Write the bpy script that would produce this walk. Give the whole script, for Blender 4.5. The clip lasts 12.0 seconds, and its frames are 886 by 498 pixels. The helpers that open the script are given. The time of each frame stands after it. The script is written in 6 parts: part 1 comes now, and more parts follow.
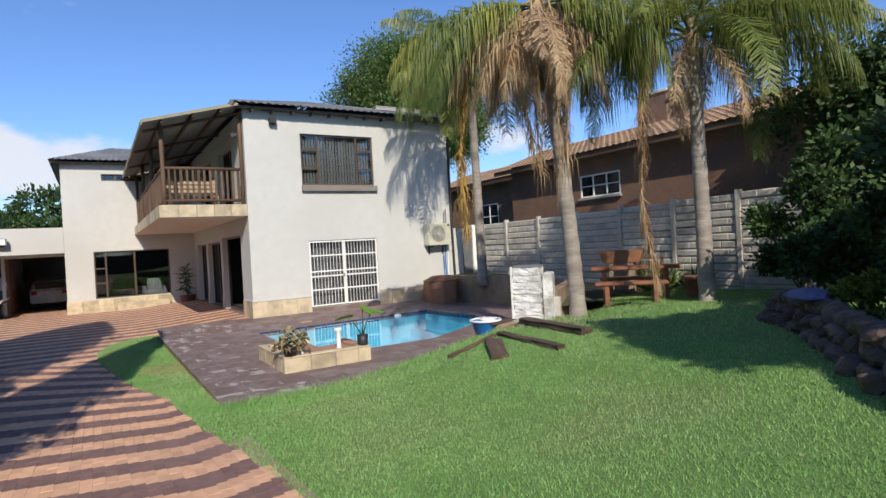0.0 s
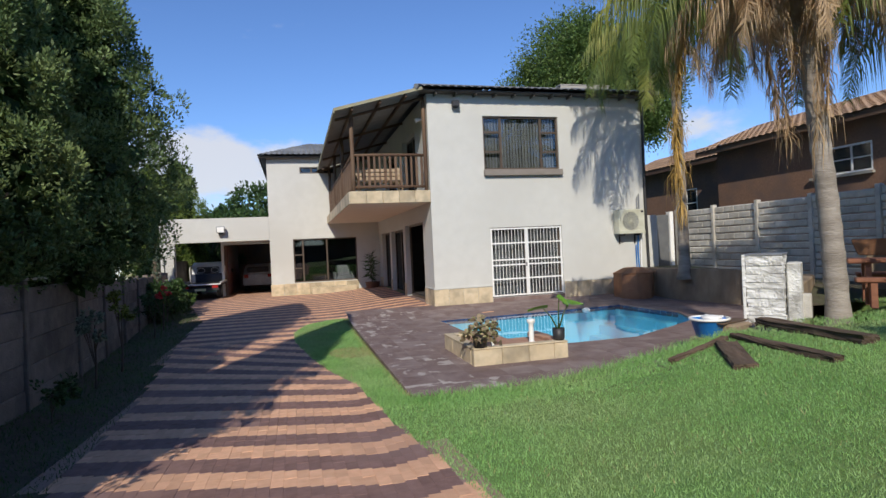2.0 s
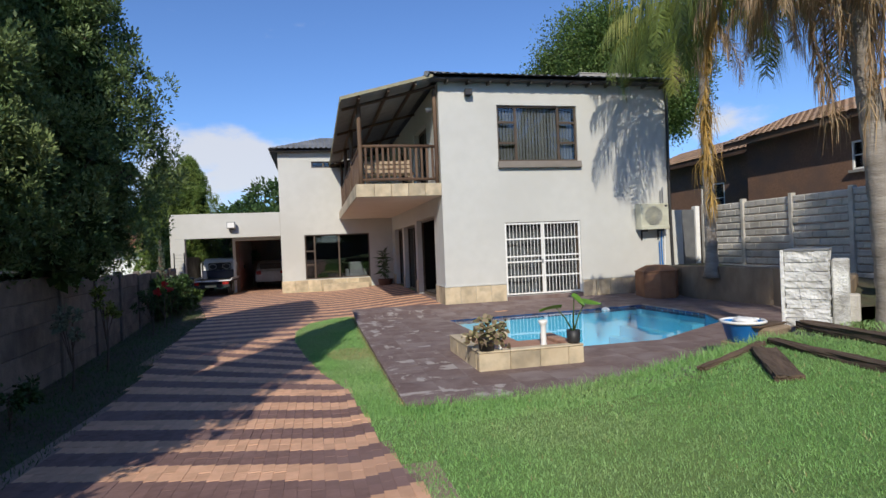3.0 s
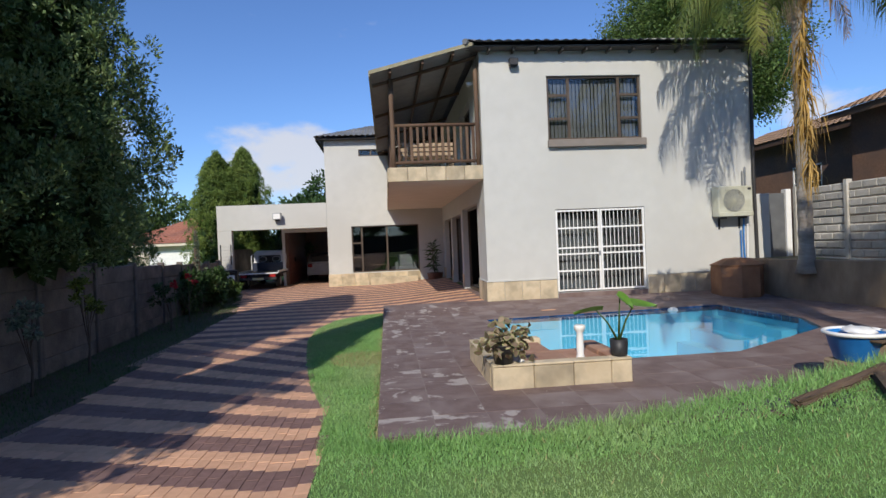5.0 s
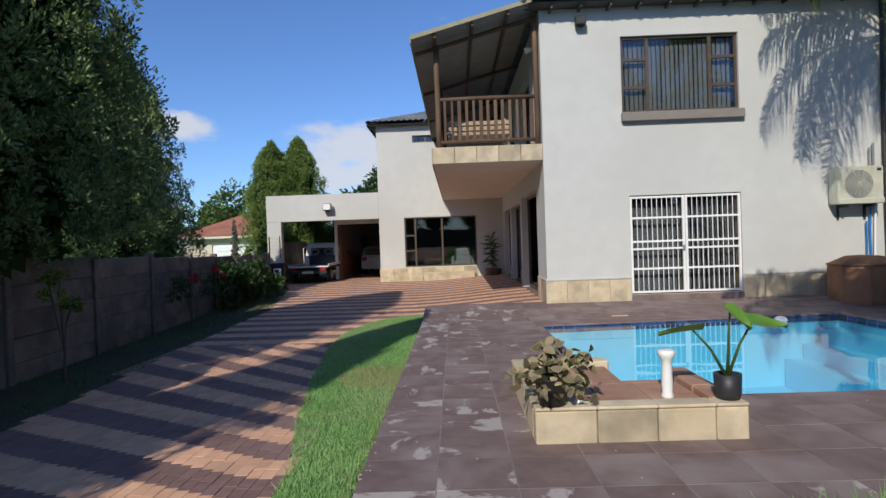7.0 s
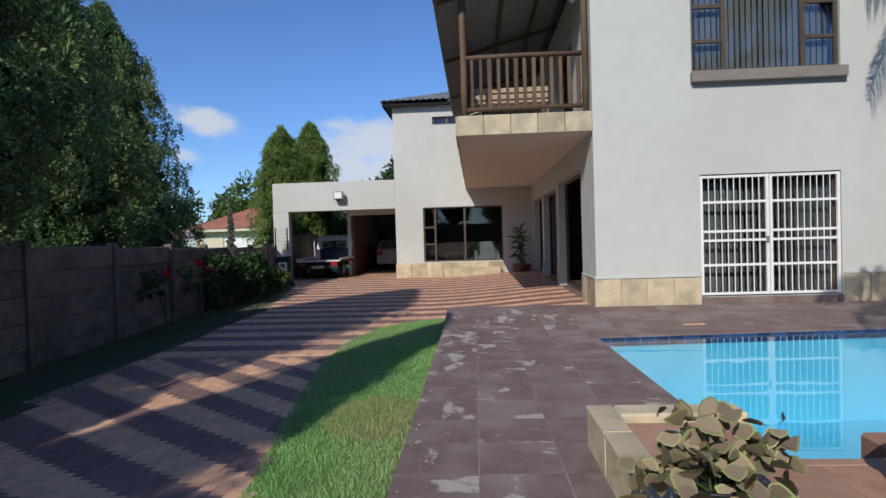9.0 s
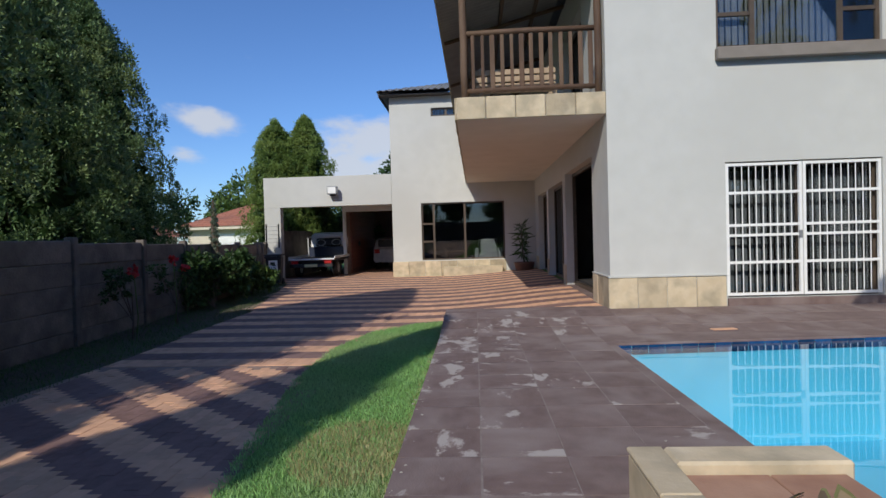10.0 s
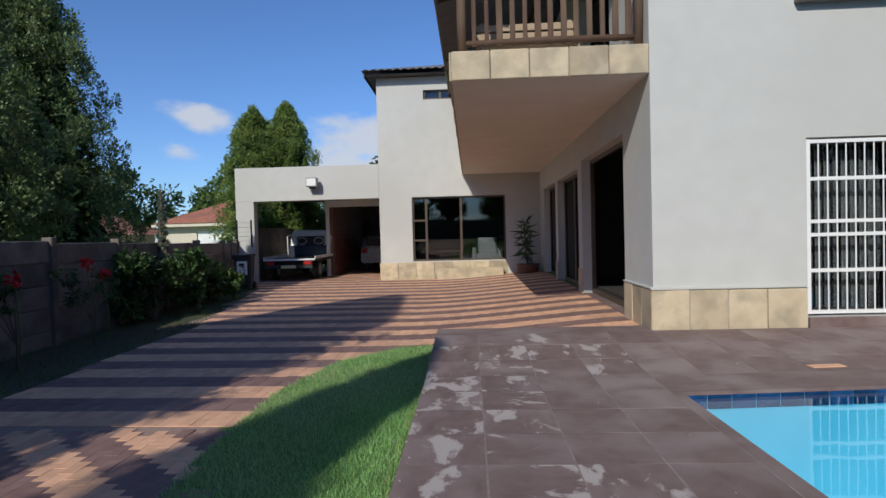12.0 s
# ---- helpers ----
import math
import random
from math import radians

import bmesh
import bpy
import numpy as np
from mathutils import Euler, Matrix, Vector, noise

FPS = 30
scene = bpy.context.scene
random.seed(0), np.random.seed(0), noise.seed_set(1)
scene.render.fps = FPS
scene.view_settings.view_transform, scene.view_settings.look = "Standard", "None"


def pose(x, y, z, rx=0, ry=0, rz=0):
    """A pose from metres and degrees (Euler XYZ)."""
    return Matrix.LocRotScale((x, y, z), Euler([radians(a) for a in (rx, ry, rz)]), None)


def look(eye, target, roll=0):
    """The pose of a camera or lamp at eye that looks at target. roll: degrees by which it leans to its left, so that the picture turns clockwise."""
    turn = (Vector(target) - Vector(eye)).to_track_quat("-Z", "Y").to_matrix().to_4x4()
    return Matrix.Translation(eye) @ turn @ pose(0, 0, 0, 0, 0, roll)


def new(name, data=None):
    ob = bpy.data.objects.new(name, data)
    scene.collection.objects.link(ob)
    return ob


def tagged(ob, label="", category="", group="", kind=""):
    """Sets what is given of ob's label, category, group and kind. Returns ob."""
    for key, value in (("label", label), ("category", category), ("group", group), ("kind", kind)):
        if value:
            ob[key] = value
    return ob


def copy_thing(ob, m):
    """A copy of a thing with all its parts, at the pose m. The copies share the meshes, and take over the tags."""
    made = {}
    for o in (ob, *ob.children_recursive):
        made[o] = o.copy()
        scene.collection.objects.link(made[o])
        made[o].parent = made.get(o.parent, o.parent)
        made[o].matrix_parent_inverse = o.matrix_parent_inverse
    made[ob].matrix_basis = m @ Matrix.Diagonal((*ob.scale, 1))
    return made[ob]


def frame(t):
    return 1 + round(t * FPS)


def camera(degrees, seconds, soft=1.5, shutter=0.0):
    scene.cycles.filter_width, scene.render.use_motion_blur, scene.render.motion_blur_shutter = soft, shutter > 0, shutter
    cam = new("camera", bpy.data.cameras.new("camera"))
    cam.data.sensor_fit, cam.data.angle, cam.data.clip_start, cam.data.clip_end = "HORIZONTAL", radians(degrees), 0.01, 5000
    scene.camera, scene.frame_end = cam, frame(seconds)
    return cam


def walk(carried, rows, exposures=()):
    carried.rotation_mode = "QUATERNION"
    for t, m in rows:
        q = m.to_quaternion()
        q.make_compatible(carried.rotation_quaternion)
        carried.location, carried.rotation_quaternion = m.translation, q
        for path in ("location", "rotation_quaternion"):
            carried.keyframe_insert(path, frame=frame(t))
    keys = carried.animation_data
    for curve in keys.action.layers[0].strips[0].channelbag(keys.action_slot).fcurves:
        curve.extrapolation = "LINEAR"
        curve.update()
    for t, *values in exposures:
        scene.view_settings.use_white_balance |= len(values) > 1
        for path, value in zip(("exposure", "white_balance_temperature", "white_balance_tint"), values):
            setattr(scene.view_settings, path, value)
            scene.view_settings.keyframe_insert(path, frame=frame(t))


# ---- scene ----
cam = camera(75.7, 12.0)
PATH = [
    (0, (0.153, -0.394, 1.552), (1.199, 1.31, 1.538), -3.2),
    (0.5, (0.133, -0.096, 1.5), (0.988, 1.712, 1.492), -3.1),
    (1, (0.1, 0.238, 1.461), (0.781, 2.119, 1.459), -2.8),
    (1.5, (0.078, 0.551, 1.422), (0.643, 2.47, 1.42), -2.7),
    (2, (0.201, 0.85, 1.377), (0.707, 2.785, 1.373), -2.6),
    (2.5, (0.396, 1.18, 1.328), (0.855, 3.126, 1.325), -2.5),
    (3, (0.63, 1.551, 1.3), (1.068, 3.503, 1.292), -2.4),
    (5, (1.7, 3.05, 1.162), (1.895, 5.04, 1.144), -2.4),
    (5.5, (1.924, 3.468, 1.142), (2.016, 5.465, 1.124), -2.3),
    (6, (2.1, 3.911, 1.131), (2.134, 5.911, 1.11), -2.2),
    (6.5, (2.176, 4.408, 1.076), (2.155, 6.408, 1.054), -2.1),
    (7, (2.233, 4.92, 1.085), (2.19, 6.92, 1.057), -2.0),
    (9, (2.075, 7.099, 0.957), (1.963, 9.095, 0.917), -1.7),
    (9.5, (2.076, 7.596, 0.932), (1.963, 9.593, 0.891), -1.7),
    (10, (2.061, 8.072, 0.88), (1.948, 10.068, 0.837), -1.7),
    (10.5, (2.054, 8.607, 0.859), (1.946, 10.604, 0.815), -1.7),
    (11, (2.037, 9.119, 0.878), (1.932, 11.116, 0.831), -1.6),
    (11.5, (2.013, 9.701, 0.878), (1.911, 11.698, 0.83), -1.6),
    (12, (2.001, 10.284, 0.874), (1.904, 12.281, 0.825), -1.5),
]
walk(cam, [(t, look(eye, target, roll)) for t, eye, target, roll in PATH], [(0, 0.2, 6950, 11), (1.5, 0.04, 6850, 11), (2.5, 0.0, 6800, 10), (5.5, -0.06, 6720, 11), (9.5, -0.2, 6470, 9), (12, -0.24, 6470, 9)])

# ---- world, sun, exposure ----
SUN_DIR = Vector((1.6, 4.7, -3.35)).normalized()
SUN_ELEV = math.asin(-SUN_DIR.z)
SUN_AZ = math.atan2(-SUN_DIR.x, -SUN_DIR.y)
world = bpy.data.worlds.new("world")
scene.world = world
world.use_nodes = True
wn, wl = world.node_tree.nodes, world.node_tree.links
wn.clear()
sky = wn.new("ShaderNodeTexSky")
sky.sky_type, sky.sun_disc = "NISHITA", False
sky.sun_elevation, sky.sun_rotation = SUN_ELEV, SUN_AZ
sky.air_density, sky.dust_density, sky.ozone_density = 1.0, 0.25, 2.5
wcoord = wn.new("ShaderNodeTexCoord")
wmap = wn.new("ShaderNodeMapping")
wmap.inputs["Scale"].default_value = (1, 1, 1.9)
wmap.inputs["Location"].default_value = (0.35, 0.2, 0.0)
wl.new(wcoord.outputs["Generated"], wmap.inputs[0])
cloud = wn.new("ShaderNodeTexNoise")
cloud.inputs["Scale"].default_value, cloud.inputs["Detail"].default_value, cloud.inputs["Roughness"].default_value = 7.5, 7.0, 0.55
wl.new(wmap.outputs[0], cloud.inputs["Vector"])
# loose cumulus: a centre, a width and a density each, broken up by the noise
CLOUDS = [
    (-0.423, 0.885, 0.196, 0.115, 0.46),
    (-0.453, 0.88, 0.143, 0.068, 0.38),
    (-0.17, 0.973, 0.157, 0.176, 0.48),
    (-0.124, 0.982, 0.143, 0.230, 0.46),
    (-0.09, 0.986, 0.138, 0.230, 0.46),
    (0.644, 0.746, 0.168, 0.216, 0.34),
    (-0.8, -0.5, 0.25, 0.405, 0.42),
    (0.7, -0.6, 0.35, 0.405, 0.42),
]
total = None
for cx, cy, cz, width, density in CLOUDS:
    off = wn.new("ShaderNodeVectorMath")
    off.operation = "SUBTRACT"
    off.inputs[1].default_value = (cx, cy, cz)
    wl.new(wcoord.outputs["Generated"], off.inputs[0])
    flat = wn.new("ShaderNodeVectorMath")
    flat.operation = "MULTIPLY"
    flat.inputs[1].default_value = (1, 1, 2.0)
    wl.new(off.outputs[0], flat.inputs[0])
    far = wn.new("ShaderNodeVectorMath")
    far.operation = "LENGTH"
    wl.new(flat.outputs[0], far.inputs[0])
    puff = wn.new("ShaderNodeMapRange")
    puff.interpolation_type = "SMOOTHSTEP"
    puff.inputs[1].default_value, puff.inputs[2].default_value = 0.0, width
    puff.inputs[3].default_value, puff.inputs[4].default_value = density, 0.0
    wl.new(far.outputs["Value"], puff.inputs[0])
    if total is None:
        total = puff.outputs[0]
    else:
        most = wn.new("ShaderNodeMath")
        most.operation = "MAXIMUM"
        wl.new(total, most.inputs[0])
        wl.new(puff.outputs[0], most.inputs[1])
        total = most.outputs[0]
csum = wn.new("ShaderNodeMath")
csum.operation = "ADD"
wl.new(cloud.outputs["Fac"], csum.inputs[0])
wl.new(total, csum.inputs[1])
cramp = wn.new("ShaderNodeMapRange")
cramp.interpolation_type = "SMOOTHSTEP"
cramp.inputs[1].default_value, cramp.inputs[2].default_value = 0.67, 0.90
cramp.inputs[3].default_value, cramp.inputs[4].default_value = 0.0, 0.85
wl.new(csum.outputs[0], cramp.inputs[0])
cmix = wn.new("ShaderNodeMix")
cmix.data_type = "RGBA"
cmix.inputs[7].default_value = (7.2, 7.5, 8.2, 1)
wl.new(cramp.outputs[0], cmix.inputs[0])
wtint = wn.new("ShaderNodeVectorMath")
wtint.operation = "MULTIPLY"
wtint.inputs[1].default_value = (0.81, 1.10, 1.58)
wl.new(sky.outputs[0], wtint.inputs[0])
wl.new(wtint.outputs[0], cmix.inputs[6])
wbg = wn.new("ShaderNodeBackground")
wbg.inputs[1].default_value = 0.10
wl.new(cmix.outputs[2], wbg.inputs[0])
wout = wn.new("ShaderNodeOutputWorld")
wl.new(wbg.outputs[0], wout.inputs[0])

sun_data = bpy.data.lights.new("sun", "SUN")
sun_data.energy, sun_data.angle, sun_data.color = 4.0, radians(0.53), (1.0, 0.945, 0.84)
sun = new("sun", sun_data)
sun.matrix_world = look((0, 0, 30), Vector((0, 0, 30)) + SUN_DIR)


# ---- materials ----
def mat(name, c1, c2, scale=8.0, rough=0.8, bump=0.2, fine=60.0, metal=0.0, blotch=None, blotch_scale=0.6, pieces=0.0, island=0.0, spec=0.5, stretch=(1, 1, 1), bump_dist=0.01, trans=0.0, worn=None):
    """A two-scale surface: grain between c1 and c2, large blotches, fine relief, and a shift per piece."""
    m = bpy.data.materials.new(name)
    m.use_nodes = True
    n, l = m.node_tree.nodes, m.node_tree.links
    b = n["Principled BSDF"]
    b.inputs["Roughness"].default_value, b.inputs["Metallic"].default_value = rough, metal
    b.inputs["Specular IOR Level"].default_value = spec
    co = n.new("ShaderNodeTexCoord")
    mp = n.new("ShaderNodeMapping")
    mp.inputs["Scale"].default_value = stretch
    l.new(co.outputs["Object"], mp.inputs[0])
    vec = mp.outputs[0]
    if pieces:
        info = n.new("ShaderNodeObjectInfo")
        ad = n.new("ShaderNodeVectorMath")
        ad.operation = "MULTIPLY_ADD"
        l.new(info.outputs["Random"], ad.inputs[0])
        ad.inputs[1].default_value = (37.0, 19.0, 11.0)
        l.new(mp.outputs[0], ad.inputs[2])
        vec = ad.outputs[0]
    a = n.new("ShaderNodeTexNoise")
    a.inputs["Scale"].default_value, a.inputs["Detail"].default_value = scale, 5.0
    l.new(vec, a.inputs["Vector"])
    mix = n.new("ShaderNodeMix")
    mix.data_type = "RGBA"
    mix.inputs[6].default_value, mix.inputs[7].default_value = (*c1, 1), (*c2, 1)
    ra = n.new("ShaderNodeMapRange")
    ra.inputs[1].default_value, ra.inputs[2].default_value = 0.3, 0.7
    l.new(a.outputs["Fac"], ra.inputs[0])
    l.new(ra.outputs[0], mix.inputs[0])
    col = mix.outputs[2]
    if blotch:
        g = n.new("ShaderNodeTexNoise")
        g.inputs["Scale"].default_value, g.inputs["Detail"].default_value = blotch_scale, 6.0
        l.new(vec, g.inputs["Vector"])
        rg = n.new("ShaderNodeMapRange")
        rg.inputs[1].default_value, rg.inputs[2].default_value = 0.45, 0.68
        l.new(g.outputs["Fac"], rg.inputs[0])
        m2 = n.new("ShaderNodeMix")
        m2.data_type = "RGBA"
        l.new(rg.outputs[0], m2.inputs[0])
        l.new(col, m2.inputs[6])
        m2.inputs[7].default_value = (*blotch, 1)
        col = m2.outputs[2]
    if worn:
        wc, ws, lo, hi = worn
        g = n.new("ShaderNodeTexNoise")
        g.inputs["Scale"].default_value, g.inputs["Detail"].default_value, g.inputs["Distortion"].default_value = ws, 10.0, 0.25
        g.inputs["Roughness"].default_value = 0.62
        l.new(vec, g.inputs["Vector"])
        rg = n.new("ShaderNodeMapRange")
        rg.inputs[1].default_value, rg.inputs[2].default_value = lo, hi
        l.new(g.outputs["Fac"], rg.inputs[0])
        m2 = n.new("ShaderNodeMix")
        m2.data_type = "RGBA"
        l.new(rg.outputs[0], m2.inputs[0])
        l.new(col, m2.inputs[6])
        m2.inputs[7].default_value = (*wc, 1)
        col = m2.outputs[2]
    if pieces or island:
        hs = n.new("ShaderNodeHueSaturation")
        r = n.new("ShaderNodeMapRange")
        k = pieces or island
        r.inputs[3].default_value, r.inputs[4].default_value = 1 - k, 1 + k
        if pieces:
            l.new(info.outputs["Random"], r.inputs[0])
        else:
            ge = n.new("ShaderNodeNewGeometry")
            l.new(ge.outputs["Random Per Island"], r.inputs[0])
        l.new(r.outputs[0], hs.inputs["Value"])
        l.new(col, hs.inputs["Color"])
        col = hs.outputs[0]
    l.new(col, b.inputs["Base Color"])
    if bump:
        f = n.new("ShaderNodeTexNoise")
        f.inputs["Scale"].default_value, f.inputs["Detail"].default_value = fine, 4.0
        l.new(vec, f.inputs["Vector"])
        bp = n.new("ShaderNodeBump")
        bp.inputs["Strength"].default_value, bp.inputs["Distance"].default_value = bump, bump_dist
        l.new(f.outputs["Fac"], bp.inputs["Height"])
        l.new(bp.outputs[0], b.inputs["Normal"])
    if trans:
        tr = n.new("ShaderNodeBsdfTranslucent")
        l.new(col, tr.inputs[0])
        ms = n.new("ShaderNodeMixShader")
        ms.inputs[0].default_value = trans
        l.new(b.outputs[0], ms.inputs[1])
        l.new(tr.outputs[0], ms.inputs[2])
        l.new(ms.outputs[0], n["Material Output"].inputs[0])
    return m


def glass_mat(name, tint=(1, 1, 1), ior=1.45, rough=0.0, wave=0.0, scale=3.0):
    m = bpy.data.materials.new(name)
    m.use_nodes = True
    n, l = m.node_tree.nodes, m.node_tree.links
    n.remove(n["Principled BSDF"])
    t = n.new("ShaderNodeBsdfTransparent")
    t.inputs[0].default_value = (*tint, 1)
    g = n.new("ShaderNodeBsdfGlossy")
    g.inputs["Roughness"].default_value = rough
    f = n.new("ShaderNodeFresnel")
    f.inputs[0].default_value = ior
    if wave:
        no = n.new("ShaderNodeTexNoise")
        no.inputs["Scale"].default_value = scale
        co = n.new("ShaderNodeTexCoord")
        l.new(co.outputs["Object"], no.inputs["Vector"])
        bp = n.new("ShaderNodeBump")
        bp.inputs["Strength"].default_value, bp.inputs["Distance"].default_value = wave, 0.05
        l.new(no.outputs["Fac"], bp.inputs["Height"])
        l.new(bp.outputs[0], g.inputs["Normal"])
        l.new(bp.outputs[0], f.inputs["Normal"])
    x = n.new("ShaderNodeMixShader")
    l.new(f.outputs[0], x.inputs[0])
    l.new(t.outputs[0], x.inputs[1])
    l.new(g.outputs[0], x.inputs[2])
    l.new(x.outputs[0], n["Material Output"].inputs[0])
    return m


PLASTER = mat("plaster", (0.535, 0.535, 0.505), (0.575, 0.575, 0.545), 3, 0.85, 0.05, 90, blotch=(0.515, 0.512, 0.48), blotch_scale=0.35, bump_dist=0.006)
SOFFIT = mat("soffit_paint", (0.70, 0.64, 0.55), (0.76, 0.70, 0.61), 2, 0.85, 0.1, 80)
STONE = mat("sandstone", (0.50, 0.40, 0.265), (0.58, 0.485, 0.34), 5, 0.8, 0.35, 34, blotch=(0.37, 0.31, 0.215), blotch_scale=3.2, pieces=0.2, bump_dist=0.012)
ROOF = mat("grey_roof_tile", (0.13, 0.14, 0.155), (0.18, 0.19, 0.205), 6, 0.7, 0.3, 50, blotch=(0.22, 0.225, 0.235), blotch_scale=0.8)
TIN = mat("painted_tin", (0.25, 0.25, 0.245), (0.32, 0.315, 0.30), 3, 0.5, 0.05, 40, metal=0.3)
EDGEB = mat("olive_edge_board", (0.26, 0.24, 0.15), (0.33, 0.30, 0.20), 4, 0.7, 0.2, 40)
DOORG = mat("dark_grey_door_paint", (0.10, 0.105, 0.11), (0.14, 0.145, 0.15), 4, 0.6, 0.1, 40)
TIMBER = mat("weathered_timber", (0.065, 0.034, 0.02), (0.12, 0.066, 0.038), 9, 0.75, 0.5, 45, blotch=(0.19, 0.125, 0.078), blotch_scale=2.2, stretch=(1, 1, 0.18))
TIMBER_H = mat("weathered_rail", (0.065, 0.034, 0.02), (0.12, 0.068, 0.04), 9, 0.75, 0.5, 45, blotch=(0.16, 0.105, 0.065), blotch_scale=2.2, stretch=(0.25, 0.25, 1))
FASCIA = mat("fascia_paint", (0.30, 0.285, 0.26), (0.36, 0.34, 0.31), 4, 0.7, 0.1, 60)
TRIM = mat("taupe_trim", (0.20, 0.175, 0.15), (0.24, 0.21, 0.185), 4, 0.7, 0.1, 60)
DARKTRIM = mat("dark_eave_trim", (0.06, 0.055, 0.052), (0.085, 0.08, 0.075), 4, 0.7, 0.1, 60)
WHITE = mat("white_enamel", (0.80, 0.80, 0.78), (0.86, 0.86, 0.84), 6, 0.35, 0.05, 80)
BRONZE = mat("bronze_frame", (0.085, 0.062, 0.045), (0.12, 0.09, 0.068), 6, 0.45, 0.05, 60, metal=0.3)
GLASS = glass_mat("window_glass", (0.62, 0.66, 0.68), 1.75)
# Tint taken near black: it carries the shade of porch and rooms.
TINTED = glass_mat("shade_tinted_glass", (0.035, 0.03, 0.028), 1.12)
BLIND = mat("blind_fabric", (0.26, 0.265, 0.28), (0.35, 0.355, 0.37), 5, 0.9, 0.05, 60)
# Near-black colour stands in for the shade of unlit rooms.
DARK = mat("shade_black_interior", (0.028, 0.025, 0.023), (0.04, 0.036, 0.033), 3, 0.9, 0.0)
BLACK = mat("black_plastic", (0.02, 0.02, 0.022), (0.035, 0.035, 0.038), 6, 0.5, 0.1, 60)
GREYMET = mat("grey_metal", (0.30, 0.31, 0.32), (0.38, 0.39, 0.40), 6, 0.45, 0.1, 60, metal=0.6)
DECKM = mat("stained_paver", (0.15, 0.100, 0.090), (0.205, 0.144, 0.130), 7, 0.72, 0.35, 55, blotch=(0.26, 0.205, 0.19), blotch_scale=1.7, pieces=0.03)
DECKW = mat("worn_paver", (0.15, 0.100, 0.090), (0.205, 0.144, 0.130), 7, 0.72, 0.35, 55, blotch=(0.26, 0.205, 0.19), blotch_scale=1.7, pieces=0.03, worn=((0.42, 0.37, 0.34), 2.1, 0.56, 0.60), stretch=(0.8, 1.3, 1))
DECKJ = mat("paver_joint", (0.22, 0.175, 0.16), (0.30, 0.25, 0.23), 14, 0.95, 0.4, 60)
BRICKL = mat("salmon_paver", (0.66, 0.37, 0.225), (0.77, 0.455, 0.285), 12, 0.85, 0.4, 70, island=0.12, blotch=(0.60, 0.345, 0.22), blotch_scale=0.9)
BRICKD = mat("plum_paver", (0.19, 0.107, 0.09), (0.255, 0.15, 0.128), 12, 0.85, 0.4, 70, island=0.12, blotch=(0.25, 0.155, 0.135), blotch_scale=0.9)
BRICKLP = mat("salmon_paver_piece", (0.66, 0.37, 0.225), (0.77, 0.455, 0.285), 12, 0.85, 0.4, 70, pieces=0.09)
BRICKDP = mat("plum_paver_piece", (0.19, 0.107, 0.09), (0.255, 0.15, 0.128), 12, 0.85, 0.4, 70, pieces=0.09)
SAND = mat("joint_sand", (0.28, 0.19, 0.15), (0.36, 0.25, 0.20), 30, 0.95, 0.4, 90)
SOIL = mat("garden_soil", (0.055, 0.045, 0.03), (0.10, 0.085, 0.055), 10, 0.95, 0.6, 30, blotch=(0.06, 0.085, 0.03), blotch_scale=0.7, bump_dist=0.04)
TURF = mat("turf", (0.11, 0.21, 0.05), (0.16, 0.28, 0.075), 5, 0.95, 0.6, 50, blotch=(0.15, 0.21, 0.06), blotch_scale=0.45, bump_dist=0.03)
GRASS = mat("grass_blade", (0.235, 0.455, 0.14), (0.34, 0.57, 0.205), 1.2, 0.6, 0.0, blotch=(0.40, 0.53, 0.24), blotch_scale=0.5, island=0.3, trans=0.4)
# Grass again for the boundary bed, with the trees' shade put into its colour.
GRASS_SHADED = mat("shade_dark_grass_blade", (0.05, 0.10, 0.025), (0.08, 0.15, 0.035), 1.2, 0.7, 0.0, island=0.3, trans=0.3)
GRASS_DRY = mat("dry_grass_blade", (0.36, 0.33, 0.15), (0.45, 0.40, 0.20), 3, 0.7, 0.0, island=0.3, trans=0.25)
POOLM = mat("pool_plaster", (0.11, 0.54, 0.76), (0.15, 0.59, 0.80), 2, 0.7, 0.1, 40)
POOLT = mat("pool_tile", (0.008, 0.035, 0.10), (0.015, 0.07, 0.19), 14, 0.25, 0.05, 60, pieces=0.4)
WATER = glass_mat("pool_water", (0.68, 0.93, 0.98), 1.33, 0.0, 0.025, 2.2)
FENCE = mat("concrete_panel", (0.47, 0.445, 0.40), (0.60, 0.57, 0.515), 6, 0.9, 0.6, 30, blotch=(0.38, 0.36, 0.32), blotch_scale=1.6, pieces=0.12, bump_dist=0.02)
FENCEB = mat("brown_concrete_panel", (0.155, 0.128, 0.108), (0.22, 0.185, 0.158), 6, 0.9, 0.6, 30, blotch=(0.10, 0.084, 0.07), blotch_scale=1.6, pieces=0.12, bump_dist=0.02)
FACEBRICK = mat("brown_face_brick", (0.185, 0.105, 0.07), (0.26, 0.15, 0.10), 16, 0.9, 0.4, 40, blotch=(0.16, 0.105, 0.085), blotch_scale=1.0)
CLAY = mat("clay_roof_tile", (0.36, 0.22, 0.13), (0.48, 0.32, 0.20), 6, 0.85, 0.4, 40, blotch=(0.30, 0.21, 0.15), blotch_scale=1.2)
REDCLAY = mat("red_roof_tile", (0.34, 0.13, 0.085), (0.44, 0.19, 0.12), 6, 0.85, 0.4, 40, blotch=(0.26, 0.12, 0.09), blotch_scale=0.8)
CREAM = mat("cream_render", (0.62, 0.55, 0.43), (0.68, 0.61, 0.49), 3, 0.85, 0.1, 60)


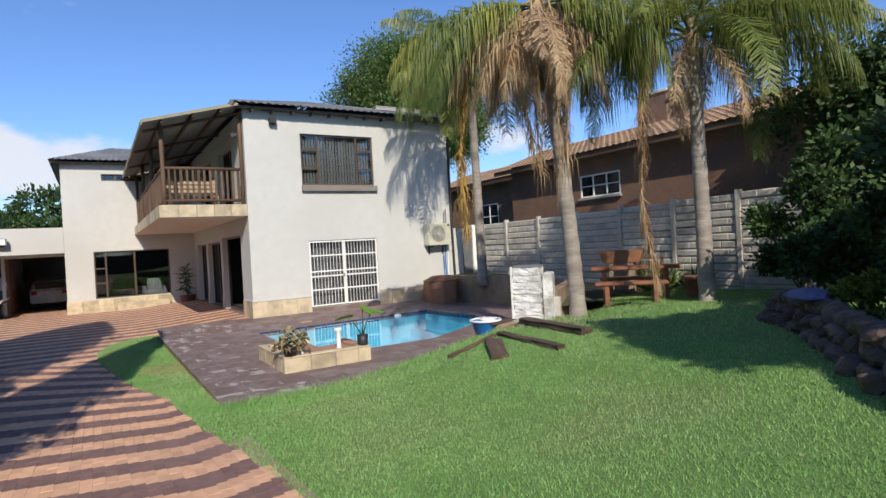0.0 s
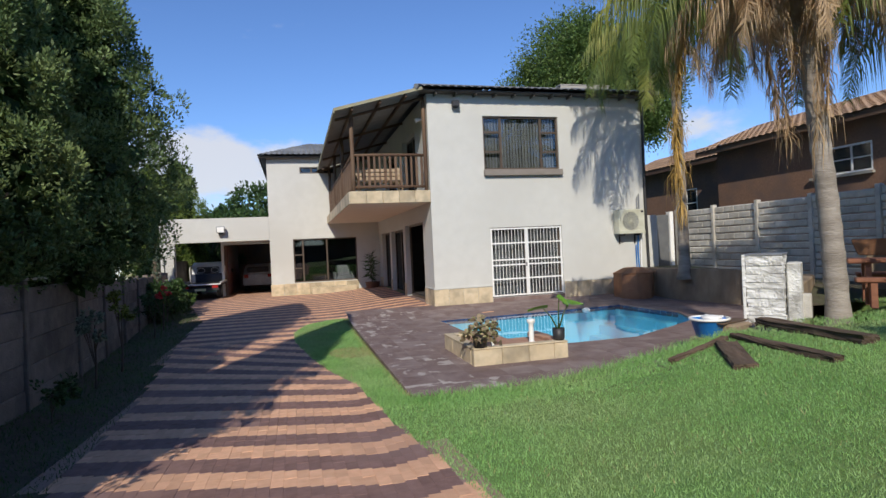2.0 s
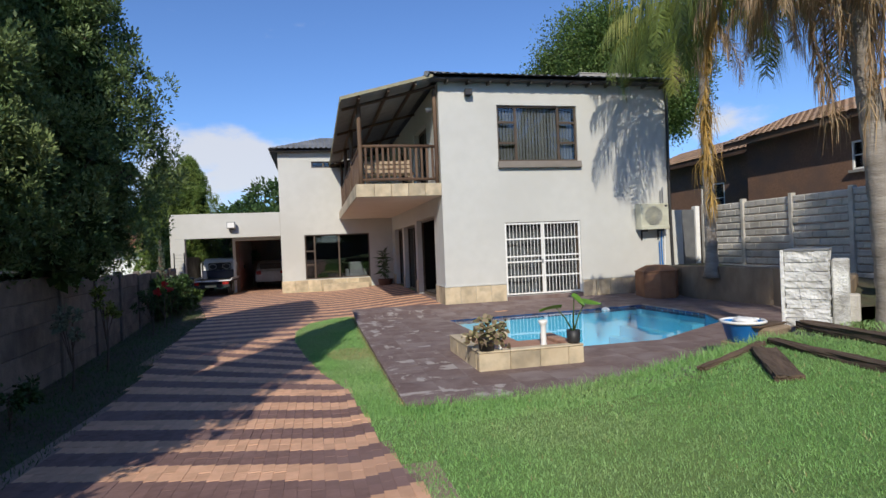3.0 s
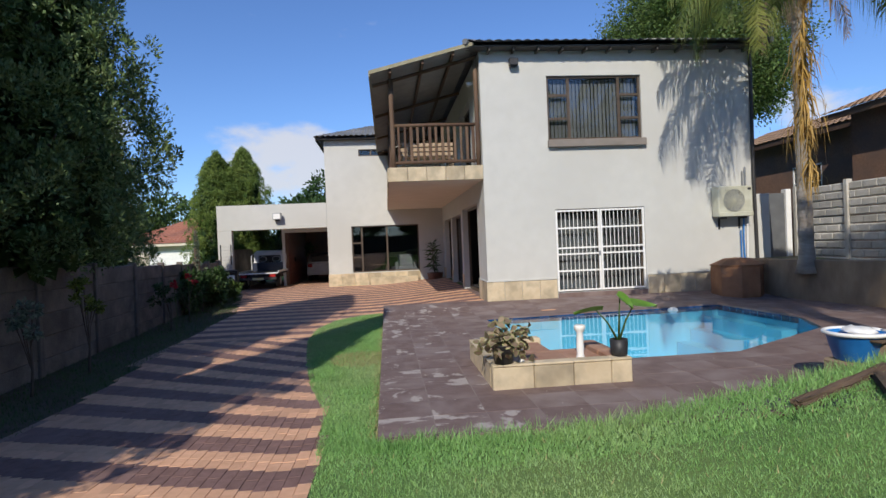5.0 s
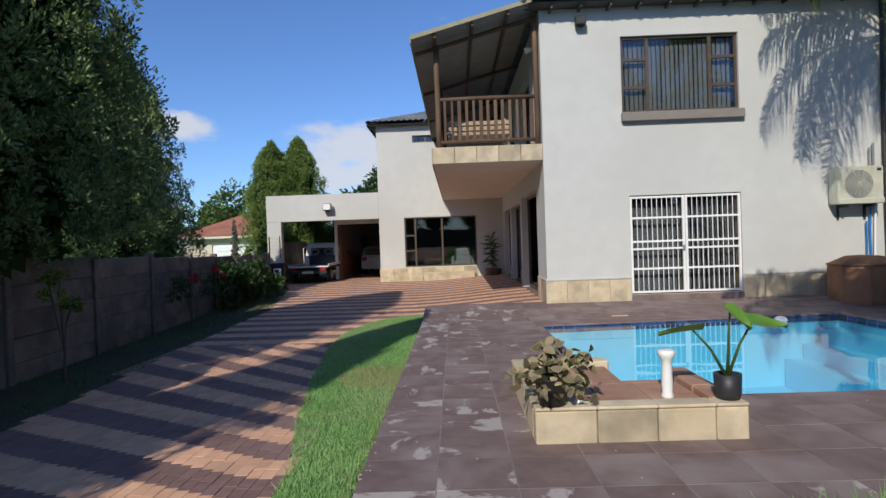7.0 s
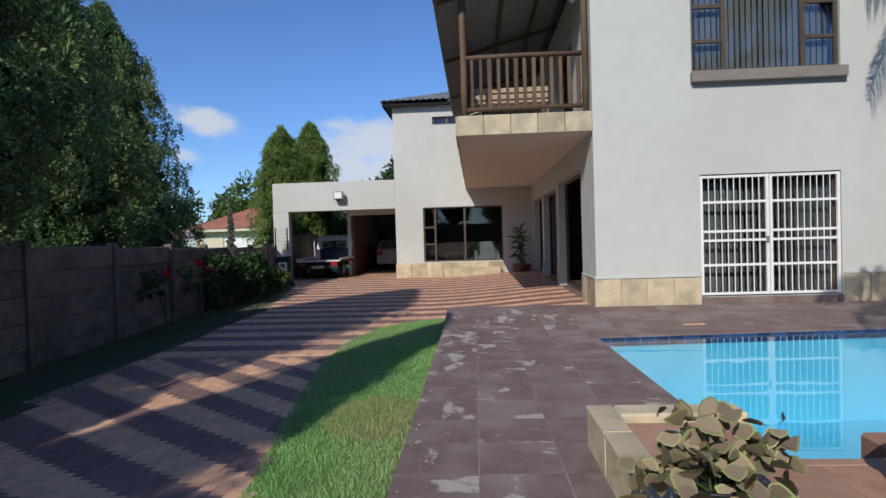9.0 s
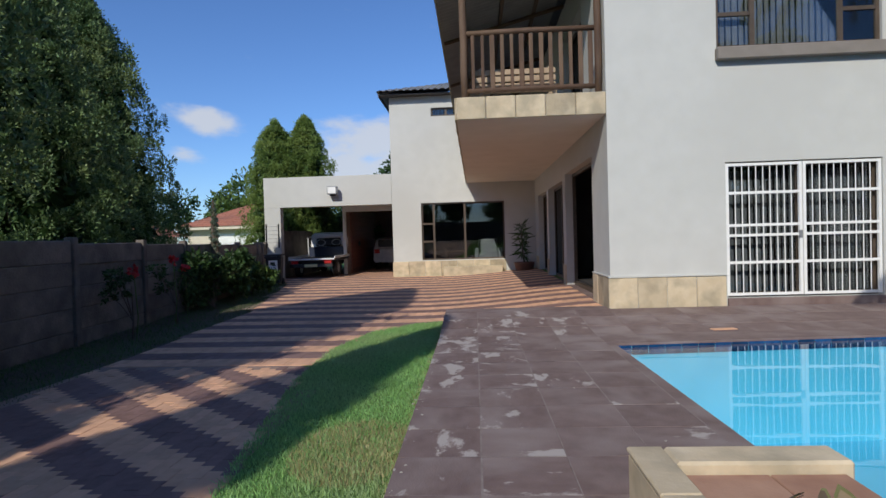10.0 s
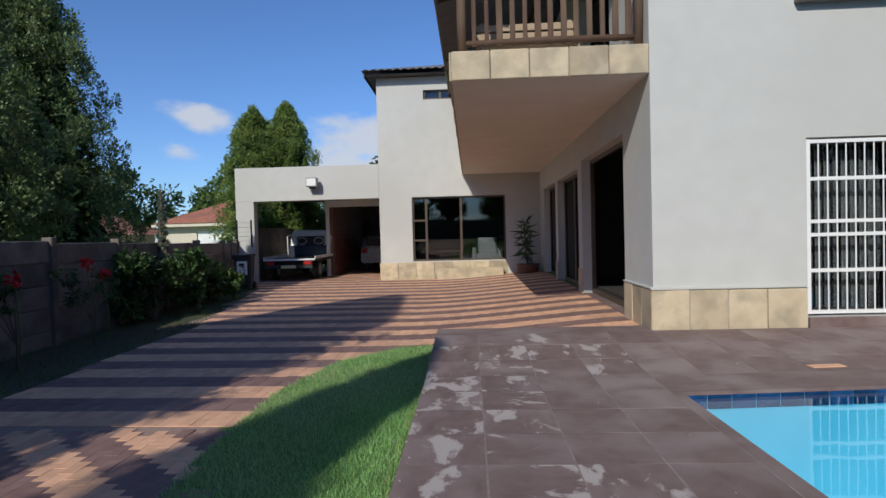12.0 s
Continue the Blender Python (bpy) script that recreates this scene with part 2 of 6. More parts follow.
# ---- builders ----
def mesh_of(bm, name, material, smooth=False):
    me = bpy.data.meshes.new(name)
    bm.normal_update()
    bm.to_mesh(me)
    bm.free()
    for m in (material if isinstance(material, (list, tuple)) else [material]):
        me.materials.append(m)
    if smooth:
        for p in me.polygons:
            p.use_smooth = True
    return me


def part(name, bm, material, parent=None, label="", smooth=False):
    ob = new(name, mesh_of(bm, name, material, smooth))
    ob.parent = parent
    if label:
        ob["label"] = label
    return ob


def piece(name, me, parent, m):
    ob = new(name, me)
    ob.parent = parent
    ob.matrix_basis = m
    return ob


def thing(name, label, category, at=(0, 0, 0), rz=0.0, group="", kind=""):
    e = new(name)
    e.empty_display_size = 0.1
    e.matrix_basis = pose(*at, 0, 0, rz)
    return tagged(e, label, category, group, kind)


def box(x0, y0, z0, x1, y1, z1, bevel=0.0, bm=None):
    """A block between two corners, with worn edges where a bevel is given."""
    own = bmesh.new()
    r = bmesh.ops.create_cube(own, size=1.0)
    bmesh.ops.transform(own, verts=r["verts"], matrix=Matrix.Translation(((x0 + x1) / 2, (y0 + y1) / 2, (z0 + z1) / 2)) @ Matrix.Diagonal((abs(x1 - x0), abs(y1 - y0), abs(z1 - z0), 1)))
    if bevel:
        bmesh.ops.bevel(own, geom=own.edges[:], offset=bevel, segments=1, affect="EDGES")
    return merge(bm, own)


def merge(bm, own):
    if bm is None:
        return own
    me = bpy.data.meshes.new("tmp")
    own.to_mesh(me)
    own.free()
    bm.from_mesh(me)
    bpy.data.meshes.remove(me)
    return bm


def tube(pts, radii, sides=8, bm=None, cap=True):
    """A round limb through points, with a radius at each."""
    bm = bm or bmesh.new()
    rings = []
    pts = [Vector(p) for p in pts]
    for i, p in enumerate(pts):
        d = (pts[min(i + 1, len(pts) - 1)] - pts[max(i - 1, 0)]).normalized()
        u = d.orthogonal().normalized() if i == 0 else (u - d * u.dot(d)).normalized()
        v = d.cross(u)
        r = radii[i] if isinstance(radii, (list, tuple)) else radii
        rings.append([bm.verts.new(p + (u * math.cos(a) + v * math.sin(a)) * r) for a in [2 * math.pi * k / sides for k in range(sides)]])
    for a, b in zip(rings, rings[1:]):
        for k in range(sides):
            bm.faces.new((a[k], a[(k + 1) % sides], b[(k + 1) % sides], b[k]))
    if cap:
        bm.faces.new(rings[0][::-1])
        bm.faces.new(rings[-1])
    return bm


def lathe(profile, sides=16, bm=None, at=(0, 0, 0)):
    """A turned body from (radius, height) pairs."""
    bm = bm or bmesh.new()
    rings = [[bm.verts.new((at[0] + r * math.cos(2 * math.pi * k / sides), at[1] + r * math.sin(2 * math.pi * k / sides), at[2] + z)) for k in range(sides)] for r, z in profile]
    for a, b in zip(rings, rings[1:]):
        for k in range(sides):
            bm.faces.new((a[k], a[(k + 1) % sides], b[(k + 1) % sides], b[k]))
    bm.faces.new(rings[0][::-1])
    bm.faces.new(rings[-1])
    return bm


def wall(a0, a1, z0, z1, at, thick, axis, holes=()):
    """A wall along x or y with openings (a0, a1, z0, z1) that go through it; `at` is its outer face, thick its depth from there."""
    bm = bmesh.new()
    xs = sorted({a0, a1, *[h[0] for h in holes], *[h[1] for h in holes]})
    for p, q in zip(xs, xs[1:]):
        cuts = sorted((h[2], h[3]) for h in holes if h[0] < (p + q) / 2 < h[1])
        z = z0
        for lo, hi in cuts + [(z1, z1)]:
            if lo > z:
                if axis == "x":
                    box(p, at, z, q, at + thick, lo, bm=bm)
                else:
                    box(at, p, z, at + thick, q, lo, bm=bm)
            z = hi
    bmesh.ops.remove_doubles(bm, verts=bm.verts[:], dist=0.0005)
    return bm


def tri_mesh(name, verts, faces, material, parent=None, label=""):
    me = bpy.data.meshes.new(name)
    me.from_pydata(verts, [], faces)
    for m in (material if isinstance(material, (list, tuple)) else [material]):
        me.materials.append(m)
    ob = new(name, me)
    ob.parent = parent
    if label:
        ob["label"] = label
    return ob


def step(x):
    x = min(max(x, 0.0), 1.0)
    return x * x * (3 - 2 * x)


GROUND_Y = [(-60, 0.9), (-6, 0.45), (-3, 0.30), (0, 0.08), (3.5, -0.27), (7.5, -0.47), (11, -0.56), (15, -0.58), (20, -0.55), (28, -0.50), (60, -0.8)]


def along(table, y):
    if y <= table[0][0]:
        return table[0][1]
    for (a, p), (b, q) in zip(table, table[1:]):
        if y <= b:
            return p + (q - p) * (y - a) / (b - a)
    return table[-1][1]


def ground_z(x, y):
    """Height of lawn and drive: falls towards the house, rises to the east fence."""
    z = along(GROUND_Y, y)
    z += (0.54 * step((x - 2.6) / 5.2) + 0.015 * max(x - 7.8, 0)) * (1 if y < 12 else max(0.0, 1 - (y - 12) / 4) * 0.7 + 0.3)
    if y > 15:
        z += 0.16 * step((x - 1.0) / 3.2) * step((y - 15) / 2.3)
    return z


def deck_z(x, y):
    return -0.46 + 0.12 * step((y - 15.4) / 1.9)


DRIVE_E = [(-12, 1.9), (0, 1.6), (3.3, 1.44), (4.85, 1.37), (6.7, 1.17), (8.9, 1.03), (10.2, 0.72), (12, 0.42), (14, 0.17), (15.5, 0.15), (16.8, 0.46), (17.5, 1.05), (17.62, 1.5)]
DRIVE_W = [(-12, -1.6), (3, -1.6), (9.5, -1.95), (15, -2.5), (19.5, -2.6), (26, -4.0), (28.2, -4.9)]
DECK = (1.55, 7.85, 9.95, 17.28)
POOL = [(3.70, 15.0), (9.15, 15.4), (9.3, 13.0), (8.75, 11.75), (6.4, 10.36), (3.76, 10.36)]


def inside(poly, x, y):
    r, j = False, len(poly) - 1
    for i in range(len(poly)):
        (a, b), (c, d) = poly[i], poly[j]
        if (b > y) != (d > y) and x < (c - a) * (y - b) / (d - b) + a:
            r = not r
        j = i
    return r


def in_drive(x, y):
    if y < -11.9 or y > 37:
        return False
    if y < 17.62:
        return along(DRIVE_W, y) < x < along(DRIVE_E, y)
    if y < 28.2:
        return along(DRIVE_W, y) < x < 4.2
    return -5.6 < x < -0.85


def in_deck(x, y):
    return DECK[0] < x < DECK[2] and DECK[1] < y < 17.62 and not (x > 4.2 and y > DECK[3])


# ---- ground ----
def ground_sheet():
    xs = [-400, -150, -60, -30, -15, -10] + [-8 + 0.5 * i for i in range(47)] + [17, 20, 30, 60, 150, 400]
    ys = [-300, -100, -40, -20, -14] + [-12 + 0.5 * i for i in range(99)] + [40, 45, 60, 100, 200, 600]
    verts, faces, drop = [], [], []
    for y in ys:
        for x in xs:
            z = ground_z(min(max(x, -15), 16), min(max(y, -20), 60))
            if (3.0 < x < 10.4 and 9.6 < y < 16.2) or (4.9 < x < 11 and 17.7 < y < 29):
                z = -3.2
            elif (9.4 < x < 11.7 and 9.9 < y < 17.5):
                z = min(z, -0.55)
            elif in_deck(x, y) or in_deck(x - 0.5, y) or in_deck(x + 0.5, y) or in_deck(x, y - 0.5) or in_deck(x, y + 0.5):
                z = min(z, deck_z(x, y) - 0.05)
            elif in_drive(x, y):
                z -= 0.003
            verts.append((x, y, z))
    w = len(xs)
    for j in range(len(ys) - 1):
        for i in range(w - 1):
            faces.append((j * w + i, j * w + i + 1, (j + 1) * w + i + 1, (j + 1) * w + i))
    ob = tri_mesh("ground", verts, faces, [TURF, SOIL, SAND])
    for p in ob.data.polygons:
        c = p.center
        p.use_smooth = True
        if in_drive(c.x, c.y):
            p.material_index = 2
        elif c.x < along(DRIVE_W, c.y) + 0.2 and c.x > -6 and c.y < 28:
            p.material_index = 1
    tagged(ob, "green lawn and dark garden soil sloping down to the house", "ground", kind="structure")
    return ob


ground_sheet()


# ---- house ----
house = thing("house", "two-storey cream plastered house with grey tiled roof and timber balcony", "house")
FX0, FX1, FY = 4.2, 11.45, 17.3
GATE = (6.02, 8.40, -0.22, 1.92)
WIN = (5.92, 8.42, 3.70, 5.34)
part("wall_front", wall(FX0, FX1, -0.7, 5.98, FY, 0.25, "x", [GATE, WIN]), PLASTER, house)
WH = [(18.55, 21.6, -0.6, 2.25), (22.0, 24.7, -0.6, 2.15), (25.05, 27.3, -0.6, 2.15), (19.2, 21.4, 3.15, 5.25), (23.0, 25.6, 3.15, 5.25)]
part("wall_side", wall(FY + 0.25, 28.25, -0.7, 5.98, FX0, 0.25, "y", WH), PLASTER, house)
part("wall_east", wall(FY + 0.25, 36.0, -0.7, 5.98, FX1 - 0.25, 0.25, "y"), PLASTER, house)
LW = (0.18, 3.12, 0.06, 2.09)
SLIT = (0.62, 2.3, 5.14, 5.44)
WX0, WY = -0.85, 28.25
part("wall_wing", wall(WX0, FX0, -0.7, 5.855, WY, 0.25, "x", [LW, SLIT]), PLASTER, house)
part("wall_wing_side", wall(WY + 0.25, 36.0, -0.7, 5.78, WX0, 0.25, "y"), PLASTER, house)
part("wall_back", wall(WX0 + 0.25, FX1 - 0.25, -0.7, 5.98, 35.75, 0.25, "x"), PLASTER, house)
# Unseen floors and partitions close the rooms; their shade is in the colour.
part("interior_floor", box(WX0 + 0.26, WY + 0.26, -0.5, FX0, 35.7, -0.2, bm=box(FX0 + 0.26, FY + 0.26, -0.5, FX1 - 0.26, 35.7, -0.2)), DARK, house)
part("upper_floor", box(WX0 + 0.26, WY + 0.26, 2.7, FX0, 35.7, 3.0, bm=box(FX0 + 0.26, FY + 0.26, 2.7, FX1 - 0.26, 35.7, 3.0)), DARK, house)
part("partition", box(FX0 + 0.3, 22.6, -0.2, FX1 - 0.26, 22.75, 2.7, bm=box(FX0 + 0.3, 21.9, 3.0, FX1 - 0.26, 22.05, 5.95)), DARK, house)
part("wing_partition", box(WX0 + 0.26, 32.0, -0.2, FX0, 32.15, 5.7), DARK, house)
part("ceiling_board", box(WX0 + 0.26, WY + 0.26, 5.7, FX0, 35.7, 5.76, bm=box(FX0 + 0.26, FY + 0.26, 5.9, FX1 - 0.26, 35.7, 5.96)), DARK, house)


def tile_slope(p0, p1, q0, q1, rows=16, wave=0.03, pitch=0.3):
    """A sloped sheet of rolled roof tiles from the eave p0-p1 to the ridge q0-q1."""
    p0, p1, q0, q1 = map(Vector, (p0, p1, q0, q1))
    cols = max(8, int((p1 - p0).length / pitch) * 6)
    nrm = (p1 - p0).cross(q0 - p0 if (q0 - p0).length > 0.2 else q1 - p0).normalized()
    if nrm.z < 0:
        nrm = -nrm
    verts, faces = [], []
    w = cols + 1
    length = (p1 - p0).length
    for j in range(rows):
        for lift, f in ((0.028, j / rows), (0.0, (j + 1) / rows)):
            for i in range(w):
                s = i / cols
                a, b = p0.lerp(p1, s), q0.lerp(q1, s)
                c = a.lerp(b, f)
                k = 2 * math.pi * (c - p0).dot((p1 - p0).normalized()) / pitch
                verts.append(c + nrm * (wave * abs(math.sin(k / 2)) + lift))
    for j in range(rows * 2 - 1):
        for i in range(cols):
            faces.append((j * w + i, j * w + i + 1, (j + 1) * w + i + 1, (j + 1) * w + i))
    return verts, faces


def roof_part(name, slopes, material, parent, label=""):
    verts, faces = [], []
    for s in slopes:
        v, f = tile_slope(*s)
        k = len(verts)
        verts += v
        faces += [tuple(i + k for i in g) for g in f]
    return tri_mesh(name, verts, faces, material, parent, label)


RX0, RX1, RY0, RZ = 3.78, 11.75, 16.78, 6.02
rf = roof_part("roof", [
    ((RX0, RY0, RZ), (RX1, RY0, RZ), (7.6, 21.6, 7.45), (7.9, 21.6, 7.45), 16, 0.045, 0.24),
    ((RX0, 36.4, RZ), (RX0, RY0, RZ), (7.6, 33, 7.45), (7.6, 21.6, 7.45)),
    ((RX1, RY0, RZ), (RX1, 36.4, RZ), (7.9, 21.6, 7.45), (7.9, 33, 7.45)),
    ((RX1, 36.4, RZ), (RX0, 36.4, RZ), (7.9, 33, 7.45), (7.6, 33, 7.45))], ROOF, house, "dark grey rolled roof tiles")
part("ridge_capping", tube([(RX1, RY0, RZ + 0.02), (7.75, 21.6, 7.47), (7.75, 33, 7.47)], 0.07, 8, tube([(RX0, RY0, RZ + 0.02), (7.75, 21.6, 7.47)], 0.07, 8)), ROOF, rf)
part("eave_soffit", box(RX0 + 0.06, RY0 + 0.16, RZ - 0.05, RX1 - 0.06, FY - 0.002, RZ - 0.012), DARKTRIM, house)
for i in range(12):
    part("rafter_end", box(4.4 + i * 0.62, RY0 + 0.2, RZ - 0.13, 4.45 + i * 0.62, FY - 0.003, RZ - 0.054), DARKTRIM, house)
part("raised_roof_sheet", box(9.6, 19.3, 6.96, 11.55, 22.6, 7.0, 0.01, bm=box(9.62, 19.32, 6.5, 11.53, 19.38, 6.959)), FASCIA, house, "pale grey raised roof sheet")
wr = roof_part("wing_roof", [
    ((-1.2, 27.75, 5.92), (5.0, 27.75, 5.92), (1.2, 31.5, 7.1), (5.0, 31.5, 7.1), 14, 0.05, 0.24),
    ((-1.2, 36.5, 5.92), (-1.2, 27.75, 5.92), (1.2, 32.5, 7.1), (1.2, 31.5, 7.1)),
    ((5.0, 36.5, 5.92), (-1.2, 36.5, 5.92), (5.0, 32.5, 7.1), (1.2, 32.5, 7.1))], ROOF, house, "dark grey rolled roof tiles")
part("wing_fascia", box(-1.16, 27.811, 5.78, -1.13, 36.4, 5.91), DARKTRIM, house)
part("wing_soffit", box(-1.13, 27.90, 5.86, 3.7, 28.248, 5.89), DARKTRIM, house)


# window with side casements
def window_part(parent, x0, x1, z0, z1, y, cols, label, transoms=()):
    w = new("window")
    w.parent = parent
    w["label"] = label
    f = 0.055
    part("window_frame", box(x0, y, z0, x0 + f, y + 0.07, z1, bm=box(x1 - f, y, z0, x1, y + 0.07, z1, bm=box(x0 + f, y, z0, x1 - f, y + 0.07, z0 + f, bm=box(x0 + f, y, z1 - f, x1 - f, y + 0.07, z1)))), BRONZE, w)
    for a in cols:
        part("mullion", box(a - 0.035, y + 0.003, z0 + f, a + 0.035, y + 0.067, z1 - f), BRONZE, w)
    for a, b, zz in transoms:
        part("transom", box(a, y + 0.006, zz - 0.03, b, y + 0.064, zz + 0.03), BRONZE, w)
    edges = [x0 + f] + [c for c in cols] + [x1 - f]
    for a, b in zip(edges, edges[1:]):
        p = part("pane", box(a, y + 0.03, z0 + f, b, y + 0.036, z1 - f), GLASS, w)
        p.visible_shadow = False
    return w


w1 = window_part(house, WIN[0], WIN[1], WIN[2], WIN[3], FY + 0.06, (6.5, 7.84), "bronze-framed window with vertical blinds", [(5.97, 6.46, 4.25), (5.97, 6.46, 4.85), (7.88, 8.37, 4.25), (7.88, 8.37, 4.85)])
part("window_sill", box(WIN[0] - 0.03, FY - 0.13, 3.50, WIN[1] + 0.06, FY - 0.002, 3.69, 0.012), TRIM, w1, "taupe painted window sill")
for i in range(24):
    a = 6.0 + i * 0.1
    b = part("blind_slat", box(-0.043, -0.002, 0, 0.043, 0.002, 1.52), BLIND, w1)
    b.matrix_basis = pose(a, FY + 0.22, 3.76, 0, 0, 14 + 9 * math.sin(i * 1.7))
w2 = window_part(house, LW[0], LW[1], LW[2], LW[3], WY + 0.08, (0.62, 1.72), "wide bronze sliding window of the ground-floor lounge", [(0.2, 0.6, 0.72), (0.2, 0.6, 1.35)])
w3 = window_part(house, SLIT[0], SLIT[1], SLIT[2], SLIT[3], WY + 0.08, (1.15, 1.7), "narrow dark strip window under the eave")
for k, (a, b, z0, z1) in enumerate(WH):
    dn = new("sliding_door")
    dn.parent = house
    dn["label"] = "dark bronze sliding glass door"
    zb = z0 + 0.05 if z0 > 0 else -0.33
    xd = FX0 + 0.17
    bm = box(xd, a, zb, xd + 0.07, a + 0.07, z1)
    box(xd, b - 0.07, zb, xd + 0.07, b, z1, bm=bm)
    box(xd, a + 0.07, z1 - 0.07, xd + 0.07, b - 0.07, z1, bm=bm)
    box(xd, a + 0.07, zb, xd + 0.07, b - 0.07, zb + 0.08, bm=bm)
    part("door_frame", bm, BRONZE, dn)
    if k == 0:
        dn["label"] = "wide sliding door opening standing open to a dark room"
        part("threshold", box(FX0 + 0.01, a, -0.62, FX0 + 0.24, b, -0.331), DECKM, dn)
        continue
    part("door_stile", box(xd + 0.002, (a + b) / 2 - 0.05, zb + 0.08, xd + 0.068, (a + b) / 2 + 0.05, z1 - 0.07), BRONZE, dn)
    for p, q in ((a + 0.07, (a + b) / 2 - 0.05), ((a + b) / 2 + 0.05, b - 0.07)):
        g = part("pane", box(xd + 0.03, p, zb + 0.08, xd + 0.036, q, z1 - 0.07), TINTED, dn)
        g.visible_shadow = False
    if z0 < 0:
        part("threshold", box(FX0 + 0.01, a, -0.62, FX0 + 0.24, b, -0.331), DECKM, dn)

# glazed door behind the white security gate
gd = new("garden_door")
gd.parent = house
bm = bmesh.new()
for a, b in ((GATE[0], GATE[0] + 0.07), (7.17, 7.25), (GATE[1] - 0.07, GATE[1])):
    box(a, FY + 0.14, GATE[2], b, FY + 0.2, GATE[3], bm=bm)
for z in (GATE[2], GATE[3] - 0.07):
    box(GATE[0] + 0.07, FY + 0.142, z, GATE[1] - 0.07, FY + 0.198, z + 0.07, bm=bm)
part("door_frame", bm, BRONZE, gd)
g = part("pane", box(GATE[0] + 0.07, FY + 0.168, GATE[2] + 0.07, GATE[1] - 0.07, FY + 0.174, GATE[3] - 0.07), GLASS, gd)
g.visible_shadow = False
for i in range(22):
    b = part("blind_slat", box(-0.05, -0.002, 0, 0.05, 0.002, 1.95), BLIND, gd)
    b.matrix_basis = pose(6.12 + i * 0.105, FY + 0.3, -0.15, 0, 0, 22 + 10 * math.sin(i * 2.1))
sg = new("security_gate")
sg.parent = house
sg["label"] = "white steel security gate with two barred leaves"
for a, b in ((GATE[0] + 0.01, 7.195), (7.21, GATE[1] - 0.01)):
    z0, z1 = GATE[2] + 0.03, GATE[3] - 0.02
    bm = box(a, FY + 0.02, z0, a + 0.045, FY + 0.065, z1)
    box(b - 0.045, FY + 0.02, z0, b, FY + 0.065, z1, bm=bm)
    for z in (z0, z0 + 0.50, z0 + 0.93, z0 + 1.09, z0 + 1.60, z1 - 0.045):
        box(a + 0.045, FY + 0.022, z, b - 0.045, FY + 0.063, z + 0.042, bm=bm)
    part("gate_frame", bm, WHITE, sg)
    for i in range(9):
        x = a + 0.045 + (b - a - 0.09) * (i + 1) / 10
        part("bar", tube([(x, FY + 0.043, z0 + 0.03), (x, FY + 0.043, z1 - 0.03)], 0.0085, 6), WHITE, sg)
part("lock_box", box(7.14, FY + 0.005, 0.70, 7.19, FY + 0.03, 0.82, 0.004), GREYMET, sg)

# balcony
SX0, SZ0, SZ1 = 1.82, 2.76, 3.11
bal = new("balcony")
bal.parent = house
bal["label"] = "cantilevered balcony with rustic timber railing"
part("slab", box(SX0, FY + 0.03, SZ0, FX0 - 0.002, WY - 0.002, SZ1 - 0.01), SOFFIT, bal)
for i in range(5):
    x0 = SX0 + i * (FX0 - SX0) / 5
    part("stone_tile", box(x0 + 0.004, FY - 0.005 - 0.006 * (i % 2), SZ0 - 0.005, x0 + (FX0 - SX0) / 5 - 0.004, FY + 0.028, SZ1, 0.01), STONE, bal)
for i in range(24):
    y0 = FY + 0.03 + i * (WY - FY - 0.03) / 24
    part("stone_tile", box(SX0 - 0.03 - 0.004 * (i % 3), y0 + 0.004, SZ0 - 0.004, SX0 - 0.002, y0 + (WY - FY - 0.03) / 24 - 0.004, SZ1 + 0.002, 0.008), STONE, bal)
PX = SX0 + 0.14


def rough_pole(x, y, z0, z1, r, seed):
    rnd = random.Random(seed)
    pts, rad = [], []
    for i in range(6):
        f = i / 5
        pts.append((x + rnd.uniform(-0.008, 0.008), y + rnd.uniform(-0.008, 0.008), z0 + (z1 - z0) * f))
        rad.append(r * rnd.uniform(0.88, 1.1))
    return tube(pts, rad, 7)


def roof_under(x):
    return 5.28 + (x - 1.5) * (5.93 - 5.28) / (3.95 - 1.5)


for i, y in enumerate((FY + 0.16, 20.9, 24.5, 28.0)):
    part("post", rough_pole(PX, y, SZ1, roof_under(PX) - 0.05, 0.065, i), TIMBER, bal, smooth=True)
part("post", rough_pole(FX0 - 0.09, FY + 0.13, SZ1, 5.80, 0.06, 9), TIMBER, bal, smooth=True)
for z, r in ((4.17, 0.045), (3.24, 0.04)):
    part("rail", tube([(PX, FY + 0.16, z), (3.0, FY + 0.15, z + 0.01), (FX0 - 0.1, FY + 0.14, z)], [r, r * 1.1, r], 7), TIMBER_H, bal, smooth=True)
    part("rail", tube([(PX, FY + 0.16, z), (PX, 21, z + 0.01), (PX, 25, z), (PX, 28.1, z)], r, 7), TIMBER_H, bal, smooth=True)
rnd = random.Random(4)
for i in range(13):
    x = PX + 0.15 + i * 0.158
    part("baluster", box(x - rnd.uniform(0.026, 0.042), FY + 0.135, 3.2, x + rnd.uniform(0.026, 0.042), FY + 0.165, 4.16 + rnd.uniform(-0.01, 0.03), 0.006), TIMBER, bal)
for i in range(62):
    y = FY + 0.33 + i * 0.17
    part("baluster", box(PX - 0.015, y - rnd.uniform(0.026, 0.042), 3.2, PX + 0.015, y + rnd.uniform(0.026, 0.042), 4.16 + rnd.uniform(-0.01, 0.03), 0.006), TIMBER, bal)


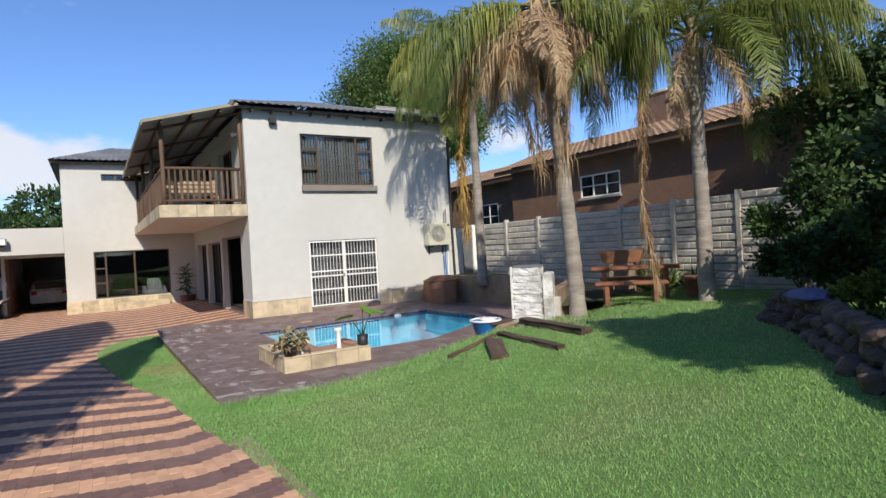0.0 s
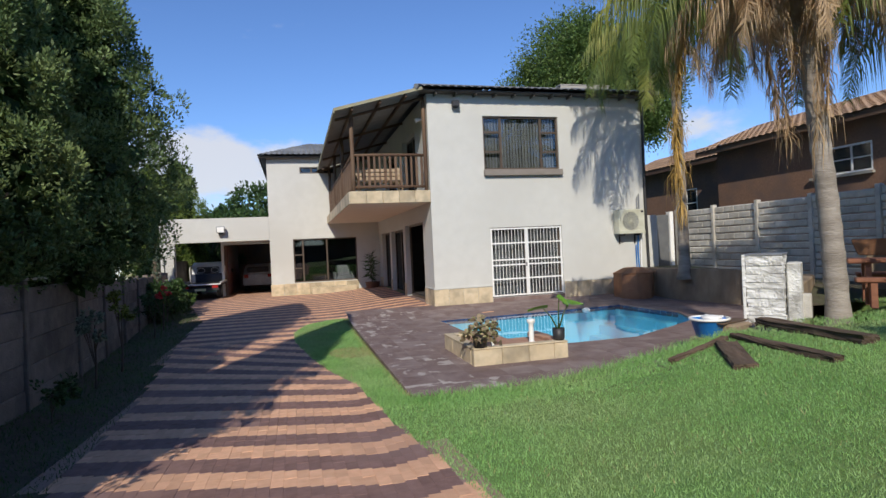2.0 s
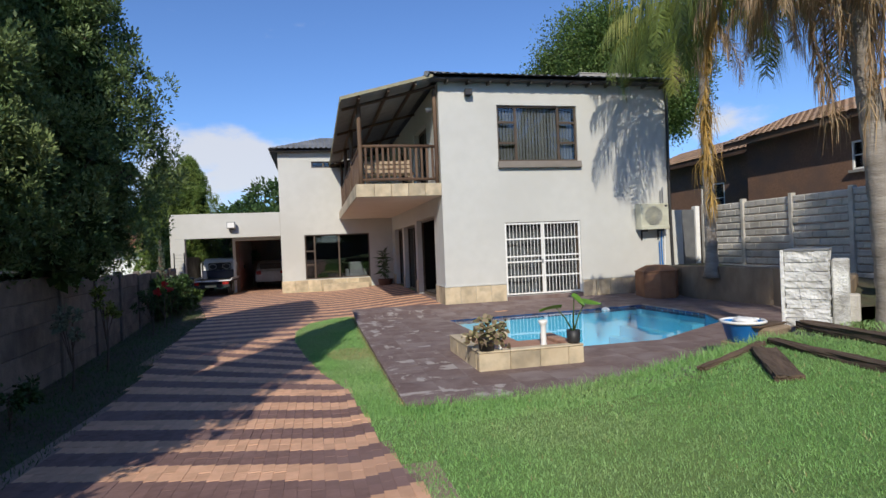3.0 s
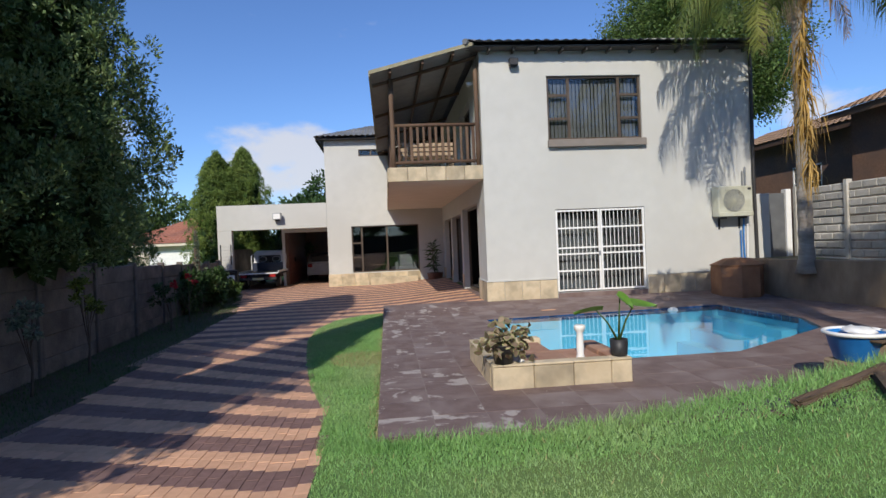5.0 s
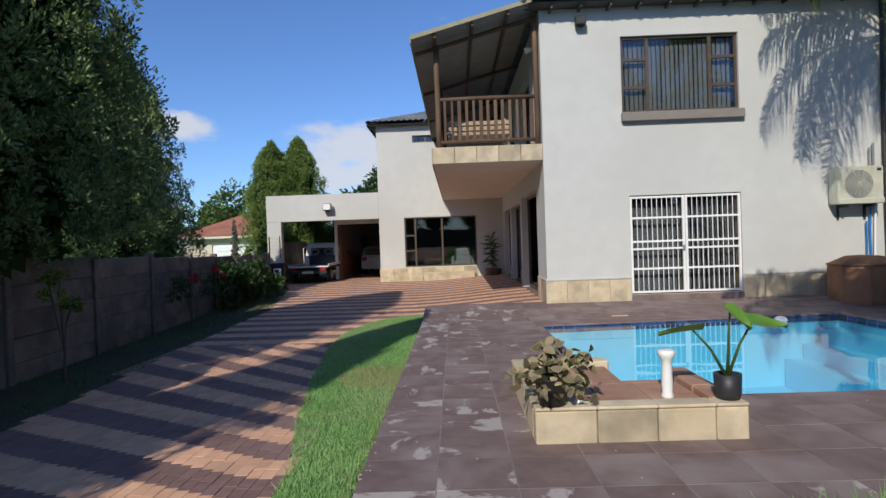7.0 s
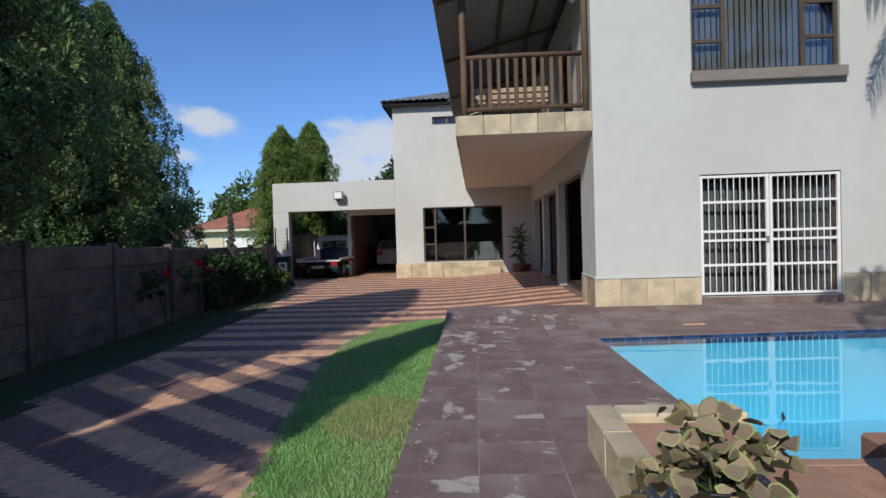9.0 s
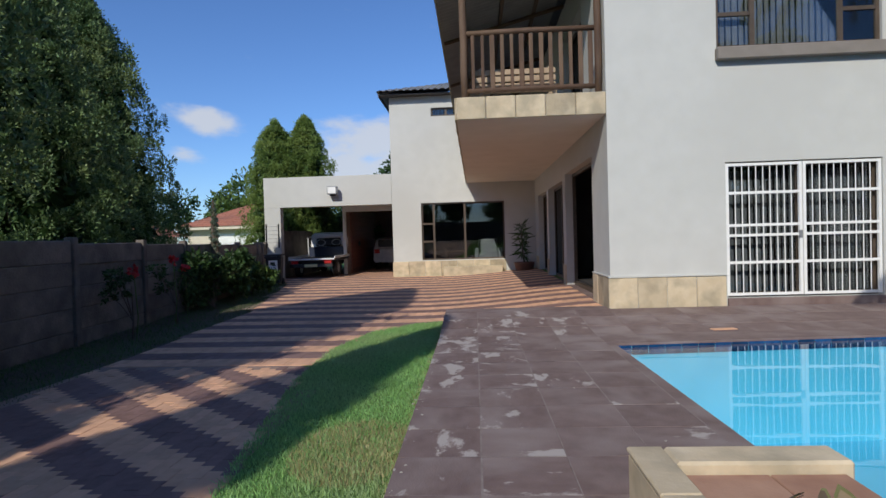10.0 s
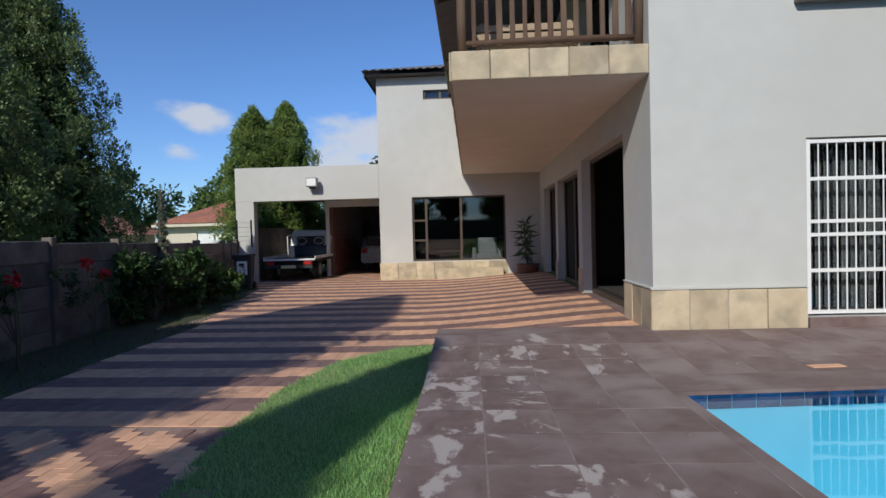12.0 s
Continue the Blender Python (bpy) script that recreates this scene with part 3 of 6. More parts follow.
def corrugated(x0, x1, y0, y1, zf, pitch=0.16, amp=0.028):
    ny = int((y1 - y0) / pitch * 6)
    verts, faces = [], []
    for i in range(ny + 1):
        y = y0 + (y1 - y0) * i / ny
        for x in (x0, (x0 + x1) / 2, x1):
            verts.append((x, y, zf(x) + amp * math.sin(2 * math.pi * (y - y0) / pitch)))
    for i in range(ny):
        for k in range(2):
            faces.append((i * 3 + k, i * 3 + k + 1, i * 3 + k + 4, i * 3 + k + 3))
    return verts, faces


v, f = corrugated(1.45, 4.02, 16.85, 28.2, lambda x: roof_under(x) + 0.07)
br = tri_mesh("balcony_roof", v, f, TIN, bal, "corrugated sheet roof over the balcony")
so = br.modifiers.new("solid", "SOLIDIFY")
so.thickness = 0.006
own = box(0, -0.03, -0.02, 2.62, 0.0, 0.065)
bmesh.ops.transform(own, verts=own.verts, matrix=Matrix.Translation((1.45, 16.86, roof_under(1.45) + 0.05)) @ Matrix.Rotation(-math.atan2(0.65, 2.45), 4, "Y"))
part("roof_edge_board", own, EDGEB, bal)
part("roof_edge_board", box(1.43, 16.87, roof_under(1.45) - 0.02, 1.46, 28.2, roof_under(1.45) + 0.11), EDGEB, bal)
for x in (1.95, 2.75, 3.5):
    part("purlin", box(x - 0.03, 16.9, roof_under(x) - 0.06, x + 0.03, 28.2, roof_under(x) + 0.035), TIMBER_H, bal)
for y in (FY + 0.16, 20.9, 24.5, 28.0):
    part("rafter", tube([(1.5, y, roof_under(1.5) - 0.10), (4.15, y, roof_under(4.15) - 0.10)], 0.045, 7), TIMBER_H, bal)

# pale slatted bench on the balcony
bb = thing("balcony_bench", "pale weathered slatted timber bench on the balcony", "bench", (2.9, 18.6, SZ1 - 0.01))
PALEW = mat("pale_weathered_wood", (0.34, 0.25, 0.17), (0.44, 0.34, 0.24), 8, 0.8, 0.4, 40, stretch=(0.2, 1, 1))
for i in range(4):
    part("seat_slat", box(-0.75, -0.25 + i * 0.13, 0.42, 0.75, -0.14 + i * 0.13, 0.45, 0.005), PALEW, bb)
for i in range(3):
    part("back_slat", box(-0.75, 0.28, 0.52 + i * 0.13, 0.75, 0.305, 0.62 + i * 0.13, 0.005), PALEW, bb)
for x in (-0.65, 0.65):
    part("leg", box(x - 0.035, -0.25, 0, x + 0.035, -0.18, 0.418, 0.004), PALEW, bb)
    part("leg", box(x - 0.035, 0.306, 0, x + 0.035, 0.36, 0.92, 0.004), PALEW, bb)

# stone plinth
pl = new("plinth")
pl.parent = house
pl["label"] = "sandstone tile plinth"
rnd = random.Random(8)


def plinth_run(a0, a1, axis, at, z_of, top, w=0.46, out=-1):
    n = max(1, round((a1 - a0) / w))
    for i in range(n):
        p, q = a0 + (a1 - a0) * i / n + 0.004, a0 + (a1 - a0) * (i + 1) / n - 0.004
        d = 0.028 + rnd.uniform(-0.005, 0.008)
        zb = z_of((p + q) / 2) - 0.15
        if axis == "x":
            part("stone_tile", box(p, at - d, zb, q, at - 0.001, top + rnd.uniform(-0.006, 0.006), 0.008), STONE, pl)
        else:
            part("stone_tile", box(at - d, p, zb, at - 0.001, q, top + rnd.uniform(-0.006, 0.006), 0.008), STONE, pl)


plinth_run(FX0 - 0.03, GATE[0] - 0.02, "x", FY, lambda a: -0.34, 0.13)
plinth_run(GATE[1] + 0.02, FX1, "x", FY, lambda a: -0.3, 0.13)
plinth_run(FY, 18.53, "y", FX0, lambda a: -0.36, 0.14)
plinth_run(21.62, 21.98, "y", FX0, lambda a: -0.4, 0.14)
plinth_run(24.72, 25.03, "y", FX0, lambda a: -0.4, 0.14)
plinth_run(27.32, 28.2, "y", FX0, lambda a: -0.4, 0.14)
plinth_run(WX0 - 0.03, 3.14, "x", WY, lambda a: -0.5, 0.03, 0.6)
part("step_block", box(0.95, WY - 0.42, -0.62, 3.0, WY - 0.04, -0.17, 0.015), STONE, pl)
part("plinth_capping", box(FX0 - 0.035, FY - 0.034, 0.142, GATE[0] - 0.02, FY - 0.001, 0.165), PLASTER, pl)
part("plinth_capping", box(GATE[1] + 0.02, FY - 0.034, 0.142, FX1, FY - 0.001, 0.165), PLASTER, pl)
part("plinth_capping", box(FX0 - 0.034, FY, 0.152, FX0 - 0.001, 18.53, 0.172), PLASTER, pl)
part("gate_step", box(GATE[0], FY - 0.05, -0.6, GATE[1], FY + 0.24, -0.223, 0.01), DECKM, house)

# carport
cp = thing("carport", "flat-roofed cream plastered carport with deep beam", "carport")
part("beam", box(-5.49, WY, 2.09, WX0 - 0.003, WY + 0.3, 3.17, 0.01), PLASTER, cp)
part("pillar", box(-5.49, WY, -0.7, -4.9, WY + 0.3, 2.089, 0.01), PLASTER, cp)
part("roof_sheet", box(-3.3, WY + 0.31, 2.30, WX0 - 0.003, 37.5, 2.40), TIN, cp)
# Extra sheet over the truck bay, added to keep the bay dark.
part("roof_sheet", box(-5.47, WY + 0.31, 2.42, -3.31, 34.5, 2.50), TIN, cp)
part("side_wall", box(-5.47, WY + 0.31, -0.7, -5.27, 34.5, 1.3), FENCEB, cp)
part("back_wall", box(-3.2, 37.5, -0.7, WX0, 37.7, 2.5), FACEBRICK, cp)
part("side_post", box(-3.3, 31.05, -0.7, -3.18, 31.17, 2.29), WHITE, cp)
RSLAT = mat("red_door_slat", (0.13, 0.04, 0.028), (0.17, 0.055, 0.036), 6, 0.6, 0.2, 40)
for i in range(13):
    part("wall_slat", box(-3.055, 31.3, -0.5 + i * 0.195, -3.02, 36.8, -0.315 + i * 0.195, 0.008), RSLAT, cp)
part("gable_board", box(-3.3, WY + 2.0, 2.41, -0.86, WY + 2.05, 2.55), FASCIA, cp)
part("garage_wall", box(-3.26, 31.2, -0.7, -3.06, 37.49, 2.29), FACEBRICK, cp)
part("garage_beam", box(-3.17, 30.95, 2.0, WX0 - 0.003, 31.05, 2.24, 0.01), WHITE, cp, "white garage beam")


# ---- pool ----
pool = thing("pool", "swimming pool with pale blue plaster and blue waterline tiles", "pool")
WZ = -0.505
bm = bmesh.new()
top = [bm.verts.new((x, y, -0.50)) for x, y in POOL]
low = [bm.verts.new((x, y, -1.75)) for x, y in POOL]
for i in range(len(POOL)):
    j = (i + 1) % len(POOL)
    bm.faces.new((top[i], top[j], low[j], low[i]))
bm.faces.new(low)
bmesh.ops.recalc_face_normals(bm, faces=bm.faces[:])
bmesh.ops.reverse_faces(bm, faces=bm.faces[:])
part("shell", bm, POOLM, pool)
bm = bmesh.new()
bm.faces.new([bm.verts.new((x, y, WZ)) for x, y in POOL])
bm.normal_update()
if bm.faces[:][0].normal.z < 0:
    bmesh.ops.reverse_faces(bm, faces=bm.faces[:])
wt = part("water", bm, WATER, pool, "clear still pool water")
wt.visible_shadow = False
for k in range(3):
    e0, e1, wd, zt = Vector((9.12, 15.36)), Vector((9.28, 13.02)), 0.34 * (k + 1), -0.72 - 0.27 * k
    nn = Vector((-0.998, -0.066)) * wd
    ring = [e0, e1, e1 + nn, e0 + nn]
    bm = bmesh.new()
    lo = [bm.verts.new((p.x, p.y, -1.74)) for p in ring]
    hi = [bm.verts.new((p.x, p.y, zt)) for p in ring]
    bm.faces.new(hi)
    for i in range(4):
        bm.faces.new((lo[i], lo[(i + 1) % 4], hi[(i + 1) % 4], hi[i]))
    bmesh.ops.recalc_face_normals(bm, faces=bm.faces[:])
    part("pool_step", bm, POOLM, pool)
tile_me = mesh_of(box(-0.098, 0, 0, 0.098, 0.012, 0.115, 0.004), "pool_tile", POOLT)
for i in range(len(POOL)):
    a, b = Vector((*POOL[i], 0)), Vector((*POOL[(i + 1) % len(POOL)], 0))
    n = max(1, int((b - a).length / 0.202))
    ang = math.degrees(math.atan2(b.y - a.y, b.x - a.x))
    for k in range(n):
        c = a.lerp(b, (k + 0.5) / n)
        if i in (0, 1):
            piece("waterline_tile", tile_me, pool, pose(c.x, c.y, -0.605, 0, 0, ang + 180))



# ---- pool deck ----
deck = thing("pool_deck", "plum-stained square concrete paving with pale worn patches round the pool", "paving", kind="structure")
bm = bmesh.new()
outer = [bm.verts.new((x, y, -0.462)) for x, y in ((DECK[0], DECK[1]), (DECK[2], DECK[1]), (DECK[2], 15.4), (DECK[0], 15.4))]
inner = [bm.verts.new((x, y, -0.462)) for x, y in POOL]
edges = [bm.edges.new((outer[i], outer[(i + 1) % 4])) for i in range(4)] + [bm.edges.new((inner[i], inner[(i + 1) % len(POOL)])) for i in range(len(POOL))]
bmesh.ops.triangle_fill(bm, use_beauty=True, edges=edges)
bmesh.ops.recalc_face_normals(bm, faces=bm.faces[:])
if sum(f.normal.z for f in bm.faces) < 0:
    bmesh.ops.reverse_faces(bm, faces=bm.faces[:])
r = bmesh.ops.extrude_edge_only(bm, edges=[e for e in bm.edges if len(e.link_faces) == 1])
bmesh.ops.translate(bm, verts=[g for g in r["geom"] if isinstance(g, bmesh.types.BMVert)], vec=(0, 0, -0.055))
for i in range(12):
    y0, y1 = 15.4 + i * 0.185, 15.4 + (i + 1) * 0.185
    x1 = DECK[2] if y1 < 17.31 else FX0 - 0.03
    if y1 < 17.31:
        bm.faces.new([bm.verts.new((x, y, deck_z(x, y) - 0.002)) for x, y in ((DECK[2], y0), (11.3, y0), (11.3, y1), (DECK[2], y1))])
    bm.faces.new([bm.verts.new((x, y, deck_z(x, y) - 0.002)) for x, y in ((DECK[0], y0), (x1, y0), (x1, y1), (DECK[0], y1))])
bm.faces.new([bm.verts.new((x, y, -0.462)) for x, y in ((DECK[2], 10.3), (10.6, 10.5), (11.45, 13.3), (11.3, 15.4), (DECK[2], 15.4))])
part("paving_bed", bm, DECKM, deck)


def in_pool_zone(x, y, w):
    return any(inside(POOL, x + a, y + b) for a in (-w, 0, w) for b in (-w, 0, w))


TW = 0.5126
tile_a = mesh_of(box(-0.2545, -0.2545, -0.03, 0.2545, 0.2545, 0, 0.0025), "paver", DECKM)
tile_b = mesh_of(box(-0.2545, -0.2545, -0.03, 0.2545, 0.2545, 0, 0.0025), "worn_paver", DECKW)
rnd = random.Random(2)
for i in range(19):
    for j in range(18):
        x, y = DECK[0] + (i + 0.5) * TW, DECK[1] + 0.06 + (j + 0.5) * TW
        if in_pool_zone(x, y, 0.30) or (2.9 < x < 4.2 and 9.3 < y < 10.8):
            continue
        if x > 9.9 and (y < 10.9 or x > 10.0 + 0.5 * (y - 10.9)):
            continue
        sl = math.degrees(math.atan2(deck_z(x, y + 0.25) - deck_z(x, y - 0.25), 0.5))
        worn = i < 2 or (i < 4 and rnd.random() < 0.35) or rnd.random() < 0.04
        piece("paver", tile_b if worn else tile_a, deck, pose(x, y, deck_z(x, y) + rnd.uniform(0.001, 0.003), sl + rnd.uniform(-0.12, 0.12), rnd.uniform(-0.12, 0.12), 0) @ pose(0, 0, 0, 0, 0, 90 * rnd.randrange(4)))
def joint_strip(pts):
    bm = bmesh.new()
    rows = [[bm.verts.new((x + a, y + b, deck_z(x, y) + 0.0035)) for a, b in ((-w, -v), (w, v))] for x, y, w, v in pts]
    for p, q in zip(rows, rows[1:]):
        bm.faces.new((p[0], p[1], q[1], q[0]))
    bmesh.ops.recalc_face_normals(bm, faces=bm.faces[:])
    part("joint_line", bm, DECKJ, deck)


for i in range(1, 5):
    joint_strip([(DECK[0] + i * TW, 7.95 + k * 0.46, rnd.uniform(0.002, 0.007), 0.0) for k in range(21) if not in_pool_zone(DECK[0] + i * TW, 7.95 + k * 0.46, 0.05)])
for j in range(2, 18):
    joint_strip([(DECK[0] + 0.05 + k * 0.42, DECK[1] + 0.06 + j * TW, 0.0, rnd.uniform(0.001, 0.004)) for k in range(4)])
part("chipped_brick", box(-0.16, -0.05, 0, 0.16, 0.06, 0.012, 0.004), BRICKL, deck).matrix_basis = pose(5.3, 15.75, -0.45, 0, 0, 6)

rnd = random.Random(51)
FLECK = mat("pale_grit", (0.40, 0.37, 0.33), (0.50, 0.47, 0.42), 20, 0.9, 0.3, 60)
chip = mesh_of(box(-0.018, -0.012, -0.004, 0.018, 0.012, 0.006, 0.003), "grit_chip", FLECK)
for i in range(70):
    y = rnd.uniform(8.0, 17.2)
    k = rnd.uniform(0.15, 0.55)
    piece("grit_chip", chip, deck, pose(DECK[0] + rnd.gauss(0.02, 0.03), y, deck_z(2, y) + 0.004, 0, 0, rnd.uniform(0, 180)) @ Matrix.Diagonal((k, k, k, 1)))
for i in range(60):
    x, y, k = rnd.uniform(1.7, 9.0), rnd.uniform(8.1, 17.0), rnd.uniform(0.15, 0.5)
    if not in_pool_zone(x, y, 0.1) and not (2.7 < x < 4.5 and 9.1 < y < 11.0):
        piece("grit_chip", chip, deck, pose(x, y, deck_z(x, y) + 0.004, 0, 0, rnd.uniform(0, 180)) @ Matrix.Diagonal((k, k, k, 1)))

# low stone planter at the pool corner
TERRA = mat("terracotta_paving", (0.33, 0.17, 0.11), (0.42, 0.235, 0.155), 7, 0.8, 0.3, 50, blotch=(0.46, 0.28, 0.19), blotch_scale=2.0, pieces=0.1)
box_wall = thing("stone_planter", "low sandstone block planter ledge beside the pool", "planter", (0, 0, 0))
BZ = -0.20
for a, b in ((2.79, 3.25), (3.255, 3.70), (3.705, 4.13), (4.135, 4.37)):
    part("stone_block", box(a, 9.17, -0.50, b, 9.33, BZ - 0.016, 0.012), STONE, box_wall)
    part("capping_stone", box(a - 0.003, 9.162, BZ - 0.014, b, 9.335, BZ + 0.012, 0.008), STONE, box_wall)
for a, b in ((9.34, 9.86), (9.865, 10.40), (10.405, 10.93)):
    part("stone_block", box(2.79, a, -0.50, 2.95, b, BZ - 0.016, 0.012), STONE, box_wall)
    part("capping_stone", box(2.782, a, BZ - 0.014, 2.955, b, BZ + 0.012, 0.008), STONE, box_wall)
part("back_ledge", box(2.96, 10.72, -0.50, 3.75, 10.93, BZ + 0.012, 0.014), STONE, box_wall)
for a, b in ((9.345, 9.70), (9.705, 10.06), (10.065, 10.36)):
    part("brick_ledge", box(4.17, a, -0.50, 4.37, b, BZ + 0.014, 0.016), TERRA, box_wall)
for x0, x1, y0, y1 in ((2.965, 3.36, 9.345, 10.03), (3.366, 3.765, 9.345, 10.03), (3.771, 4.16, 9.345, 10.03), (2.965, 3.36, 10.036, 10.71), (3.366, 3.70, 10.036, 10.71), (3.706, 4.16, 10.036, 10.12)):
    part("floor_tile", box(x0, y0, -0.5, x1, y1, BZ - 0.04, 0.005), TERRA, box_wall)


# ---- foliage builders ----
def leaf_quads(centres, normals, size, rng, ratio=0.45, droop=0.3, wide=False):
    """Many folded leaves, two triangles each; returns vertex and face lists."""
    n = len(centres)
    d = rng.normal(size=(n, 3)) * 0.55 + normals
    d[:, 2] -= droop * rng.random(n)
    d /= np.linalg.norm(d, axis=1, keepdims=True) + 1e-9
    s = np.cross(d, rng.normal(size=(n, 3)))
    s /= np.linalg.norm(s, axis=1, keepdims=True) + 1e-9
    k = np.cross(d, s)
    L = (size * rng.uniform(0.65, 1.35, n))[:, None]
    p0 = centres
    p2 = centres + d * L
    mid = centres + d * L * 0.45
    p1 = mid + s * L * ratio * 0.5 + k * L * 0.08
    p3 = mid - s * L * ratio * 0.5 + k * L * 0.08
    if wide:
        w = s * L * ratio * 0.5
        a = centres + d * L * 0.12
        b = centres + d * L * 0.78
        v = np.stack([a + w * 0.55 + k * L * 0.06, mid + w + k * L * 0.12, b + w * 0.62 + k * L * 0.03, p2 - k * L * 0.1, b - w * 0.62 + k * L * 0.03, mid - w + k * L * 0.12, a - w * 0.55 + k * L * 0.06, p0], axis=1).reshape(-1, 3)
        return v, np.arange(n * 8).reshape(-1, 8)
    v = np.stack([p0, p1, p2, p3], axis=1).reshape(-1, 3)
    f = np.arange(n * 4).reshape(-1, 4)
    return v, f


def np_mesh(name, v, f, material):
    me = bpy.data.meshes.new(name)
    k = f.shape[1]
    me.vertices.add(len(v))
    me.vertices.foreach_set("co", np.asarray(v, dtype=np.float32).ravel())
    me.loops.add(f.size)
    me.loops.foreach_set("vertex_index", f.astype(np.int32).ravel())
    me.polygons.add(len(f))
    me.polygons.foreach_set("loop_start", np.arange(0, f.size, k, dtype=np.int32))
    me.update(calc_edges=True)
    me.materials.append(material)
    return me


def leaf_part(name, v, f, material, parent, label=""):
    ob = new(name, np_mesh(name, v, f, material))
    ob.parent = parent
    if label:
        ob["label"] = label
    return ob


def foliage(name, a, b, c, isl=0.45, trans=0.25):
    return mat(name, a, b, 1.6, 0.5, 0.0, blotch=c, blotch_scale=0.8, island=isl, trans=trans, spec=0.3)


CYPRESS = foliage("cypress_foliage", (0.095, 0.155, 0.06), (0.155, 0.23, 0.085), (0.22, 0.28, 0.11), 0.35, 0.2)
BRIGHTCYP = foliage("bright_cypress_foliage", (0.12, 0.19, 0.045), (0.18, 0.26, 0.06), (0.24, 0.31, 0.08), 0.35, 0.2)
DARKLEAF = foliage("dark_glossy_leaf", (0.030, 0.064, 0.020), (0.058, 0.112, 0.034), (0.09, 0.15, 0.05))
TREELEAF = foliage("broad_tree_leaf", (0.06, 0.11, 0.028), (0.10, 0.165, 0.042), (0.15, 0.21, 0.06))
LIMELEAF = foliage("lime_shrub_leaf", (0.12, 0.17, 0.03), (0.20, 0.25, 0.05), (0.26, 0.28, 0.07))
PALMLEAF = foliage("palm_leaflet", (0.12, 0.17, 0.04), (0.20, 0.25, 0.06), (0.36, 0.36, 0.09), 0.35, 0.4)
DEADLEAF = foliage("dead_palm_frond", (0.34, 0.215, 0.115), (0.48, 0.33, 0.19), (0.56, 0.42, 0.26), 0.35, 0.2)
SEEDY = foliage("palm_seed_strand", (0.42, 0.26, 0.07), (0.52, 0.34, 0.10), (0.36, 0.22, 0.08), 0.3, 0.1)
GREYLEAF = foliage("grey_green_leaf", (0.16, 0.21, 0.15), (0.22, 0.27, 0.20), (0.28, 0.32, 0.25), 0.3, 0.2)
COLEUS = foliage("pale_leaf_rim", (0.30, 0.31, 0.13), (0.42, 0.42, 0.22), (0.22, 0.26, 0.09), 0.4, 0.2)
MAROON = foliage("maroon_leaf_centre", (0.26, 0.19, 0.125), (0.36, 0.29, 0.20), (0.19, 0.10, 0.08), 0.4, 0.15)
BARK = mat("bark", (0.10, 0.075, 0.055), (0.16, 0.125, 0.095), 10, 0.95, 0.8, 24, stretch=(1, 1, 0.3), bump_dist=0.03)
PALMBARK = mat("palm_bark", (0.27, 0.235, 0.20), (0.38, 0.34, 0.295), 7, 0.9, 0.7, 20, blotch=(0.20, 0.17, 0.14), blotch_scale=2.0, stretch=(0.6, 0.6, 2.0), bump_dist=0.02)


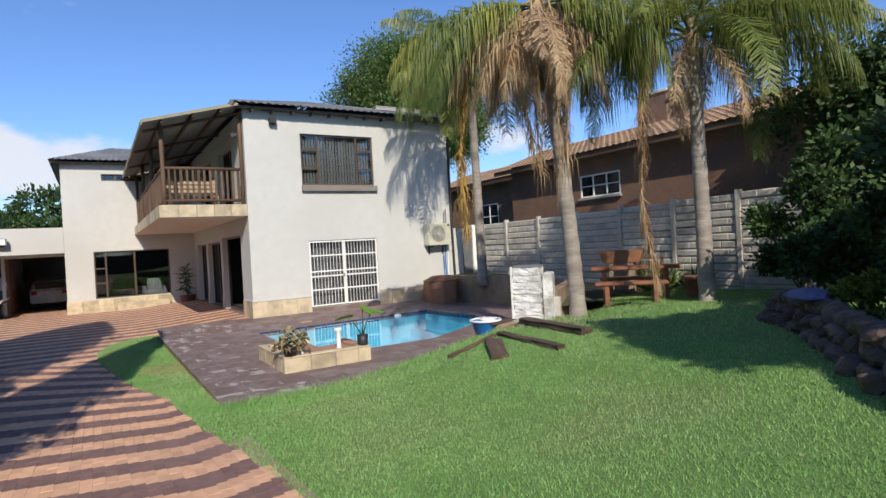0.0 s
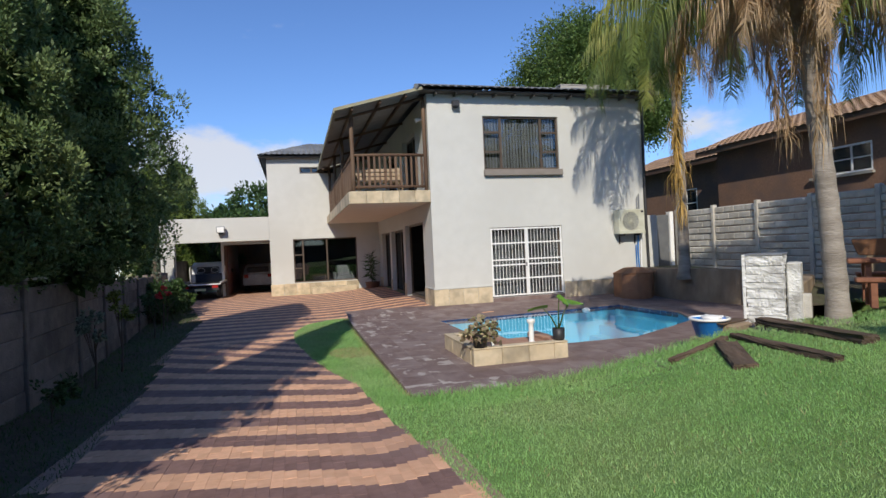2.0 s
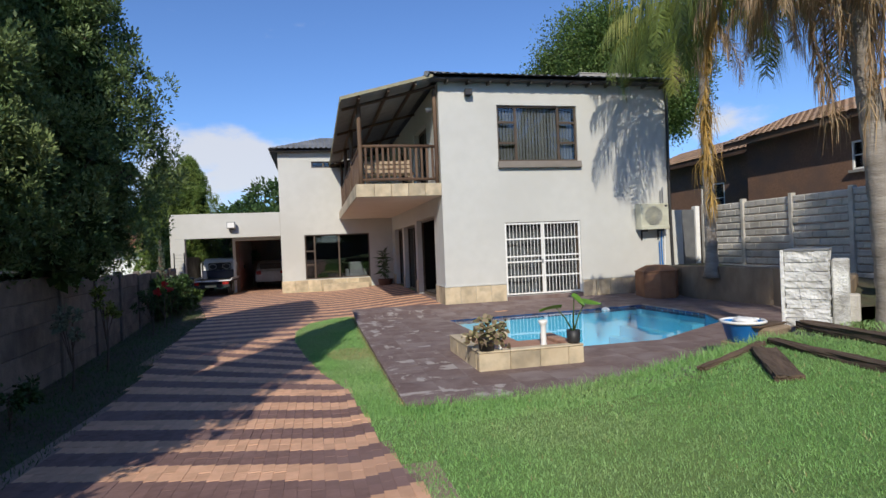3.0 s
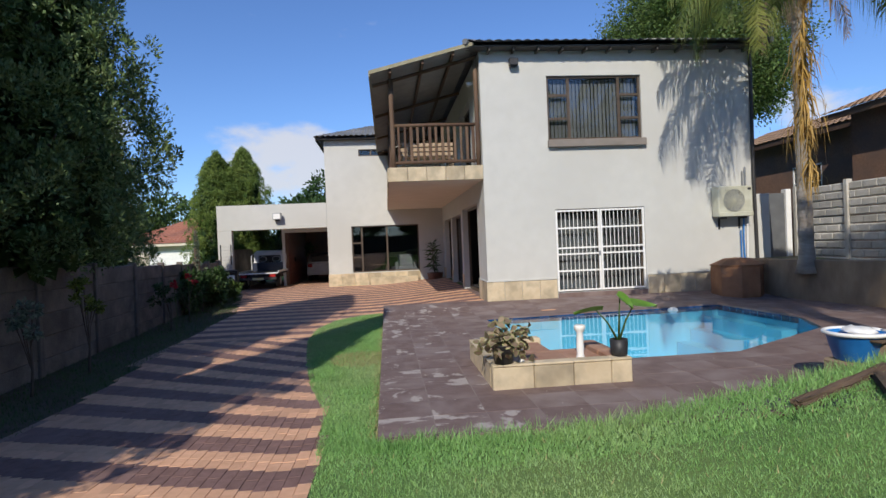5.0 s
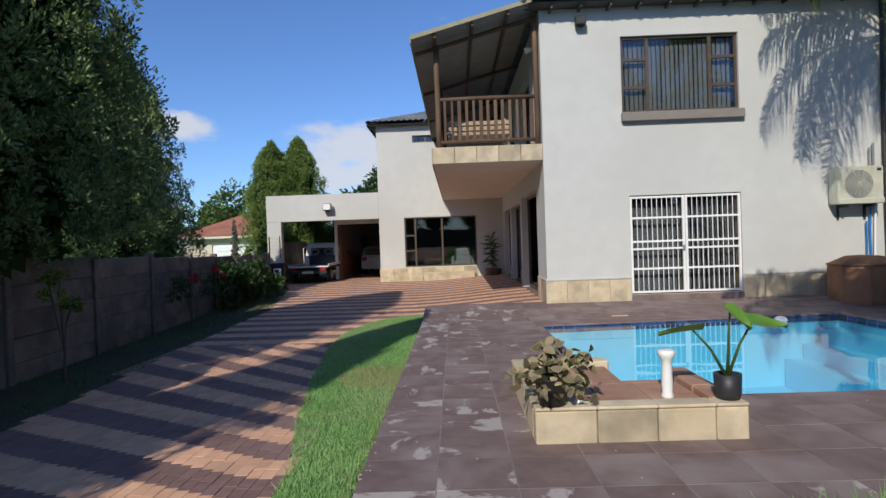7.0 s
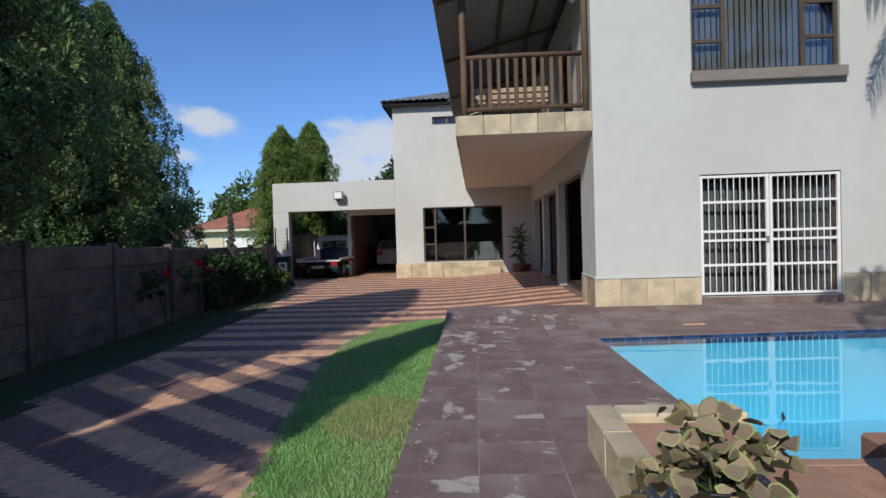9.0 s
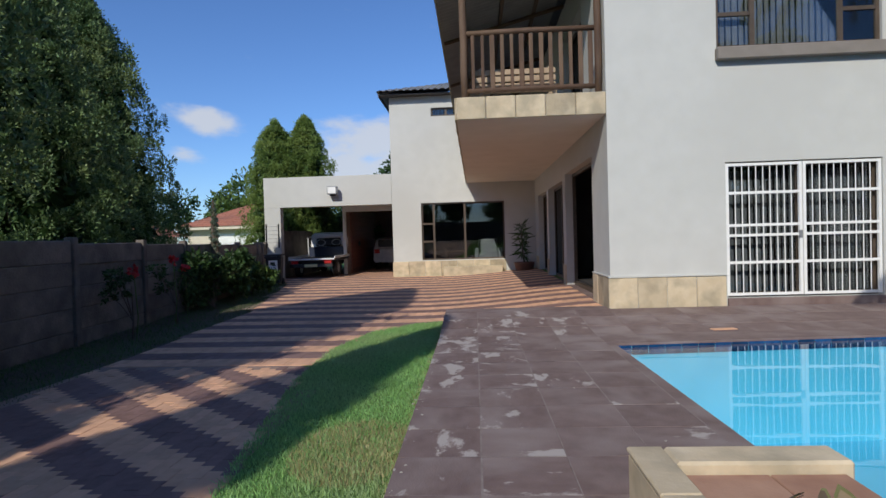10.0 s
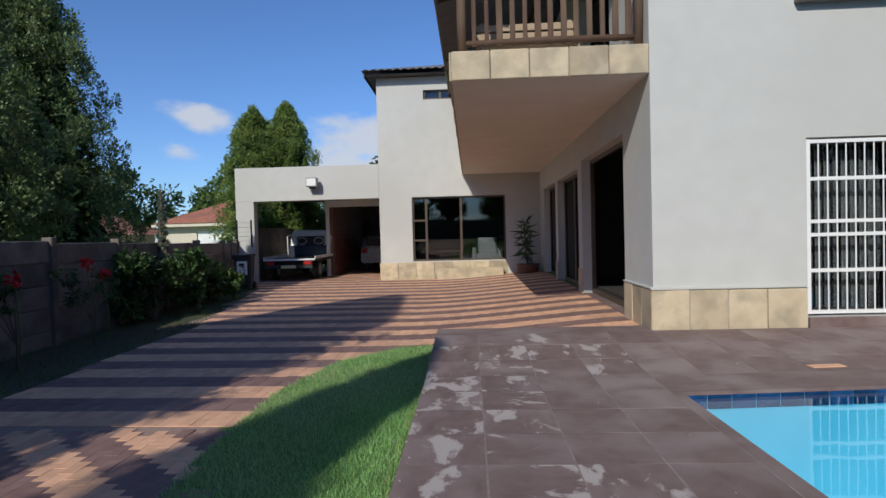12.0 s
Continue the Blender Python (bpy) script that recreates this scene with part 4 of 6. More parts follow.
def conifer(name, label, at, height, radius, base, seed, clumps, per=34, leaf=0.13, power=1.5, material=None, group="", lean=0.0):
    """A dense cypress: tapered trunk and limbs, crown of upturned sprays on an uneven envelope."""
    t = thing(name, label, "tree", at, group=group)
    rng = np.random.default_rng(seed)
    part("trunk", tube([(0, 0, -0.2), (0.05, 0.02, height * 0.3), (0, 0.05, height * 0.6), (0, 0, height * 0.93)], [radius * 0.1, radius * 0.075, radius * 0.05, 0.02], 9), BARK, t, smooth=True)
    bm = bmesh.new()
    for i in range(22):
        a, z = rng.uniform(0, 6.28), base + (height - base) * rng.uniform(0.02, 0.8)
        f = (z - base) / (height - base)
        r = radius * (1 - f ** power) * 0.75
        tube([(0, 0, z - 0.3), (math.cos(a) * r * 0.5, math.sin(a) * r * 0.5, z + 0.05), (math.cos(a) * r, math.sin(a) * r, z + 0.5)], [0.05, 0.035, 0.012], 5, bm)
    part("branch_frame", bm, BARK, t)
    n = max(40, int(clumps / 2.1))
    m = int(per * 2.0)
    f = rng.random(n) ** 0.85
    a = rng.uniform(0, 2 * math.pi, n)
    lob = 1 + 0.13 * np.sin(a * 3 + f * 7 + seed) + 0.10 * np.sin(a * 7 - f * 19 + seed) + 0.08 * np.sin(f * 31 + a * 2)
    env = radius * np.maximum(0.0, 1 - f ** power) ** 0.8 * np.minimum(1.0, 0.62 + f * 3.2) * lob
    rr = env * (1 - 0.34 * rng.random(n) ** 1.6)
    c = np.stack([rr * np.cos(a), rr * np.sin(a), base + (height - base) * f], axis=1)
    cr = (0.11 + 0.09 * min(radius, 2.0) * rng.random(n) ** 1.4) * np.minimum(1.0, radius)
    d = rng.normal(size=(n * m, 3)) + np.repeat(np.stack([np.cos(a) * 0.5, np.sin(a) * 0.5, np.full(n, 0.45)], axis=1), m, axis=0)
    d /= np.linalg.norm(d, axis=1, keepdims=True)
    p = np.repeat(c, m, axis=0) + d * (np.repeat(cr, m) * (0.4 + 0.7 * rng.random(n * m) ** 0.8))[:, None] * np.array([0.8, 0.8, 1.35])
    v, q = leaf_quads(p, d * 1.4 + np.array([0, 0, 0.5]), leaf * 0.72, rng, 0.42, 0.1)
    # Added inner leaves: crown shade put into their colour, and light stopped.
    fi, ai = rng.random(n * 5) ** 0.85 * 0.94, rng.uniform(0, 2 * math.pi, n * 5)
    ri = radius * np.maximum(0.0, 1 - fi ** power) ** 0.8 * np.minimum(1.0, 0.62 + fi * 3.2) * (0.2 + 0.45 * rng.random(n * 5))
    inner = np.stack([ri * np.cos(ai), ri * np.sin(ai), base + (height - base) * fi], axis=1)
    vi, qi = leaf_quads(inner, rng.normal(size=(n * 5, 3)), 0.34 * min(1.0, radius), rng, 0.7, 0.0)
    leaf_part("inner_shade_foliage", vi, qi, DARKLEAF, t, "inner leaves coloured dark for the shade inside the crown")
    leaf_part("crown", v, q, material or CYPRESS, t)
    return t


def broad_tree(name, label, at, height, spread, seed, clumps, per=40, leaf=0.16, low=0.25, material=None, category="tree", group="", droop=0.4, trunk=0.12):
    """A rounded tree or shrub: forked trunk, limbs that reach each mass, and an uneven crown with gaps."""
    t = thing(name, label, category, at, group=group)
    rng = np.random.default_rng(seed)
    k = max(5, int(clumps / 26))
    th, ph = rng.uniform(0, 6.28, k), rng.uniform(-0.75, 1.0, k)
    rad = rng.uniform(0.45, 0.85, k)
    cz = height * (low + (1 - low) * 0.52)
    hz = height * (1 - low) * 0.5
    mass = np.stack([np.cos(th) * np.sqrt(1 - ph ** 2 * 0.9) * spread * rad, np.sin(th) * np.sqrt(1 - ph ** 2 * 0.9) * spread * rad, cz + ph * hz * rad], axis=1)
    part("trunk", tube([(0, 0, -0.2), (0.03, 0.02, height * low * 0.6), (0.05, -0.03, cz)], [trunk * height / 5, trunk * 0.75 * height / 5, trunk * 0.35 * height / 5], 8), BARK, t, smooth=True)
    bm = bmesh.new()
    for m in mass[:40]:
        z0 = height * low * 0.6
        tube([(0.03, 0.02, z0), (m[0] * 0.4, m[1] * 0.4, z0 + (m[2] - z0) * 0.55), tuple(m)], [trunk * 0.45 * height / 5, trunk * 0.25 * height / 5, 0.012], 5, bm)
    part("branch_frame", bm, BARK, t)
    which = rng.integers(0, k, clumps)
    mr = spread * rng.uniform(0.24, 0.42, k)
    d = rng.normal(size=(clumps, 3))
    d /= np.linalg.norm(d, axis=1, keepdims=True)
    c = mass[which] + d * (mr[which] * (0.55 + 0.45 * rng.random(clumps)))[:, None] * np.array([1, 1, 0.8])
    cs = spread * 0.07
    p = np.repeat(c, per, axis=0) + rng.normal(size=(clumps * per, 3)) * cs
    p[:, 2] = np.maximum(p[:, 2], 0.03)
    v, q = leaf_quads(p, np.repeat(d + np.array([0, 0, 0.2]), per, axis=0), leaf, rng, 0.5, droop)
    leaf_part("crown", v, q, material or TREELEAF, t)
    return t


def frond_geo(rng, length, az, elev, sag, leaflets, leaf_len, spread=1.0):
    """One feather frond in the palm's own space: the stalk's points, and leaflet strips that hang from it."""
    pts = []
    p, a = Vector((0, 0, 0)), elev
    steps = 14
    for i in range(steps + 1):
        pts.append(p.copy())
        dd = Vector((math.cos(az) * math.cos(a), math.sin(az) * math.cos(a), math.sin(a)))
        p = p + dd * (length / steps)
        a -= sag / steps * (0.6 + 0.8 * i / steps)
    side = Vector((-math.sin(az), math.cos(az), 0))
    verts, faces = [], []
    for i in range(leaflets):
        f = 0.13 + 0.87 * i / leaflets
        x = f * steps
        j = min(int(x), steps - 1)
        base = pts[j].lerp(pts[j + 1], x - j)
        tang = (pts[j + 1] - pts[j]).normalized()
        ln = leaf_len * (math.sin(math.pi * min(1, 0.18 + f * 0.78)) * 0.85 + 0.2)
        for sgn in (-1, 1):
            l = ln * rng.uniform(0.8, 1.15)
            d = (side * sgn * spread * rng.uniform(0.55, 1.1) + tang * rng.uniform(0.35, 0.8) + Vector((0, 0, rng.uniform(-0.25, 0.35)))).normalized()
            w = tang * 0.0115
            m = base + d * l * 0.45 + Vector((0, 0, -0.12 * l))
            tip = base + d * l * 0.66 + Vector((0, 0, -0.95 * l * rng.uniform(0.6, 1.3)))
            k = len(verts)
            verts += [base - w, base + w, m + w * 1.1, m - w * 1.1, tip]
            faces += [(k, k + 1, k + 2, k + 3), (k + 3, k + 2, k + 4)]
    return pts, verts, faces


def palm(label, at, height, lean, seed, fronds=17, dead=7, length=2.9, skirt=1.0, extra=(), steep=1.25, bare=None):
    t = thing("palm_tree", label, "palm tree", at, group="garden palms")
    rng = random.Random(seed)
    top = Vector((lean[0], lean[1], height))
    pts, rad = [], []
    n = 46
    for i in range(n + 1):
        f = i / n
        pts.append((top.x * f ** 1.6, top.y * f ** 1.6, -0.25 + (height + 0.25) * f))
        rad.append((0.165 - 0.055 * f) * (1.05 if i % 3 == 0 else 0.97) * (1 + 0.5 * max(0, 0.06 - f) / 0.06))
    part("trunk", tube(pts, rad, 14), PALMBARK, t, "grey ringed trunk", smooth=True)
    part("crownshaft", tube([top - Vector((0, 0, 0.5)), top, top + Vector((0, 0, 0.35))], [0.11, 0.16, 0.05], 9), DEADLEAF, t)
    specs = []
    for i in range(fronds):
        f = i / fronds
        specs.append((2.39996 * i + rng.uniform(-0.2, 0.2), steep - (steep + 0.1) * f + rng.uniform(-0.1, 0.1), 1.5 + 0.55 * f + rng.uniform(-0.2, 0.2), length * rng.uniform(0.85, 1.1), "frond", PALMLEAF))
    if bare is not None:
        specs = [q for q in specs if math.cos(q[0] - bare) < 0.72]
    for i in range(dead):
        specs.append((2.39996 * i + seed, -0.35 - 0.75 * rng.random(), 0.75 * skirt + 0.3 * rng.random(), length * rng.uniform(0.45, 0.75), "dead_frond", DEADLEAF))
    for az, el, ln in extra:
        specs.append((az, el, 1.6, ln, "frond", PALMLEAF))
    for az, el, sag, ln, nm, mt in specs:
        gp, gv, gf = frond_geo(rng, ln, az, el, sag, 100 if nm == "frond" else 54, 0.84 if nm == "frond" else 0.55, 1.0 if nm == "frond" else 0.45)
        fo = tri_mesh(nm, [tuple(v + top) for v in gv], gf, mt, t, "drooping green feather frond" if nm == "frond" else "dry brown hanging frond")
        part("stalk", tube([p + top for p in gp], [0.026 - 0.0016 * i for i in range(len(gp))], 5), PALMLEAF if nm == "frond" else DEADLEAF, fo)
    return t


def hanging_frond(parent, line, leaf_len, n, seed, material, label, spread=0.14):
    """A dead frond that arches out of the crown and hangs, with limp folded leaflets along its stalk."""
    rng = random.Random(seed)
    pts = [Vector(p) for p in line]
    fo_v, fo_f = [], []
    k = len(pts) - 1
    for i in range(n):
        x = k * (0.22 + 0.78 * (i + rng.random()) / n)
        j = min(int(x), k - 1)
        base = pts[j].lerp(pts[j + 1], x - j)
        a = rng.uniform(0, 6.28)
        out = Vector((math.cos(a), math.sin(a), 0))
        clump = 0.7 + 0.5 * math.sin(x * 5.1 + seed) * math.sin(x * 2.3)
        l = leaf_len * rng.uniform(0.45, 1.1) * clump
        q = spread * rng.uniform(0.25, 1.15) * clump
        w = Vector((-math.sin(a), math.cos(a), 0)) * rng.uniform(0.005, 0.010)
        m = base + out * q + Vector((0, 0, -0.35 * l))
        tip = base + out * q * rng.uniform(0.5, 1.5) + Vector((rng.uniform(-0.04, 0.04), rng.uniform(-0.04, 0.04), -l))
        tip.z = max(tip.z, 0.02)
        c = len(fo_v)
        fo_v += [base - w, base + w, m + w, m - w, tip]
        fo_f += [(c, c + 1, c + 2, c + 3), (c + 3, c + 2, c + 4)]
    fo = tri_mesh("dead_frond", [tuple(v) for v in fo_v], fo_f, material, parent, label)
    part("stalk", tube(pts, [0.026 - 0.018 * i / k for i in range(k + 1)], 5), material, fo)
    return fo


# ---- trees ----
conifer("cypress_tree", "tall dense dark green cypress behind the boundary wall", (-3.75, 11.9, -0.5), 8.1, 1.98, 1.6, 11, 3300, 40, 0.10, 2.0, group="boundary cypresses")
conifer("cypress_tree", "tall dense dark green cypress behind the boundary wall", (-4.1, 9.5, -0.4), 7.2, 1.42, 1.5, 18, 2400, 40, 0.10, 2.6, group="boundary cypresses")
# The short one is added, unseen, to close a lit gap on the drive.
conifer("cypress_tree", "short dark green cypress added out of view to shade the drive", (-3.75, 6.0, -0.3), 4.5, 1.05, 1.4, 19, 1000, 34, 0.10, 1.8, group="boundary cypresses")
conifer("cypress_tree", "tall dense dark green cypress behind the boundary wall", (-2.75, 4.3, -0.25), 8.7, 1.08, 0.35, 12, 1900, 34, 0.10, 1.9, group="boundary cypresses")
conifer("cypress_tree", "tall dense dark green cypress behind the boundary wall", (-7.4, 19.4, -0.6), 7.9, 1.95, 0.6, 17, 2300, 36, 0.11, 2.2, group="boundary cypresses")
conifer("cypress_tree", "tall dense dark green cypress behind the boundary wall", (-9.3, 24.3, -0.7), 9.0, 2.95, 0.3, 14, 3200, 30, 0.12, 1.35, group="boundary cypresses")
conifer("conical_cypress", "bright green conical cypress behind the carport", (-7.1, 34.2, -0.6), 6.9, 1.5, 0.2, 15, 1700, 34, 0.11, 3.2, BRIGHTCYP, "carport cypresses")
conifer("conical_cypress", "bright green conical cypress behind the carport", (-5.85, 34.8, -0.6), 7.2, 1.45, 0.2, 16, 1700, 34, 0.11, 3.2, BRIGHTCYP, "carport cypresses")
palm("tall feather palm with dry hanging fronds near the house wall", (11.15, 15.1, 0.40), 6.75, (-0.55, -0.65), 3, 15, 5, 3.3, 1.2, [(3.2, 0.0, 3.7), (3.5, -0.08, 3.4), (3.72, -0.3, 3.5)])
p2 = palm("leaning feather palm with a thick skirt of dry fronds", (8.02, 7.6, 0.05), 5.95, (-0.42, 0.24), 7, 19, 46, 3.4, 1.1, steep=0.25, bare=-2.3)
p3 = palm("upright feather palm with bright drooping fronds", (10.45, 6.5, 0.1), 5.3, (0.0, 0.05), 5, 22, 8, 3.4, 1.3, [(-0.55, 0.35, 3.4), (-0.95, 0.2, 3.3), (-0.2, 0.1, 3.2), (-1.3, 0.35, 3.2), (-0.75, 0.6, 3.3), (-1.05, 0.5, 3.4)])
hanging_frond(p2, [(-0.42, 0.24, 6.0), (-0.75, 0.9, 6.1), (-1.0, 1.4, 5.75), (-1.12, 1.68, 5.2), (-1.2, 1.78, 4.4), (-1.26, 1.84, 3.5), (-1.25, 1.88, 2.6), (-1.19, 1.86, 1.75)], 0.72, 760, 3, SEEDY, "golden dry frond hanging down", 0.22)
hanging_frond(p3, [(0.0, 0.05, 5.25), (-0.5, 0.28, 5.4), (-0.86, 0.42, 4.95), (-1.0, 0.48, 4.3), (-1.06, 0.52, 3.3), (-1.1, 0.55, 2.2), (-1.02, 0.5, 1.2), (-0.86, 0.42, 0.45)], 0.72, 720, 9, DEADLEAF, "dry frond hanging to the ground", 0.2)
for i in range(9):
    a, r = i * 2.4 + 0.4, 0.34 + 0.05 * (i % 3)
    c, s = math.cos(a), math.sin(a)
    hanging_frond(p2, [(-0.42 + 0.1 * c, 0.24 + 0.1 * s, 6.05), (-0.42 + 0.9 * r * c, 0.24 + 0.9 * r * s, 5.95), (-0.41 + 1.2 * r * c, 0.23 + 1.2 * r * s, 5.5), (-0.40 + 1.1 * r * c, 0.22 + 1.1 * r * s, 4.9), (-0.38 + r * c, 0.21 + r * s, 4.35 - 0.3 * (i % 4)), (-0.34 + 0.8 * r * c, 0.2 + 0.8 * r * s, 3.7 - 0.3 * (i % 4))], 0.7, 210, 60 + i, DEADLEAF, "dry brown hanging frond", 0.18)

broad_tree("garden_tree", "dark broad-leaved tree over the rock wall", (11.0, 3.7, 0.1), 3.4, 1.4, 21, 420, 40, 0.12, 0.1, DARKLEAF, group="garden shrubs")
broad_tree("garden_tree", "dark broad-leaved tree over the rock wall", (7.7, 1.1, 0.2), 3.1, 1.2, 22, 420, 40, 0.13, 0.12, DARKLEAF, group="garden shrubs")
broad_tree("garden_tree", "tall dark garden tree against the panel fence", (14.3, 4.3, 0.2), 5.6, 2.3, 23, 620, 40, 0.13, 0.2, DARKLEAF, group="garden shrubs")
for i, (x, y, hh, s) in enumerate(((9.0, 3.5, 1.7, 0.8), (7.9, 2.2, 1.6, 0.75), (9.9, 4.4, 2.0, 0.85), (11.6, 5.3, 2.0, 0.9), (6.8, 1.1, 1.5, 0.8))):
    broad_tree("shrub", "dark leafy shrub behind the rock wall", (x, y, ground_z(x, y)), hh, s, 140 + i, 190, 30, 0.10, 0.04, DARKLEAF, "shrub", "rock wall shrubs")
# Unseen shade caster, placed so its shadow covers the right of the lawn.
broad_tree("garden_tree", "tall broad-leaved tree set out of view to shade the lawn", (4.95, -3.9, 0.3), 6.9, 1.8, 25, 520, 34, 0.2, 0.15, DARKLEAF, group="garden shrubs")
broad_tree("shrub", "yellow-green shrub behind the rock wall", (7.35, 2.45, 0.2), 0.85, 0.4, 24, 60, 26, 0.08, 0.15, LIMELEAF, "shrub")
for i, (x, y, h, s) in enumerate(((19.6, 34.5, 16.4, 5.2), (25, 42, 7.2, 3.6), (7, 46, 9, 4), (32, 38, 6.8, 4))):
    broad_tree("background_tree", "large green tree rising behind the houses", (x, y, -0.6), h, s, 30 + i, (4600, 900, 800, 900)[i], 34 if i == 0 else 20, 0.17 if i == 0 else 0.26, 0.4 if i == 0 else 0.2, TREELEAF, group="trees behind the houses")
# The last four, at y below -15, are unseen additions that darken reflections.
for i, (x, y, h, s) in enumerate(((-14, 62, 8, 4.5), (-21, 64, 7.5, 4.5), (-29, 60, 8, 5), (-36, 52, 8.5, 5), (-7, 66, 7.5, 4), (0, 70, 8.5, 4.5), (-44, 46, 9, 5), (-27, 40, 7.0, 3.6), (44, 40, 11, 6), (40, 24, 9, 5), (-3.5, 52, 8.5, 4), (-10, -17, 7, 4), (-2, -18, 7.5, 4), (6, -17, 7, 4), (14, -16, 7, 4))):
    broad_tree("distant_tree", "distant rounded green tree", (x, y, -0.8), h, s, 40 + i, 300, 18, 0.42, 0.08, TREELEAF if i % 2 else DARKLEAF, group="distant trees")


# Added out of view, to cut the sky light that reaches the drive.
for i, (x, y, h) in enumerate(((-8.6, -3.5, 9.0), (-8.8, 1.0, 9.5), (-8.6, 5.6, 9.0))):
    broad_tree("sky_block_tree", "tall dark leafy tree added out of view to block sky light", (x, y, 0.0), h, 2.6, 160 + i, 420, 26, 0.34, 0.12, DARKLEAF, group="trees beyond the boundary wall")


# ---- boundary walls ----
def panel_fence(label, line, tops, bay, material, courses, name="panel_fence", base_drop=0.1, bricked=False):
    """Precast fence: slotted posts with loose panels stacked between them."""
    t = thing(name, label, "fence")
    rnd = random.Random(len(line) + courses)
    pts = []
    for (a, b) in zip(line, line[1:]):
        a, b = Vector((*a, 0)), Vector((*b, 0))
        n = max(1, round((b - a).length / bay))
        pts += [a.lerp(b, i / n) for i in range(n)]
    pts.append(Vector((*line[-1], 0)))
    for i, p in enumerate(pts):
        top = along(tops, p.y)
        gz = min(ground_z(p.x, p.y), top - 1.2)
        d = (pts[min(i + 1, len(pts) - 1)] - pts[max(i - 1, 0)]).normalized()
        ang = math.degrees(math.atan2(d.y, d.x))
        po = part("post", box(-0.06, -0.075, gz - base_drop - 0.3, 0.06, 0.075, top + 0.07, 0.012), material, t)
        po.matrix_basis = pose(p.x, p.y, 0, 0, 0, ang)
        if i + 1 < len(pts):
            q = pts[i + 1]
            m, half = (p + q) / 2, (q - p).length / 2 - 0.05
            dd = (q - p).normalized()
            an = math.degrees(math.atan2(dd.y, dd.x))
            tz = (top + along(tops, q.y)) / 2
            gz = min(ground_z(m.x, m.y), tz - 1.2)
            h = (tz - gz + base_drop) / courses
            gap = 0.007 if bricked else 0.001
            for c in range(courses):
                z0 = gz - base_drop + c * h
                bm = box(-half, -0.028, z0 + gap, half, 0.028, z0 + h - gap, 0.014)
                if bricked:
                    for k in range(-1, 4):
                        b0 = max(-half + 0.02, -half + half * 0.5 * (k + (0.5 if c % 2 else 0.0)) + 0.012)
                        b1 = min(half - 0.02, -half + half * 0.5 * (k + 1 + (0.5 if c % 2 else 0.0)) - 0.012)
                        if b1 - b0 > 0.06:
                            d0 = rnd.uniform(0.038, 0.048)
                            box(b0, -d0, z0 + gap + 0.016, b1, d0, z0 + h - gap - 0.016, 0.012, bm=bm)
                pa = part("panel", bm, material, t)
                pa.matrix_basis = pose(m.x, m.y, 0, rnd.uniform(-0.8, 0.8), 0, an + rnd.uniform(-0.25, 0.25)) @ Matrix.Translation((0, rnd.uniform(-0.01, 0.01), 0))
    return t


panel_fence("weathered brown precast concrete panel boundary wall", [(-2.9, -8), (-3.3, 9.5), (-3.5, 12), (-4.05, 18.2), (-4.75, 25.5), (-5.5, 28.2)], [(-8, 1.7), (0, 1.5), (9, 1.14), (12, 1.06), (18, 0.92), (26, 0.80), (29, 0.8)], 1.85, FENCEB, 5)
panel_fence("pale weathered precast concrete panel fence", [(12.8, 2.0), (12.8, 17.5)], [(2, 2.5), (8, 2.36), (12, 2.26), (18, 2.24)], 1.8, FENCE, 13, bricked=True)
# This last wall is added behind the start, only to darken window reflections.
panel_fence("weathered precast concrete panel wall added out of view to darken reflections", [(-2.9, -9.5), (12.8, -9.5)], [(-12, 2.3), (0, 2.3)], 1.85, FENCEB, 6)
part("coping_plank", box(-0.25, -0.09, 0, 0.25, 0.09, 0.03, 0.006), FENCE, None)
tagged(bpy.data.objects["coping_plank"], "loose pale coping slab on the boundary wall", "slab").matrix_basis = pose(-3.33, 9.9, 1.19, 0, 0, 80)
tagged(copy_thing(bpy.data.objects["coping_plank"], pose(-3.52, 12.0, 1.135, 0, 0, 85)), "loose pale coping slab on the boundary wall", "slab")

gw_ = thing("garden_wall", "short cream plastered wall between house and fence", "wall")
part("wall", box(11.455, 17.42, -0.6, 11.95, 17.62, 2.15, 0.01), PLASTER, gw_)
part("door", box(11.953, 17.48, -0.55, 12.43, 17.53, 2.15, 0.01), DOORG, gw_, "plain dark grey steel side door")
part("door_post", box(12.433, 17.42, -0.6, 12.58, 17.62, 2.25, 0.01), WHITE, gw_)

# retaining wall beside the pool
rw = thing("retaining_wall", "low brown stained concrete retaining wall by the pool", "wall")
RW = mat("stained_concrete", (0.25, 0.18, 0.115), (0.35, 0.265, 0.18), 4, 0.9, 0.6, 25, blotch=(0.18, 0.135, 0.095), blotch_scale=1.2, stretch=(1, 1, 0.5))
for (a, b) in (((10.93, 17.28), (11.0, 16.2)), ((11.0, 16.2), (11.45, 13.3)), ((11.45, 13.3), (10.6, 10.6)), ((10.6, 10.6), (8.5, 8.95))):
    a, b = Vector((*a, 0)), Vector((*b, 0))
    ln = (b - a).length
    o = part("wall_block", box(0, -0.02, -0.7, ln + 0.04, 0.20, 0.46, 0.02), RW, rw)
    o.matrix_basis = pose(a.x, a.y, 0, 0, 0, math.degrees(math.atan2(b.y - a.y, b.x - a.x)))
bm = bmesh.new()
bm.faces.new([bm.verts.new(p) for p in ((11.1, 16.2, 0.42), (11.55, 13.3, 0.42), (10.7, 10.6, 0.3), (8.6, 8.95, 0.06), (12.75, 8.95, 0.06), (12.75, 17.4, 0.44), (11.05, 17.28, 0.44))])
part("terrace_bed", bm, SOIL, rw)

